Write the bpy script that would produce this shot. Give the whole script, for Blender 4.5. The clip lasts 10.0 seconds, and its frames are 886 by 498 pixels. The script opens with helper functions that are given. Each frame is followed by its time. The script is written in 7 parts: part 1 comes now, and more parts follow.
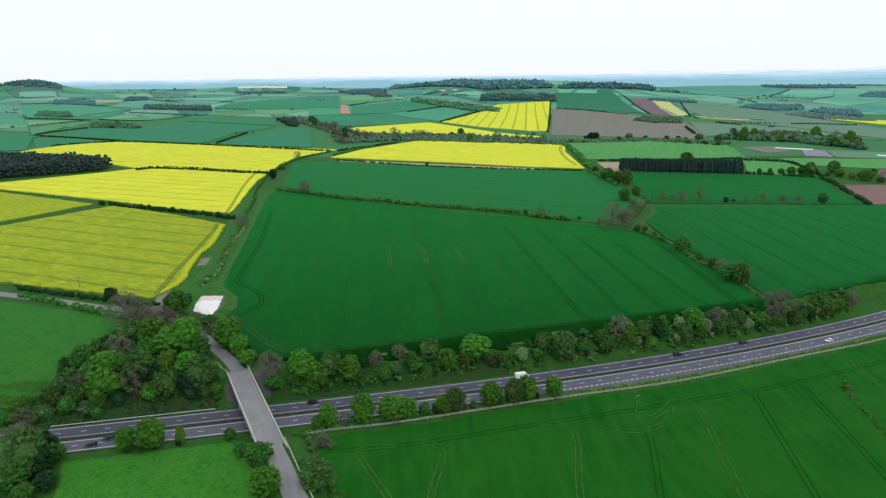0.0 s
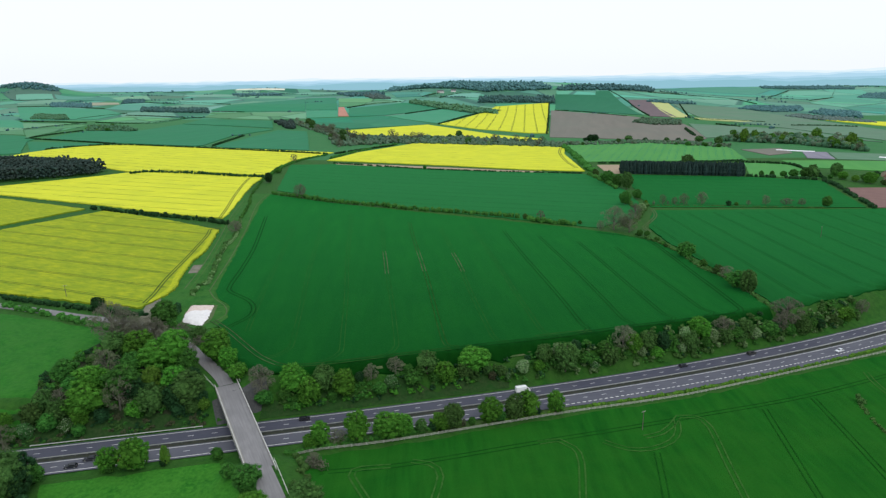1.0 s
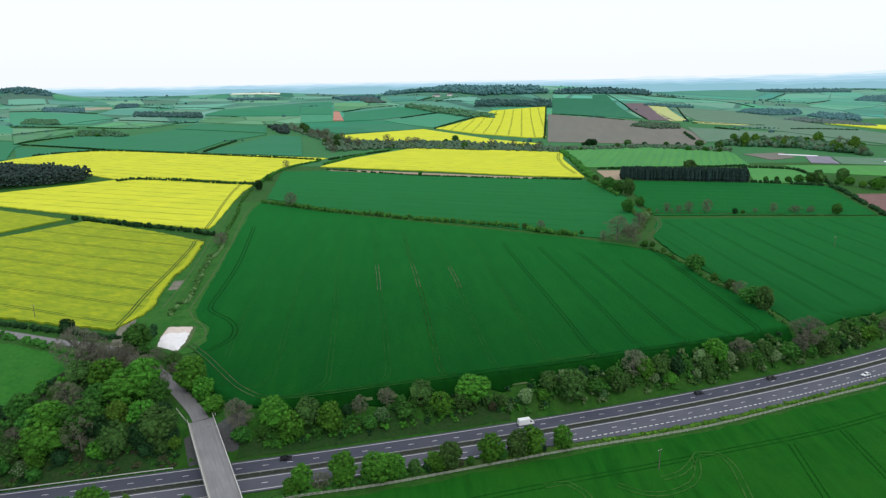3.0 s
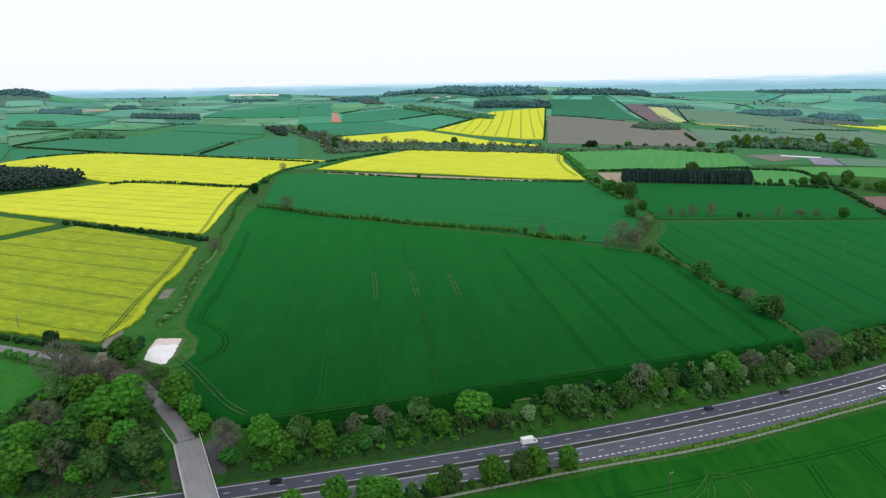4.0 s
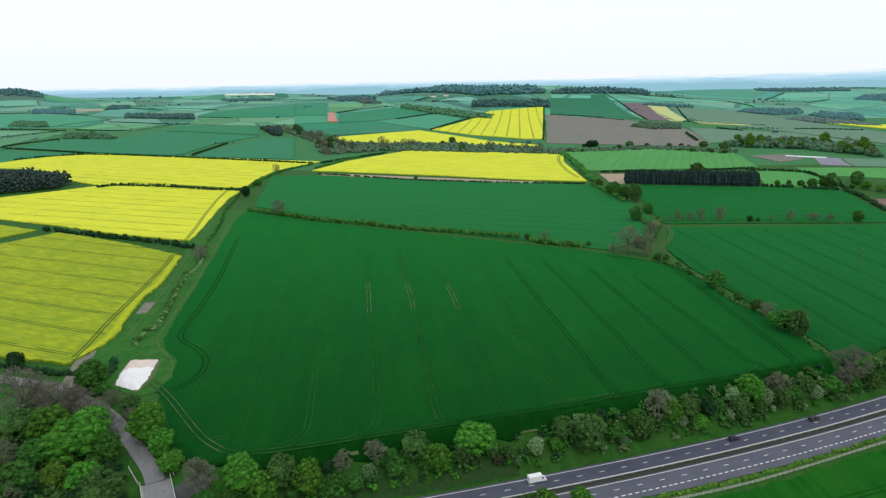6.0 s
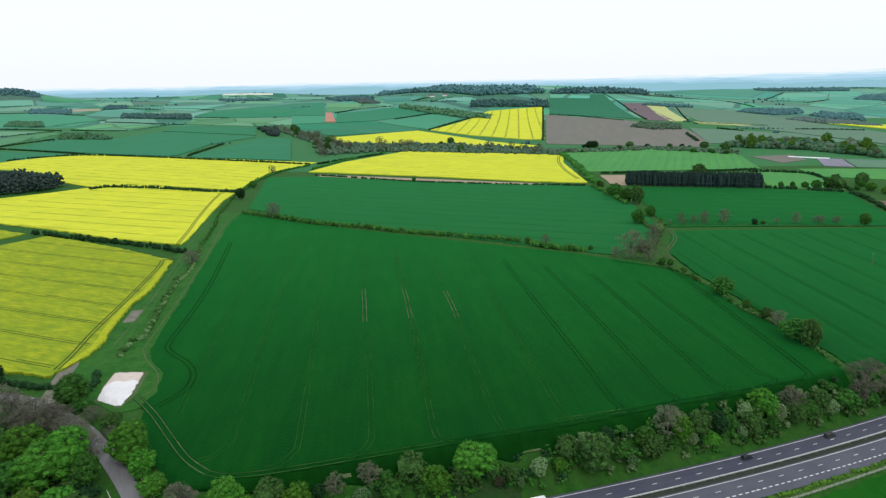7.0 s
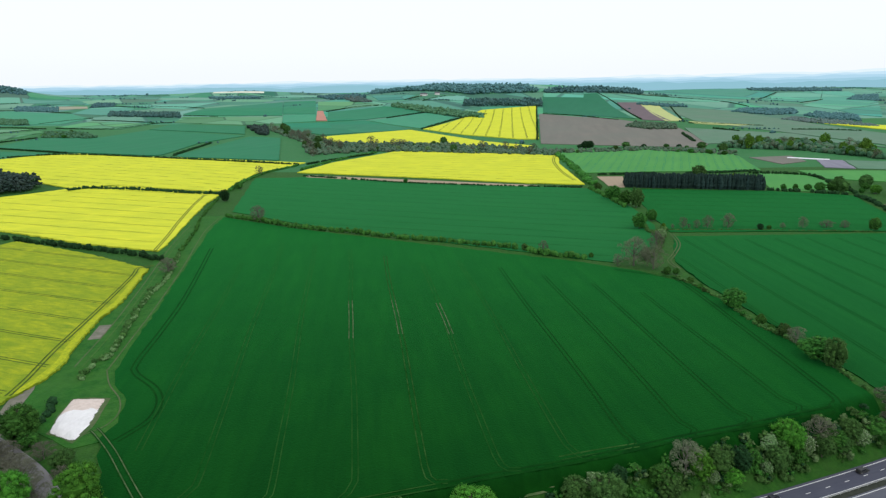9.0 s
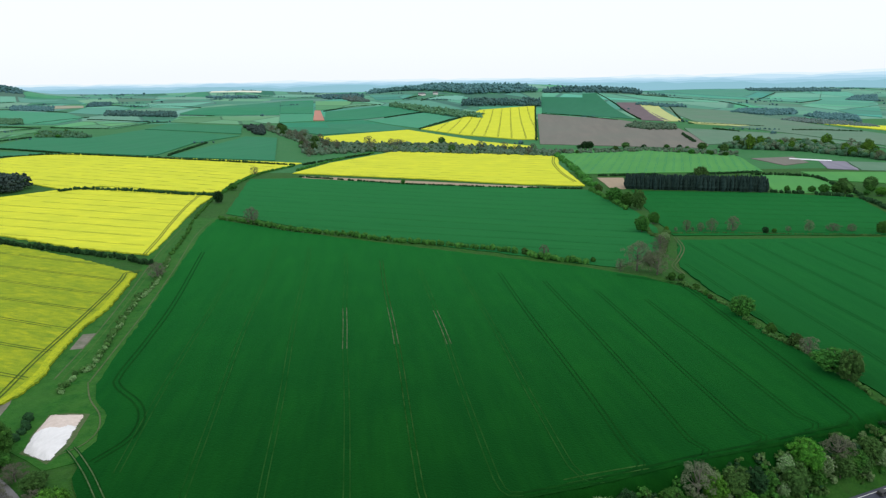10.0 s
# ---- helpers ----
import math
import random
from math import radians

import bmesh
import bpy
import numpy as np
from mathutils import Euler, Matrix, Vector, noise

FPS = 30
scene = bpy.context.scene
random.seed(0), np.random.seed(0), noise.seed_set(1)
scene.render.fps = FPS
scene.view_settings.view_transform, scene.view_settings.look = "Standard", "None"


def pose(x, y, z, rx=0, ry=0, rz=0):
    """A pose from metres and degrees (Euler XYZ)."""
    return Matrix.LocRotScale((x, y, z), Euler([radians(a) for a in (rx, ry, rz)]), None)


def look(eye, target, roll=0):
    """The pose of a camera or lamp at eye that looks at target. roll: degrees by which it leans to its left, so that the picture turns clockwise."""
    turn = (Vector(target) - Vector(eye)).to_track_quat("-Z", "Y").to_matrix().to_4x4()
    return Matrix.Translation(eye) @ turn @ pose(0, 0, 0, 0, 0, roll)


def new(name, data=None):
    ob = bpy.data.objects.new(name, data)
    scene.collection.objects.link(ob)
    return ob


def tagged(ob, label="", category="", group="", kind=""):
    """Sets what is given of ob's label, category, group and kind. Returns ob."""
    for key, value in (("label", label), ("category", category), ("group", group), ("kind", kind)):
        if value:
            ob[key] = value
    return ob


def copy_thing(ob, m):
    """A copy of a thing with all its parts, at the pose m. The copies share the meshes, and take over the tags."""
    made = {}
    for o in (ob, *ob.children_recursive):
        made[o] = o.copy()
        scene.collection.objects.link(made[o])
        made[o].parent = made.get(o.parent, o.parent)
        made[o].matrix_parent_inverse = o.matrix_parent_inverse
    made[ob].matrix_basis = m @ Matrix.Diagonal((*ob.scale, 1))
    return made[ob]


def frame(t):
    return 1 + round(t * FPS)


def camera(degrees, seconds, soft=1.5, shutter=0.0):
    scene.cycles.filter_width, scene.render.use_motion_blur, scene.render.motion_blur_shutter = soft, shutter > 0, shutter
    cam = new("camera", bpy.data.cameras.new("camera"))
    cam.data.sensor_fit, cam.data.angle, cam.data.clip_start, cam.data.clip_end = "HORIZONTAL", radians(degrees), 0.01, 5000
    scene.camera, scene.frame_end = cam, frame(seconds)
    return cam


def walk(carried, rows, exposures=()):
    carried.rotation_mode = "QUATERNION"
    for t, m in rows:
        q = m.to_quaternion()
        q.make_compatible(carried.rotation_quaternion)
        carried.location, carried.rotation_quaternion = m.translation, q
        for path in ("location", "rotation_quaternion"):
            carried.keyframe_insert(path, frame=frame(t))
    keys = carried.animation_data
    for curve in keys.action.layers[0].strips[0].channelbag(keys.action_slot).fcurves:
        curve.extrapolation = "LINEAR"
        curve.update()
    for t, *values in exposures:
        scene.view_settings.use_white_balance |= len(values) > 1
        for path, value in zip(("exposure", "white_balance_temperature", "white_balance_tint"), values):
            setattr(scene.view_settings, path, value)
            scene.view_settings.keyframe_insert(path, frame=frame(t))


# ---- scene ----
cam = camera(69.7, 10.0, soft=1.3)
PATH = [
    (0, (0.363, 0.684, 121.322), (0.315, 2.614, 120.801), -0.3),
    (0.5, (0.615, 6.232, 121.457), (0.568, 8.163, 120.938), -0.4),
    (1, (0.697, 12.029, 121.549), (0.653, 13.961, 121.033), -0.4),
    (1.5, (0.755, 17.844, 121.663), (0.714, 19.777, 121.149), -0.5),
    (2, (0.753, 24.135, 121.758), (0.715, 26.068, 121.247), -0.5),
    (2.5, (0.834, 30.136, 121.774), (0.799, 32.07, 121.266), -0.5),
    (4, (0.83, 49.053, 122.218), (0.799, 50.988, 121.716), -0.6),
    (4.5, (0.446, 55.094, 122.346), (0.419, 57.029, 121.842), -0.6),
    (5, (0.355, 61.46, 122.394), (0.329, 63.395, 121.89), -0.7),
    (5.5, (0.372, 67.6, 122.358), (0.347, 69.535, 121.853), -0.7),
    (7, (0.579, 86.554, 122.591), (0.559, 88.489, 122.085), -0.7),
    (7.5, (0.241, 92.791, 122.539), (0.229, 94.725, 122.032), -0.6),
    (8, (0.191, 99.395, 122.358), (0.185, 101.329, 121.849), -0.6),
    (8.5, (0.351, 105.786, 122.246), (0.349, 107.72, 121.737), -0.5),
    (9, (0.439, 112.246, 122.046), (0.442, 114.18, 121.536), -0.5),
    (9.5, (0.426, 118.514, 121.929), (0.433, 120.448, 121.419), -0.4),
    (10, (0.657, 125.199, 121.87), (0.666, 127.133, 121.359), -0.4),
]
walk(cam, [(t, look(eye, target, roll)) for t, eye, target, roll in PATH])

# ---------- sky and light: a bright overcast day ----------
SUN_HEIGHT, SUN_TURN = radians(52), radians(150)
world = bpy.data.worlds.new("overcast_sky")
scene.world = world
world.use_nodes = True
wt = world.node_tree
sky = wt.nodes.new("ShaderNodeTexSky")
sky.sky_type = 'NISHITA'
sky.sun_disc = False
sky.sun_elevation, sky.sun_rotation = SUN_HEIGHT, SUN_TURN
sky.air_density, sky.dust_density, sky.ozone_density = 1.0, 3.0, 1.0
veil = wt.nodes.new("ShaderNodeMix")
veil.data_type = 'RGBA'
veil.inputs[0].default_value = 0.8
veil.inputs[7].default_value = (11.3, 11.9, 12.7, 1)
wt.links.new(sky.outputs[0], veil.inputs[6])
back = wt.nodes["Background"]
wt.links.new(veil.outputs[2], back.inputs[0])
back.inputs[1].default_value = 0.1
sun_data = bpy.data.lights.new("sun", 'SUN')
sun_data.energy, sun_data.angle, sun_data.color = 0.7, radians(14), (1.0, 0.97, 0.93)
sun = new("sun", sun_data)
sun.matrix_world = look((0, 0, 400), (-math.sin(SUN_TURN) * math.cos(SUN_HEIGHT) * 100, -math.cos(SUN_TURN) * math.cos(SUN_HEIGHT) * 100, 400 - math.sin(SUN_HEIGHT) * 100))
scene.view_settings.exposure = 0.0


# ---------- the land ----------
def road_y(x):
    """The centre line of the dual carriageway, a shallow bend."""
    c = min(max(x, -180.0), 250.0)
    y = 251.5 + 0.281 * c + 2.46e-4 * c * c + 5.57e-7 * c ** 3
    slope = 0.281 + 4.92e-4 * c + 1.671e-6 * c * c
    return y + (x - c) * slope


def smooth(v, a, b):
    k = min(max((v - a) / (b - a), 0.0), 1.0)
    return k * k * (3 - 2 * k)


LANE_CUT = ((-95.0, 252.0), (-106.0, 264.0), (-119.0, 279.0), (-133.0, 294.0), (-154.0, 309.0))


def ground(x, y):
    """Height of the land: low fields south of the road, a bank, the plateau, far hills."""
    d = (y - road_y(x)) * 0.95
    low = -12.0 - 0.6 * smooth(-d, 14, 30)
    plateau = 0.6 + 1.6 * math.sin(x / 170 + 1.0) * math.sin(y / 190)
    z = low + (plateau - low) * smooth(d, 11.5, 28)
    # raised approach of the farm bridge, south side
    u = (x + 68) * -0.489 + (y - 204) * 0.872
    v = abs((x + 68) * 0.872 + (y - 204) * 0.489)
    if -140 < u < 30:
        top = -6.0 - 0.045 * max(0.0, -u)
        bank = top - max(0.0, v - 5.5) * 0.5 - max(0.0, u - 2) * 0.55
        z = max(z, bank)
    # cut where the lane leaves the bridge, north side
    if -150 < x < -84 and 236 < y < 312:
        away, deep = 99.0, 0.0
        run = 0.0
        for (ax, ay), (bx, by) in zip(LANE_CUT, LANE_CUT[1:]):
            long = math.hypot(bx - ax, by - ay)
            k = min(max(((x - ax) * (bx - ax) + (y - ay) * (by - ay)) / long ** 2, 0.0), 1.0)
            gap = math.hypot(x - ax - k * (bx - ax), y - ay - k * (by - ay))
            if gap < away:
                away, deep = gap, run + k * long
            run += long
        z = min(z, -2.9 + 3.2 * smooth(deep, 4, 62) + max(0.0, away - 6.0) * 0.6)
    far = max(0.0, y - 1800.0) / 3000
    z += 62 * far * far
    z += 84 * math.exp(-((x - 300) / 800) ** 2 - ((y - 3250) / 800) ** 2)
    z += 84 * math.exp(-((x + 2660) / 240) ** 2 - ((y - 4000) / 300) ** 2)
    z += 26 * math.exp(-((x + 1250) / 420) ** 2 - ((y - 4470) / 150) ** 2)
    z += 12 * smooth(y, 1500, 3200) * math.sin(x / 610 + 0.7) * math.sin(y / 540 + x / 900)
    return z


# ---------- materials ----------
def material(name, a, b, size=8.0, c=None, size2=90.0, rough=0.85, bump=0.0, bump_size=1.0, stretch=None, island=0.0, metal=0.0, detail=6.0, gloss=0.06, fuzz=0.0, fuzz_tint=(0.3, 0.9, 0.5), hue=0.0):
    """A surface of two tones mixed by noise at one size, drifting to a third tone at a larger size."""
    m = bpy.data.materials.new(name)
    m.use_nodes = True
    n, l = m.node_tree.nodes, m.node_tree.links
    p = n["Principled BSDF"]
    p.inputs["Roughness"].default_value = rough
    p.inputs["Metallic"].default_value = metal
    p.inputs["Specular IOR Level"].default_value = gloss
    p.inputs["Sheen Weight"].default_value = fuzz
    p.inputs["Sheen Roughness"].default_value = 0.45
    p.inputs["Sheen Tint"].default_value = (*fuzz_tint, 1)
    geo = n.new("ShaderNodeNewGeometry")
    at = geo.outputs["Position"]
    if stretch:
        turn, along = stretch
        mp = n.new("ShaderNodeMapping")
        mp.vector_type = 'TEXTURE'
        mp.inputs["Rotation"].default_value = (0, 0, radians(turn))
        mp.inputs["Scale"].default_value = (along, 1, 1)
        l.new(at, mp.inputs[0])
        at2 = mp.outputs[0]
    else:
        at2 = at

    def cloud(vector, s, d):
        t = n.new("ShaderNodeTexNoise")
        t.inputs["Scale"].default_value = 1.0 / s
        t.inputs["Detail"].default_value = d
        t.inputs["Roughness"].default_value = 0.62
        l.new(vector, t.inputs["Vector"])
        r = n.new("ShaderNodeMapRange")
        r.inputs["From Min"].default_value, r.inputs["From Max"].default_value = 0.32, 0.68
        l.new(t.outputs["Fac"], r.inputs["Value"])
        return r.outputs[0]

    def mix(f, u, v):
        k = n.new("ShaderNodeMix")
        k.data_type = 'RGBA'
        for slot, val in ((0, f), (6, u), (7, v)):
            if isinstance(val, (tuple, list)):
                k.inputs[slot].default_value = (*val, 1)
            elif isinstance(val, (int, float)):
                k.inputs[slot].default_value = val
            else:
                l.new(val, k.inputs[slot])
        return k.outputs[2]

    col = mix(cloud(at2, size, detail), a, b)
    if c:
        f = cloud(at, size2, 4.0)
        half = n.new("ShaderNodeMath")
        half.operation = 'MULTIPLY'
        half.inputs[1].default_value = 0.65
        l.new(f, half.inputs[0])
        col = mix(half.outputs[0], col, c)
    if island:
        info = n.new("ShaderNodeObjectInfo")
        addn = n.new("ShaderNodeMath")
        addn.operation = 'ADD'
        l.new(geo.outputs["Random Per Island"], addn.inputs[0])
        l.new(info.outputs["Random"], addn.inputs[1])
        rng = n.new("ShaderNodeMapRange")
        rng.inputs["From Max"].default_value = 2.0
        rng.inputs["To Min"].default_value, rng.inputs["To Max"].default_value = 1 - island, 1 + island
        l.new(addn.outputs[0], rng.inputs["Value"])
        hs = n.new("ShaderNodeHueSaturation")
        l.new(rng.outputs[0], hs.inputs["Value"])
        if hue:
            drift = n.new("ShaderNodeMapRange")
            drift.inputs["To Min"].default_value, drift.inputs["To Max"].default_value = 0.5 - hue * 0.35, 0.5 + hue
            l.new((info.outputs["Random"] if name.endswith(("leaves", "twigs")) else geo.outputs["Random Per Island"]), drift.inputs["Value"])
            l.new(drift.outputs[0], hs.inputs["Hue"])
        l.new(col, hs.inputs["Color"])
        col = hs.outputs[0]
    l.new(col, p.inputs["Base Color"])
    if bump:
        t = n.new("ShaderNodeTexNoise")
        t.inputs["Scale"].default_value = 1.0 / bump_size
        t.inputs["Detail"].default_value = 5
        l.new(at, t.inputs["Vector"])
        bp = n.new("ShaderNodeBump")
        bp.inputs["Strength"].default_value = bump
        bp.inputs["Distance"].default_value = bump_size * 0.4
        l.new(t.outputs["Fac"], bp.inputs["Height"])
        l.new(bp.outputs[0], p.inputs["Normal"])
    return m


def patchwork(m, size, turn, long, vary, hedge_tone=None):
    """Far farmland: the surface falls into many small fields of slightly different tone, parted by dark hedge lines."""
    n, l = m.node_tree.nodes, m.node_tree.links
    p = n["Principled BSDF"]
    came = p.inputs["Base Color"].links[0].from_socket
    geo = n.new("ShaderNodeNewGeometry")
    mp = n.new("ShaderNodeMapping")
    mp.vector_type = 'TEXTURE'
    mp.inputs["Rotation"].default_value = (0, 0, radians(turn))
    mp.inputs["Scale"].default_value = (size, size * long, 9000)
    l.new(geo.outputs["Position"], mp.inputs[0])
    cell = n.new("ShaderNodeTexVoronoi")
    cell.inputs["Scale"].default_value = 1.0
    cell.inputs["Randomness"].default_value = 0.75
    l.new(mp.outputs[0], cell.inputs["Vector"])
    split = n.new("ShaderNodeSeparateColor")
    l.new(cell.outputs["Color"], split.inputs[0])
    hs = n.new("ShaderNodeHueSaturation")
    for source, slot, lo, hi in ((0, "Value", 1 - vary, 1 + vary), (1, "Hue", 0.5 - vary * 0.11, 0.5 + vary * 0.05), (2, "Saturation", 1 - vary * 0.7, 1 + vary * 0.5)):
        r = n.new("ShaderNodeMapRange")
        r.inputs["To Min"].default_value, r.inputs["To Max"].default_value = lo, hi
        l.new(split.outputs[source], r.inputs["Value"])
        l.new(r.outputs[0], hs.inputs[slot])
    l.new(came, hs.inputs["Color"])
    out = hs.outputs[0]
    if hedge_tone:
        edge = n.new("ShaderNodeTexVoronoi")
        edge.feature = 'DISTANCE_TO_EDGE'
        edge.inputs["Scale"].default_value = 1.0
        edge.inputs["Randomness"].default_value = 0.75
        l.new(mp.outputs[0], edge.inputs["Vector"])
        r = n.new("ShaderNodeMapRange")
        r.inputs["From Min"].default_value, r.inputs["From Max"].default_value = 2.2 / size, 4.5 / size
        r.inputs["To Min"].default_value, r.inputs["To Max"].default_value = 0.85, 0.0
        l.new(edge.outputs["Distance"], r.inputs["Value"])
        k = n.new("ShaderNodeMix")
        k.data_type = 'RGBA'
        l.new(r.outputs[0], k.inputs[0])
        l.new(out, k.inputs[6])
        k.inputs[7].default_value = (*hedge_tone, 1)
        out = k.outputs[2]
    l.new(out, p.inputs["Base Color"])


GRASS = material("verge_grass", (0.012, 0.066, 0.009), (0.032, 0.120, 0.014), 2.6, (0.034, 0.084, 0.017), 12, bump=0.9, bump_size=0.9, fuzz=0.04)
WHEAT = material("winter_wheat", (0.0022, 0.025, 0.0024), (0.0046, 0.046, 0.0040), 6, (0.0019, 0.024, 0.0028), 38, bump=0.4, bump_size=0.8, stretch=(97, 9), gloss=0.008, fuzz=0.29, fuzz_tint=(0.07, 0.95, 0.20))
WHEAT_EAST = material("winter_wheat_east", (0.0034, 0.034, 0.0042), (0.0064, 0.055, 0.0066), 7, (0.0044, 0.040, 0.0056), 45, bump=0.4, bump_size=0.8, stretch=(92, 14), gloss=0.008, fuzz=0.25, fuzz_tint=(0.08, 0.95, 0.26))
WHEAT_UPPER = material("winter_wheat_upper", (0.0074, 0.072, 0.0135), (0.0122, 0.095, 0.0185), 9, (0.0105, 0.083, 0.019), 60, bump=0.3, bump_size=1.0, stretch=(-17, 12), gloss=0.008, fuzz=0.20, fuzz_tint=(0.12, 0.94, 0.34))
BARLEY = material("spring_barley", (0.0054, 0.062, 0.0058), (0.0110, 0.100, 0.0086), 4, (0.0190, 0.104, 0.010), 26, bump=0.6, bump_size=0.7, stretch=(93, 8), gloss=0.008, fuzz=0.06, fuzz_tint=(0.04, 0.9, 0.3))
PASTURE = material("pasture_grass", (0.010, 0.094, 0.010), (0.030, 0.158, 0.016), 2.2, (0.036, 0.142, 0.020), 11, bump=0.7, bump_size=1.0, gloss=0.03, fuzz=0.05)
MEADOW = material("tufted_meadow_grass", (0.009, 0.092, 0.009), (0.046, 0.206, 0.020), 1.3, (0.046, 0.180, 0.020), 7, bump=1.0, bump_size=0.8, gloss=0.03, fuzz=0.05, detail=8.0)
RAPE = material("rape_in_flower", (0.37, 0.40, 0.018), (0.105, 0.200, 0.020), 2.2, (0.135, 0.235, 0.018), 17, bump=0.8, bump_size=0.9, stretch=(-21, 4.0), gloss=0.03, fuzz=0.25, fuzz_tint=(0.95, 0.95, 0.06), detail=8.0)
RAPE_EDGE = material("rape_in_open_flower", (0.44, 0.46, 0.020), (0.19, 0.28, 0.020), 1.4, bump=0.8, bump_size=0.9, gloss=0.03, fuzz=0.25, fuzz_tint=(0.95, 0.95, 0.06), detail=8.0)
RAPE_BRIGHT = material("rape_in_full_flower", (0.70, 0.69, 0.044), (0.46, 0.52, 0.042), 3.0, (0.44, 0.50, 0.042), 40, bump=0.6, bump_size=1.2, stretch=(-16, 8), gloss=0.03, fuzz=0.22, fuzz_tint=(0.95, 0.95, 0.06), detail=8.0)
BRIGHT = material("young_barley", (0.052, 0.230, 0.050), (0.078, 0.276, 0.064), 14, (0.046, 0.212, 0.062), 120, stretch=(70, 12), fuzz=0.08, fuzz_tint=(0.5, 0.95, 0.3))
# GREEN_A, B, C, FAR, PALE and LAND: distance haze painted in as blue; VALLEY less.
GREEN_A = material("hazed_far_wheat", (0.018, 0.164, 0.084), (0.028, 0.194, 0.100), 24, (0.030, 0.170, 0.102), 110, fuzz=0.05, fuzz_tint=(0.2, 0.95, 0.5), stretch=(70, 5))
VALLEY = material("lightly_hazed_wheat", (0.016, 0.148, 0.066), (0.025, 0.176, 0.080), 24, (0.030, 0.160, 0.080), 110, fuzz=0.05, fuzz_tint=(0.2, 0.95, 0.45), stretch=(70, 5))
GREEN_B = material("hazed_far_barley", (0.038, 0.228, 0.116), (0.054, 0.260, 0.134), 24, (0.062, 0.238, 0.146), 160, fuzz=0.06, fuzz_tint=(0.25, 0.95, 0.65))
GREEN_C = material("hazed_far_pasture", (0.070, 0.244, 0.110), (0.096, 0.276, 0.128), 26, (0.106, 0.258, 0.144), 180, fuzz=0.06, fuzz_tint=(0.3, 0.95, 0.55))
LAND = material("hazed_open_country", (0.050, 0.206, 0.134), (0.078, 0.244, 0.162), 40, (0.106, 0.234, 0.172), 220, fuzz=0.08, fuzz_tint=(0.25, 0.95, 0.7))
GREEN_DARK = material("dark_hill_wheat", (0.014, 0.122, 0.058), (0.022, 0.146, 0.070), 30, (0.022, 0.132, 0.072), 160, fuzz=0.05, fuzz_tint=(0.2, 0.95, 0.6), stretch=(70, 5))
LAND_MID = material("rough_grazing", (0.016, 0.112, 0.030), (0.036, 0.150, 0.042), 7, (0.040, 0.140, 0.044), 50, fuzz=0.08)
GREEN_FAR = material("haze_tinted_crop", (0.044, 0.220, 0.158), (0.064, 0.256, 0.184), 50, (0.078, 0.244, 0.196), 260, fuzz=0.08, fuzz_tint=(0.25, 0.95, 0.7))
GREEN_PALE = material("haze_paled_crop", (0.086, 0.300, 0.200), (0.108, 0.330, 0.222), 50, (0.118, 0.312, 0.230), 260, fuzz=0.08, fuzz_tint=(0.25, 0.95, 0.7))
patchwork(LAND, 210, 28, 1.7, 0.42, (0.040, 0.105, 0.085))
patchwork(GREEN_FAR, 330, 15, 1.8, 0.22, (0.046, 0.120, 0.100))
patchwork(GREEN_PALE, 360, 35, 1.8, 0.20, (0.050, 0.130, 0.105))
patchwork(GREEN_C, 150, 20, 1.9, 0.22, (0.030, 0.095, 0.050))
patchwork(GREEN_A, 260, 62, 2.2, 0.10)
PLOUGH = material("bare_ploughland", (0.158, 0.150, 0.128), (0.194, 0.180, 0.152), 20, (0.150, 0.164, 0.134), 120, stretch=(80, 10))
PINK_SOIL = material("pinkish_bare_soil", (0.17, 0.105, 0.095), (0.21, 0.13, 0.115), 10)
RED_SOIL = material("red_tilled_soil", (0.48, 0.24, 0.18), (0.42, 0.20, 0.15), 20)
PURPLE_SOIL = material("purple_grey_soil", (0.130, 0.102, 0.112), (0.160, 0.125, 0.132), 20)
GREY_FIELD = material("thin_grey_green_crop", (0.086, 0.198, 0.118), (0.112, 0.222, 0.140), 40, (0.136, 0.196, 0.144), 150)
LAVENDER = material("fleece_covered_rows", (0.19, 0.185, 0.23), (0.24, 0.235, 0.28), 8, stretch=(75, 14))
LIME_CROP = material("pale_lime_crop", (0.40, 0.46, 0.18), (0.46, 0.49, 0.20), 25)
STUBBLE = material("pale_stubble", (0.30, 0.235, 0.165), (0.36, 0.29, 0.20), 5)
DIRT = material("dry_track_earth", (0.165, 0.155, 0.125), (0.235, 0.215, 0.18), 1.5, (0.10, 0.125, 0.07), 5)
WORN = material("worn_grassy_path", (0.065, 0.110, 0.038), (0.125, 0.140, 0.075), 1.2, (0.04, 0.10, 0.025), 8)
WHEEL = material("trodden_crop_dark", (0.0028, 0.026, 0.0034), (0.0054, 0.048, 0.0054), 9, gloss=0.01, fuzz=0.09, fuzz_tint=(0.06, 0.95, 0.24))
WHEEL_BARLEY = material("trodden_barley_dark", (0.0048, 0.050, 0.0060), (0.0090, 0.076, 0.0086), 6, gloss=0.01)
WHEEL_PALE = material("trodden_crop_pale", (0.036, 0.100, 0.024), (0.0050, 0.050, 0.0055), 7, gloss=0.01)
WHEEL_FAINT = material("trodden_crop_faint", (0.021, 0.072, 0.014), (0.0030, 0.036, 0.0036), 11, gloss=0.01, fuzz=0.2, fuzz_tint=(0.06, 0.95, 0.2))
WHEEL_BARE = material("worn_bare_tracks", (0.110, 0.150, 0.075), (0.020, 0.075, 0.018), 5, gloss=0.02)
WHEEL_SOFT = material("flattened_barley", (0.046, 0.126, 0.026), (0.013, 0.088, 0.011), 4, gloss=0.02)
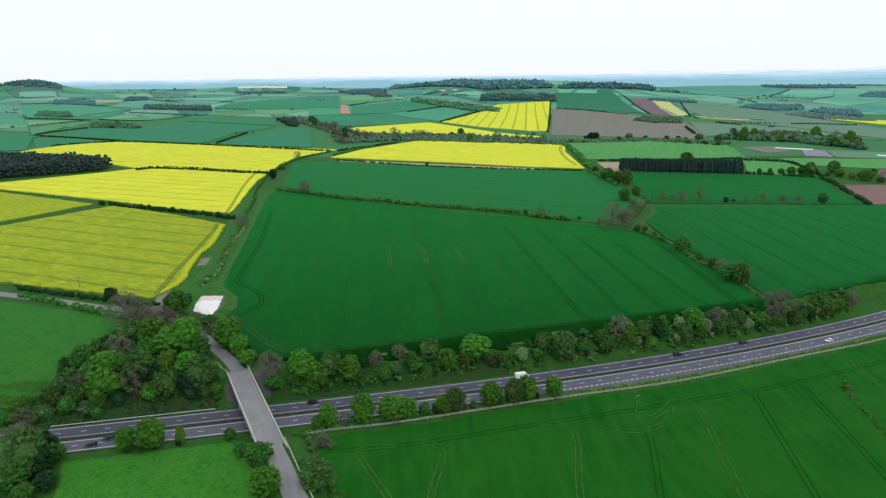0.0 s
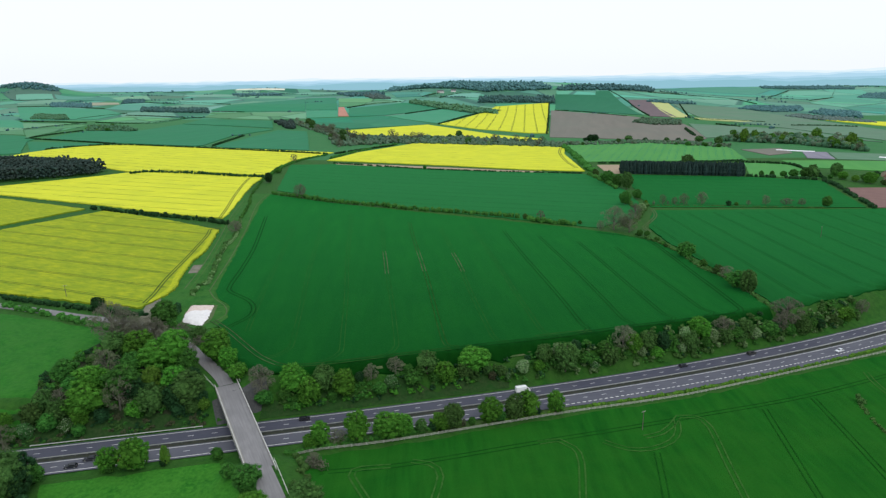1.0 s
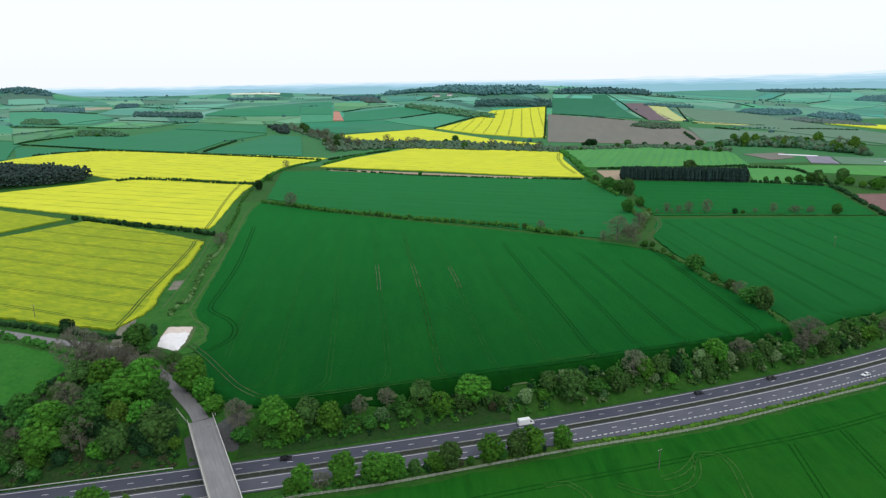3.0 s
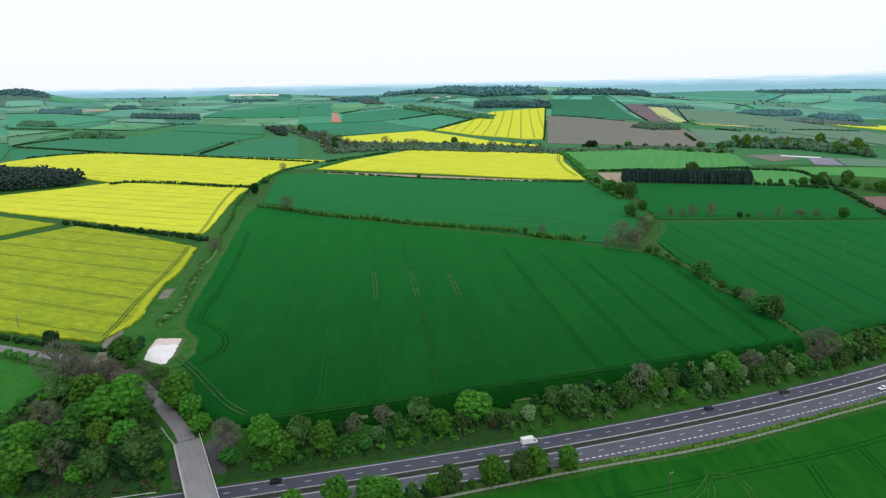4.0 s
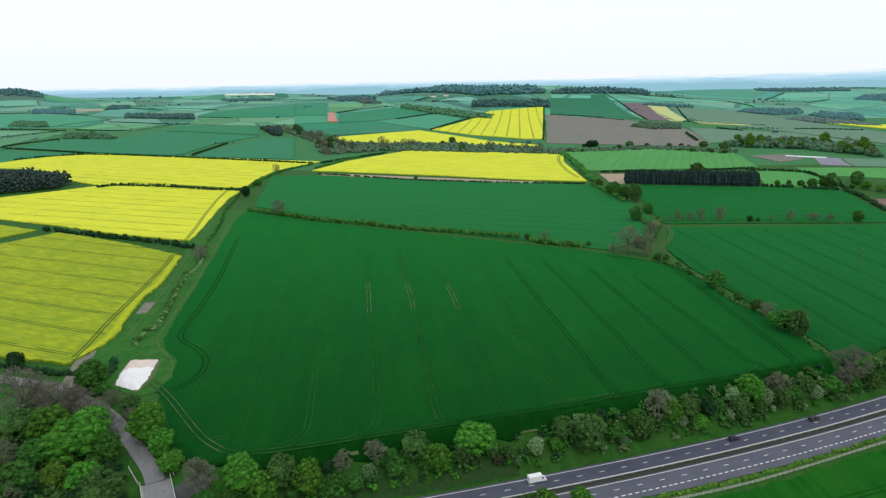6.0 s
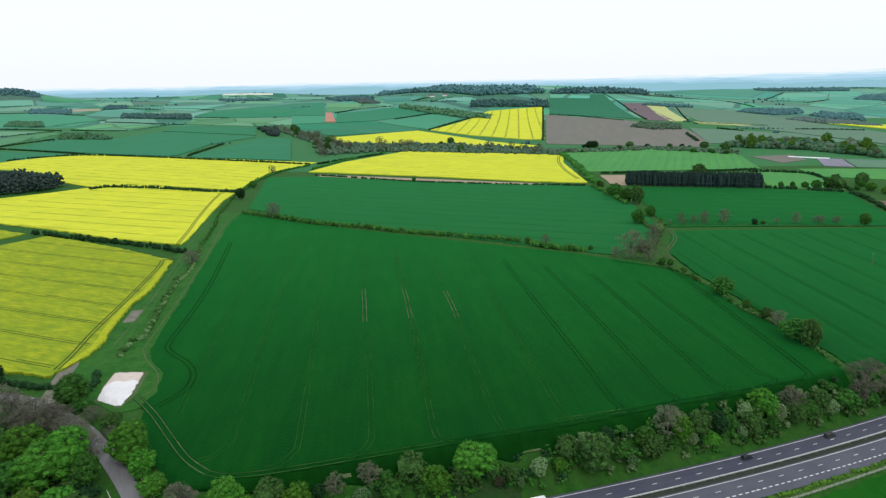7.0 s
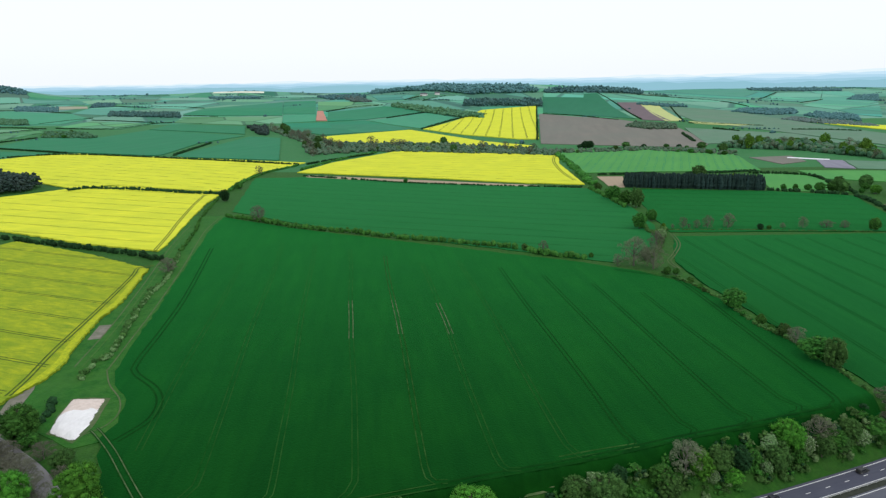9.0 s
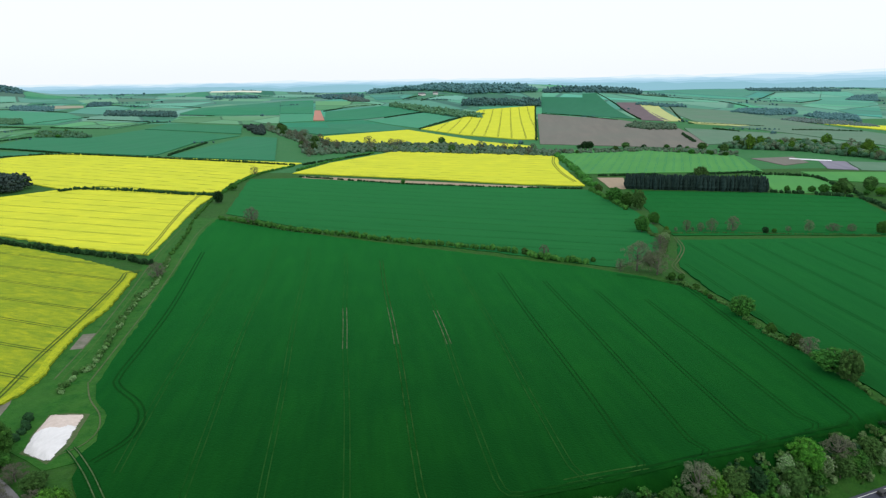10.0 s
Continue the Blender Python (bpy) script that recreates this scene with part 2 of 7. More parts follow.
WHEEL_RAPE = material("wheel_tracks_in_rape", (0.040, 0.078, 0.012), (0.095, 0.135, 0.018), 4)
MARGIN_GRASS = material("margin_grass", (0.010, 0.078, 0.010), (0.030, 0.126, 0.016), 3.0, (0.046, 0.132, 0.022), 13, bump=0.9, bump_size=0.9, gloss=0.03, fuzz=0.06)
MARGIN_PALE = material("pale_margin_grass", (0.030, 0.110, 0.018), (0.070, 0.140, 0.035), 3.0)
HEDGE_FOOT = material("rank_grass", (0.018, 0.082, 0.016), (0.050, 0.122, 0.026), 1.6, (0.090, 0.140, 0.040), 9, bump=0.9, bump_size=0.8)
LEAVES = {
    "bright": material("fresh_green_leaves", (0.035, 0.128, 0.014), (0.106, 0.280, 0.031), 1.1, (0.026, 0.096, 0.012), 5.0, island=0.5, hue=0.014),
    "lime": material("yellow_green_leaves", (0.062, 0.146, 0.018), (0.130, 0.268, 0.034), 1.1, (0.042, 0.100, 0.014), 5.0, island=0.45, hue=0.014),
    "mid": material("green_leaves", (0.024, 0.096, 0.017), (0.080, 0.226, 0.035), 1.1, (0.018, 0.068, 0.014), 5.0, island=0.5, hue=0.014),
    "olive": material("olive_leaves", (0.034, 0.086, 0.021), (0.088, 0.180, 0.042), 1.1, (0.024, 0.060, 0.016), 5.0, island=0.48, hue=0.016),
    "dark": material("dark_green_leaves", (0.010, 0.040, 0.013), (0.030, 0.090, 0.026), 1.1, (0.008, 0.028, 0.011), 5.0, island=0.48, hue=0.014),
    "conifer": material("conifer_needles", (0.006, 0.022, 0.015), (0.013, 0.038, 0.020), 1.5, island=0.35),
    "pale": material("pale_opening_leaves", (0.082, 0.172, 0.056), (0.172, 0.275, 0.110), 1.0, island=0.4, hue=0.012),
    "copper": material("copper_leaves", (0.040, 0.056, 0.028), (0.078, 0.082, 0.040), 1.0, island=0.4, hue=0.022),
    "bare": material("budding_twigs", (0.100, 0.122, 0.070), (0.158, 0.180, 0.110), 1.0, island=0.35, hue=0.012),
    "redbare": material("reddish_budding_twigs", (0.086, 0.092, 0.062), (0.136, 0.138, 0.096), 1.0, island=0.35, hue=0.012),
    "hawthorn": material("hawthorn_leaves", (0.034, 0.108, 0.028), (0.066, 0.156, 0.042), 1.0, island=0.45, hue=0.022),
}
BLOSSOM = material("white_blossom", (0.34, 0.40, 0.28), (0.50, 0.54, 0.42), 0.6, island=0.3)
TWIG = material("pale_grey_bark", (0.100, 0.100, 0.076), (0.150, 0.148, 0.116), 0.4)
BARK = material("grey_brown_bark", (0.085, 0.070, 0.055), (0.13, 0.11, 0.09), 0.4, bump=0.5, bump_size=0.15)
# WOOD_GREEN is lightened: some distance haze is mixed into its tones.
WOOD_GREEN = material("hazed_broadleaf_crowns", (0.036, 0.122, 0.056), (0.084, 0.192, 0.080), 9, (0.062, 0.146, 0.080), 40, island=0.5, bump=0.4, bump_size=2.5, hue=0.03)
WOOD_GREY = material("distant_budding_crowns", (0.050, 0.090, 0.054), (0.112, 0.146, 0.092), 6, (0.034, 0.104, 0.048), 26, island=0.5, bump=0.4, bump_size=2.5, hue=0.04)
WOOD_DARK = material("distant_conifer_crowns", (0.012, 0.028, 0.024), (0.022, 0.043, 0.035), 6, island=0.45, bump=0.8, bump_size=2.0, hue=0.02)
WOOD_PINE = material("pine_crowns", (0.020, 0.046, 0.040), (0.042, 0.078, 0.060), 5, (0.058, 0.078, 0.064), 25, island=0.5, bump=0.8, bump_size=2.0, hue=0.03)
# WOOD_HILL, WOOD_MIX and WOOD_BLUE carry haze as lighter, bluer crown colours.
WOOD_HILL = material("hazed_hilltop_conifers", (0.026, 0.086, 0.080), (0.052, 0.122, 0.104), 10, (0.072, 0.134, 0.110), 60, island=0.5, bump=0.8, bump_size=3.0, hue=0.03)
WOOD_MIX = material("hazed_mixed_crowns", (0.058, 0.120, 0.106), (0.110, 0.168, 0.136), 12, (0.110, 0.130, 0.122), 60, island=0.45, bump=0.6, bump_size=3.0, hue=0.04)
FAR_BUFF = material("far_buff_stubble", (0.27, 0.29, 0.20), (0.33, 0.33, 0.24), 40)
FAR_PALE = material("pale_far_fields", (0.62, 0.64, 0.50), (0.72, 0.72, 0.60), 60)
# Leaf litter toned very dark, to paint in the shade between the trees.
LITTER = material("shade_darkened_litter", (0.014, 0.024, 0.011), (0.034, 0.040, 0.022), 1.4, (0.022, 0.050, 0.014), 9, bump=0.8, bump_size=0.6)
SCRUB = material("bank_scrub_and_shade", (0.014, 0.044, 0.011), (0.040, 0.070, 0.024), 1.2, (0.016, 0.074, 0.013), 6, bump=0.9, bump_size=0.6)
WOOD_BLUE = material("hazed_upland_woods", (0.050, 0.138, 0.142), (0.090, 0.200, 0.186), 14, island=0.45, bump=0.8, bump_size=4.0, hue=0.03)
ASPHALT = material("carriageway_asphalt", (0.048, 0.052, 0.078), (0.064, 0.068, 0.096), 0.8, (0.082, 0.086, 0.110), 14, rough=0.75, bump=0.2, bump_size=0.1, stretch=(18, 20), gloss=0.3)
ASPHALT_WORN = material("worn_asphalt", (0.066, 0.071, 0.094), (0.086, 0.090, 0.114), 0.8, (0.108, 0.112, 0.134), 14, rough=0.75, bump=0.2, bump_size=0.1, stretch=(18, 20), gloss=0.3)
LANE_TAR = material("worn_lane_tarmac", (0.185, 0.184, 0.188), (0.255, 0.252, 0.255), 0.6, (0.165, 0.164, 0.168), 9, rough=0.85, bump=0.25, bump_size=0.12, stretch=(119, 25))
PAINT = material("white_road_paint", (0.62, 0.62, 0.60), (0.74, 0.74, 0.72), 0.7, rough=0.6)
CONCRETE = material("weathered_concrete", (0.30, 0.29, 0.27), (0.38, 0.37, 0.34), 1.5, (0.24, 0.235, 0.21), 6, bump=0.2, bump_size=0.3)
BRICKWORK = material("dark_stone_paving", (0.060, 0.064, 0.064), (0.092, 0.096, 0.096), 0.7, bump=0.5, bump_size=0.5)
RAIL = material("pale_painted_steel", (0.60, 0.60, 0.57), (0.70, 0.70, 0.67), 1.0, rough=0.5)
GALV = material("galvanised_steel", (0.42, 0.43, 0.41), (0.52, 0.53, 0.50), 0.8, rough=0.5, metal=0.3)
TIMBER = material("silvered_timber", (0.32, 0.33, 0.285), (0.43, 0.44, 0.39), 0.5, bump=0.3, bump_size=0.1)
POLE_WOOD = material("creosoted_pole", (0.10, 0.09, 0.075), (0.15, 0.135, 0.115), 0.4)
CHALK = material("white_lime", (0.78, 0.77, 0.76), (0.66, 0.65, 0.64), 1.2, (0.72, 0.70, 0.69), 7, bump=0.5, bump_size=0.6, stretch=(62, 6))
CHALK_PINK = material("pinkish_lime", (0.55, 0.46, 0.40), (0.66, 0.57, 0.51), 1.5, bump=0.5, bump_size=0.6)
MEDIAN = material("dark_reserve_grass", (0.030, 0.036, 0.028), (0.050, 0.055, 0.042), 1.5, bump=0.4, bump_size=0.4)
RUBBER = material("tyre_rubber", (0.015, 0.015, 0.015), (0.022, 0.022, 0.022), 0.2)
GLASS = material("dark_car_glass", (0.012, 0.014, 0.018), (0.02, 0.022, 0.026), 0.5, rough=0.1, gloss=0.5)
SLATE = material("roof_slate", (0.10, 0.10, 0.115), (0.14, 0.14, 0.15), 1.0)
TILE_RED = material("red_pantile", (0.15, 0.085, 0.062), (0.20, 0.11, 0.08), 1.0)
RENDER_WALL = material("white_rendered_wall", (0.68, 0.67, 0.64), (0.76, 0.75, 0.72), 2.0)
STONE_WALL = material("sandstone_wall", (0.32, 0.26, 0.20), (0.40, 0.33, 0.25), 1.0)
FLEECE = material("white_polythene", (0.72, 0.74, 0.76), (0.80, 0.82, 0.84), 4.0, rough=0.4)


def paint_of(name, colour, rough=0.3):
    return material(name, colour, tuple(min(1, v * 1.15 + 0.003) for v in colour), 1.5, rough=rough, gloss=0.5)


# ---------- building helpers ----------
def mesh_object(name, verts, faces, mat, parent=None, shade=False):
    me = bpy.data.meshes.new(name)
    me.from_pydata(verts, [], faces)
    me.materials.append(mat)
    if shade:
        me.shade_smooth()
    ob = new(name, me)
    if parent:
        ob.parent = parent
    return ob


def part(name, bm, mat, parent=None, label="", shade=False):
    me = bpy.data.meshes.new(name)
    bm.normal_update()
    bm.to_mesh(me)
    bm.free()
    me.materials.append(mat)
    if shade:
        me.shade_smooth()
    ob = new(name, me)
    if parent:
        ob.parent = parent
    if label:
        ob["label"] = label
    return ob


def box(bm, cx, cy, cz, sx, sy, sz, turn=0.0, taper=1.0):
    """A block added to bm, its base size sx by sy, its top scaled by taper."""
    c, s = math.cos(turn), math.sin(turn)
    vs = []
    for k, dz in ((1.0, -0.5), (taper, 0.5)):
        for dx, dy in ((-0.5, -0.5), (0.5, -0.5), (0.5, 0.5), (-0.5, 0.5)):
            x, y = dx * sx * k, dy * sy * k
            vs.append(bm.verts.new((cx + x * c - y * s, cy + x * s + y * c, cz + dz * sz)))
    for q in ((3, 2, 1, 0), (4, 5, 6, 7), (0, 1, 5, 4), (1, 2, 6, 5), (2, 3, 7, 6), (3, 0, 4, 7)):
        bm.faces.new([vs[i] for i in q])
    return vs


def tube(bm, a, b, ra, rb, sides=7):
    a, b = Vector(a), Vector(b)
    d = (b - a).normalized()
    side = d.orthogonal().normalized()
    up = d.cross(side)
    rings = []
    for p, r in ((a, ra), (b, rb)):
        rings.append([bm.verts.new(p + (side * math.cos(i * math.tau / sides) + up * math.sin(i * math.tau / sides)) * r) for i in range(sides)])
    for i in range(sides):
        j = (i + 1) % sides
        bm.faces.new((rings[0][i], rings[0][j], rings[1][j], rings[1][i]))
    bm.faces.new(rings[1])


def curve_points(pts, step):
    """A smooth line through plan points, a point every step metres."""
    p = [Vector(q).to_2d() if len(q) > 2 else Vector(q) for q in pts]
    p = [p[0] * 2 - p[1]] + p + [p[-1] * 2 - p[-2]]
    out = []
    for i in range(1, len(p) - 2):
        n = max(1, int((p[i + 1] - p[i]).length / step))
        for k in range(n):
            t = k / n
            out.append(0.5 * ((2 * p[i]) + (p[i + 1] - p[i - 1]) * t + (2 * p[i - 1] - 5 * p[i] + 4 * p[i + 1] - p[i + 2]) * t * t
                              + (3 * p[i] - p[i - 1] - 3 * p[i + 1] + p[i + 2]) * t ** 3))
    out.append(p[-2])
    return out


def ribbon(name, pts, width, lift, mat, step=5.0, offset=0.0, height=None, across=1, thick=0.0, smooth_line=True):
    """A strip laid on the land along a plan line."""
    line = curve_points(pts, step) if smooth_line else [Vector(q) for q in pts]
    vs, fs = [], []
    n = len(line)
    m = across + 1
    for i, q in enumerate(line):
        d = (line[min(i + 1, n - 1)] - line[max(i - 1, 0)])
        d = d.normalized() if d.length > 0 else Vector((1, 0))
        side = Vector((-d.y, d.x))
        for k in range(m):
            s = q + side * (offset + width * (k / across - 0.5))
            z = (ground(s.x, s.y) if height is None else (height(s.x, s.y) if callable(height) else height)) + lift
            vs.append((s.x, s.y, z))
    for i in range(n - 1):
        for k in range(across):
            a = i * m + k
            fs.append((a, a + m, a + m + 1, a + 1))
    if thick:
        base = len(vs)
        vs += [(x, y, z - thick) for x, y, z in vs]
        for i in range(n - 1):
            for k, flip in ((0, False), (across, True)):
                a, b = i * m + k, (i + 1) * m + k
                q = (a, a + base, b + base, b)
                fs.append(q[::-1] if flip else q)
    return vs, fs


def laid(name, pts, width, lift, mat, **more):
    vs, fs = ribbon(name, pts, width, lift, mat, **more)
    return mesh_object(name, vs, fs, mat)


def inside(x, y, poly):
    hit_count = False
    j = len(poly) - 1
    for i in range(len(poly)):
        (xi, yi), (xj, yj) = poly[i], poly[j]
        if (yi > y) != (yj > y) and x < (xj - xi) * (y - yi) / (yj - yi) + xi:
            hit_count = not hit_count
        j = i
    return hit_count


def crop(name, outline, height, mat, label, category="field", grid=25.0, ragged=1.2, rng_seed=1):
    """A standing crop: a sheet at its own height over the land inside an outline, closed down to the ground at its edge."""
    rng = random.Random(rng_seed)
    ring = []
    n = len(outline)
    for i in range(n):
        a, b = Vector(outline[i]), Vector(outline[(i + 1) % n])
        k = max(1, int((b - a).length / (1.0 if ragged > 1.5 and grid < 12 else max(5.0, grid * 0.45))))
        side = Vector((-(b - a).y, (b - a).x)).normalized()
        for s in range(k):
            q = a.lerp(b, s / k)
            if s:
                if ragged > 1.5 and grid < 12:
                    q = q + side * (1.5 * noise.noise(Vector((q.x / 6, q.y / 6, rng_seed))) + 1.3 * noise.noise(Vector((q.x / 1.7, q.y / 1.7, rng_seed))))
                else:
                    q = q + side * rng.uniform(-ragged, ragged)
            ring.append(q)
    bm = bmesh.new()
    f = bm.faces.new([bm.verts.new((q.x, q.y, 0)) for q in ring])
    bm.normal_update()
    if f.normal.z < 0:
        f.normal_flip()
    bmesh.ops.triangulate(bm, faces=[f])
    x0, x1 = min(q.x for q in ring), max(q.x for q in ring)
    y0, y1 = min(q.y for q in ring), max(q.y for q in ring)
    for axis, lo, hi in ((0, x0, x1), (1, y0, y1)):
        v = math.ceil(lo / grid) * grid
        while v < hi:
            co, no = ((v, 0, 0), (1, 0, 0)) if axis == 0 else ((0, v, 0), (0, 1, 0))
            bmesh.ops.bisect_plane(bm, geom=bm.verts[:] + bm.edges[:] + bm.faces[:], dist=0.001, plane_co=co, plane_no=no)
            v += grid
    for v in bm.verts:
        v.co.z = ground(v.co.x, v.co.y) + height
    for f in bm.faces:
        f.smooth = True
    edges = [e for e in bm.edges if e.is_boundary]
    for e in edges:
        e.smooth = False
    got = bmesh.ops.extrude_edge_only(bm, edges=edges)["geom"]
    for v in got:
        if isinstance(v, bmesh.types.BMVert):
            v.co.z -= height + 1.0
    ob = part(name, bm, mat)
    tagged(ob, label, category, kind="structure")
    return ob


def tram_lines(name, outline, angle, spacing, shift, inset, height, mat, gauge=1.9, wide=0.5, label="pairs of wheel tracks through the standing crop", gaps=0.0, seed=3):
    """Pairs of wheel tracks at one bearing, cut to the outline of a field."""
    rng = random.Random(seed)
    a = radians(angle)
    u, w = Vector((math.cos(a), math.sin(a))), Vector((-math.sin(a), math.cos(a)))
    pts = [Vector(q) for q in outline]
    lo, hi = min(q @ w for q in pts), max(q @ w for q in pts)
    vs, fs = [], []
    k = math.ceil((lo - shift) / spacing)
    while shift + k * spacing < hi:
        o = shift + k * spacing
        k += 1
        cuts = []
        for i in range(len(pts)):
            p, q = pts[i], pts[(i + 1) % len(pts)]
            dp, dq = p @ w - o, q @ w - o
            if dp * dq < 0:
                cuts.append((p.lerp(q, dp / (dp - dq))) @ u)
        cuts.sort()
        for s, e in zip(cuts[::2], cuts[1::2]):
            s, e = s + inset, e - inset
            if e - s < 15:
                continue
            steps = max(2, int((e - s) / 12))
            for side in (-gauge / 2, gauge / 2):
                line = []
                for j in range(steps + 1):
                    q = u * (s + (e - s) * j / steps) + w * (o + side + 0.35 * math.sin(j * 0.7 + o))
                    line.append(q)
                v2, f2 = ribbon("", line, wide, height, mat, smooth_line=False)
                f2 = [q for q in f2 if rng.random() >= gaps]
                b = len(vs)
                vs += v2
                fs += [tuple(i + b for i in q) for q in f2]
    ob = mesh_object(name, vs, fs, mat)
    tagged(ob, label, "wheel tracks", kind="stuff")
    return ob


def wheel_pair(name, pts, height, mat, gauge=1.9, wide=0.55, label="pair of wheel tracks along the field edge", step=4.0):
    vs, fs = [], []
    for side in (-gauge / 2, gauge / 2):
        v2, f2 = ribbon("", pts, wide, height, mat, step=step, offset=side)
        b = len(vs)
        vs += v2
        fs += [tuple(i + b for i in q) for q in f2]
    return tagged(mesh_object(name, vs, fs, mat), label, "wheel tracks", kind="stuff")


# ---------- ground sheet ----------
def axis(stops):
    out = []
    for a, b, step in stops:
        n = max(1, round((b - a) / step))
        out += [a + (b - a) * i / n for i in range(n)]
    return out + [stops[-1][1]]


gx = axis([(-4600, -1500, 110), (-1500, -600, 40), (-600, -260, 14), (-260, 300, 4), (300, 700, 14), (700, 1500, 40), (1500, 4600, 110)])
gy = axis([(-600, 100, 50), (100, 400, 3.5), (400, 1000, 12), (1000, 1800, 25), (1800, 4950, 42)])
verts = [(x, y, ground(x, y)) for y in gy for x in gx]
cols = len(gx)
faces = [(j * cols + i, j * cols + i + 1, (j + 1) * cols + i + 1, (j + 1) * cols + i) for j in range(len(gy) - 1) for i in range(cols - 1)]
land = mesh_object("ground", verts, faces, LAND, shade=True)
tagged(land, "rolling green farmland with grassy verges and banks", "ground", kind="structure")
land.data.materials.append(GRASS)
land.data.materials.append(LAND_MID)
# Only the farthest land keeps LAND, which has haze in its colour.
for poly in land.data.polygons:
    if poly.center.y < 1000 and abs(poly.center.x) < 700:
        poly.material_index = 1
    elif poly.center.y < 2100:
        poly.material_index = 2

# ---------- outlines of the fields and woods, in plan ----------
OUTLINE = {}
OUTLINE["MAIN"] = [(-203, 695), (-123, 644), (-5, 583), (92, 533), (129, 508), (153, 477), (159, 431), (166, 367), (168, 331.5), (140, 318.8), (100, 304.6), (52, 289.6), (11, 277.2), (-28, 266.4), (-70, 257.4), (-87, 259), (-104.5, 282), (-121, 312), (-119.5, 323), (-125, 341), (-136, 354), (-142.5, 367), (-149.5, 401), (-160, 456), (-178, 545), (-197, 640)]
OUTLINE["UPPER"] = [(-203, 720), (-243, 939), (-178, 949), (-41, 900), (107, 867), (172, 849), (184, 784), (188, 716), (184, 648), (160, 572), (119, 529), (97, 540), (-6, 597), (-126, 664)]
OUTLINE["RAPE_A"] = [(-322, 382), (-284, 370), (-227, 352), (-174, 338), (-170, 351.3), (-168, 360.6), (-169.4, 377.5), (-174.1, 392.8), (-178.5, 413.4), (-182.1, 433.6), (-182.9, 456.3), (-189.3, 486.6), (-197.7, 525), (-266, 569), (-338, 605), (-390, 520), (-408, 493)]
OUTLINE["RAPE_A2"] = [(-576, 709), (-502, 679), (-362, 614), (-402, 537), (-420, 508)]
OUTLINE["RAPE_B"] = [(-547, 743), (-467, 821), (-435, 863), (-385, 874), (-247, 815), (-243, 760), (-232, 693), (-218, 619), (-211, 572), (-277, 595), (-351, 631), (-517, 700), (-585, 720)]
OUTLINE["RAPE_C"] = [(-753, 1075), (-758, 1193), (-655, 1268), (-432, 1184), (-210, 1102), (-254, 980), (-249, 840), (-271, 839), (-406, 885), (-432, 857), (-501, 905), (-564, 990), (-671, 1052)]
OUTLINE["RAPE_D"] = [(-199, 990), (-167, 1102), (-78, 1257), (195, 1179), (178, 1068), (174, 877), (110, 890), (-9, 938), (-167, 984)]
OUTLINE["STUBBLE"] = [(-182, 969), (-9, 919), (116, 878), (114, 862), (-9, 901), (-178, 949)]
OUTLINE["RAPE_E"] = [(-273, 1586), (-78, 1746), (86, 1417), (173, 1326), (164, 1259), (-13, 1370), (-218, 1451)]
OUTLINE["RAPE_F"] = [(-45, 1764), (142, 2381), (352, 2490), (205, 1458), (164, 1458), (54, 1575)]
OUTLINE["BRIGHT"] = [(197, 1188), (256, 1280), (470, 1258), (484, 1159), (435, 975), (249, 977), (197, 974)]
OUTLINE["RIGHT_H"] = [(219, 842), (364, 812), (436, 776), (390, 615), (188, 620), (192, 671)]
OUTLINE["RIGHT_I"] = [(185, 605), (410, 610), (480, 609), (327, 411), (256, 375), (221, 358), (174, 337), (171.5, 367), (165.5, 431), (160, 477), (160, 531)]
OUTLINE["PINK"] = [(435, 726), (527, 723), (450, 612), (398, 615)]
OUTLINE["PLOUGH"] = [(325, 2254), (527, 2040), (603, 1746), (547, 1404), (479, 1283), (195, 1363)]
OUTLINE["R_DARK"] = [(415, 2776), (675, 2932), (585, 2062), (345, 2294)]
OUTLINE["R_PURPLE"] = [(683, 2635), (771, 2652), (662, 1972), (593, 2016)]
OUTLINE["R_LIME"] = [(771, 2652), (837, 2643), (700, 1974), (645, 1971)]
OUTLINE["R_GREY"] = [(832, 2557), (1029, 2403), (1031, 2037), (961, 1345), (839, 1171), (801, 1575), (731, 1976)]
OUTLINE["R_YEL1"] = [(705, 1951), (832, 1824), (776, 1802), (698, 1885)]
OUTLINE["R_BROWN2"] = [(617, 1746), (793, 1559), (802, 1237), (727, 1426), (514, 1348)]
OUTLINE["R_LAV"] = [(570, 1078), (603, 1068), (564, 974), (531, 990)]
OUTLINE["R_BROWN3"] = [(606, 1068), (732, 1017), (676, 937), (567, 974)]
OUTLINE["R_PASTURE"] = [(419, 949), (483, 938), (449, 793), (370, 817)]
OUTLINE["R_LIME2"] = [(480, 965), (676, 937), (598, 824), (475, 889)]
OUTLINE["R_BARE"] = [(204, 941), (237, 938), (216, 853), (199, 853)]
OUTLINE["R_BARE2"] = [(487, 1119), (562, 1135), (545, 1061), (494, 1031)]
OUTLINE["RED"] = [(-455, 2511), (-432, 2504), (-346, 2088), (-380, 2091)]
OUTLINE["SOUTH"] = [(-57, 215.5), (-24, 224), (17, 236.8), (47, 246.3), (101, 262.2), (164, 287.2), (227, 313.2), (300, 350), (165, 179), (122, 154), (-29, 147)]
OUTLINE["MEADOW"] = [(-142, 198.5), (-112, 205.5), (-85, 212), (-70, 190), (-63, 174), (-57, 151), (-121, 150)]
OUTLINE["WEST"] = [(-289, 339), (-260, 336), (-211, 320), (-174, 306), (-164, 292), (-166, 258), (-158, 232), (-172, 224), (-197, 216)]
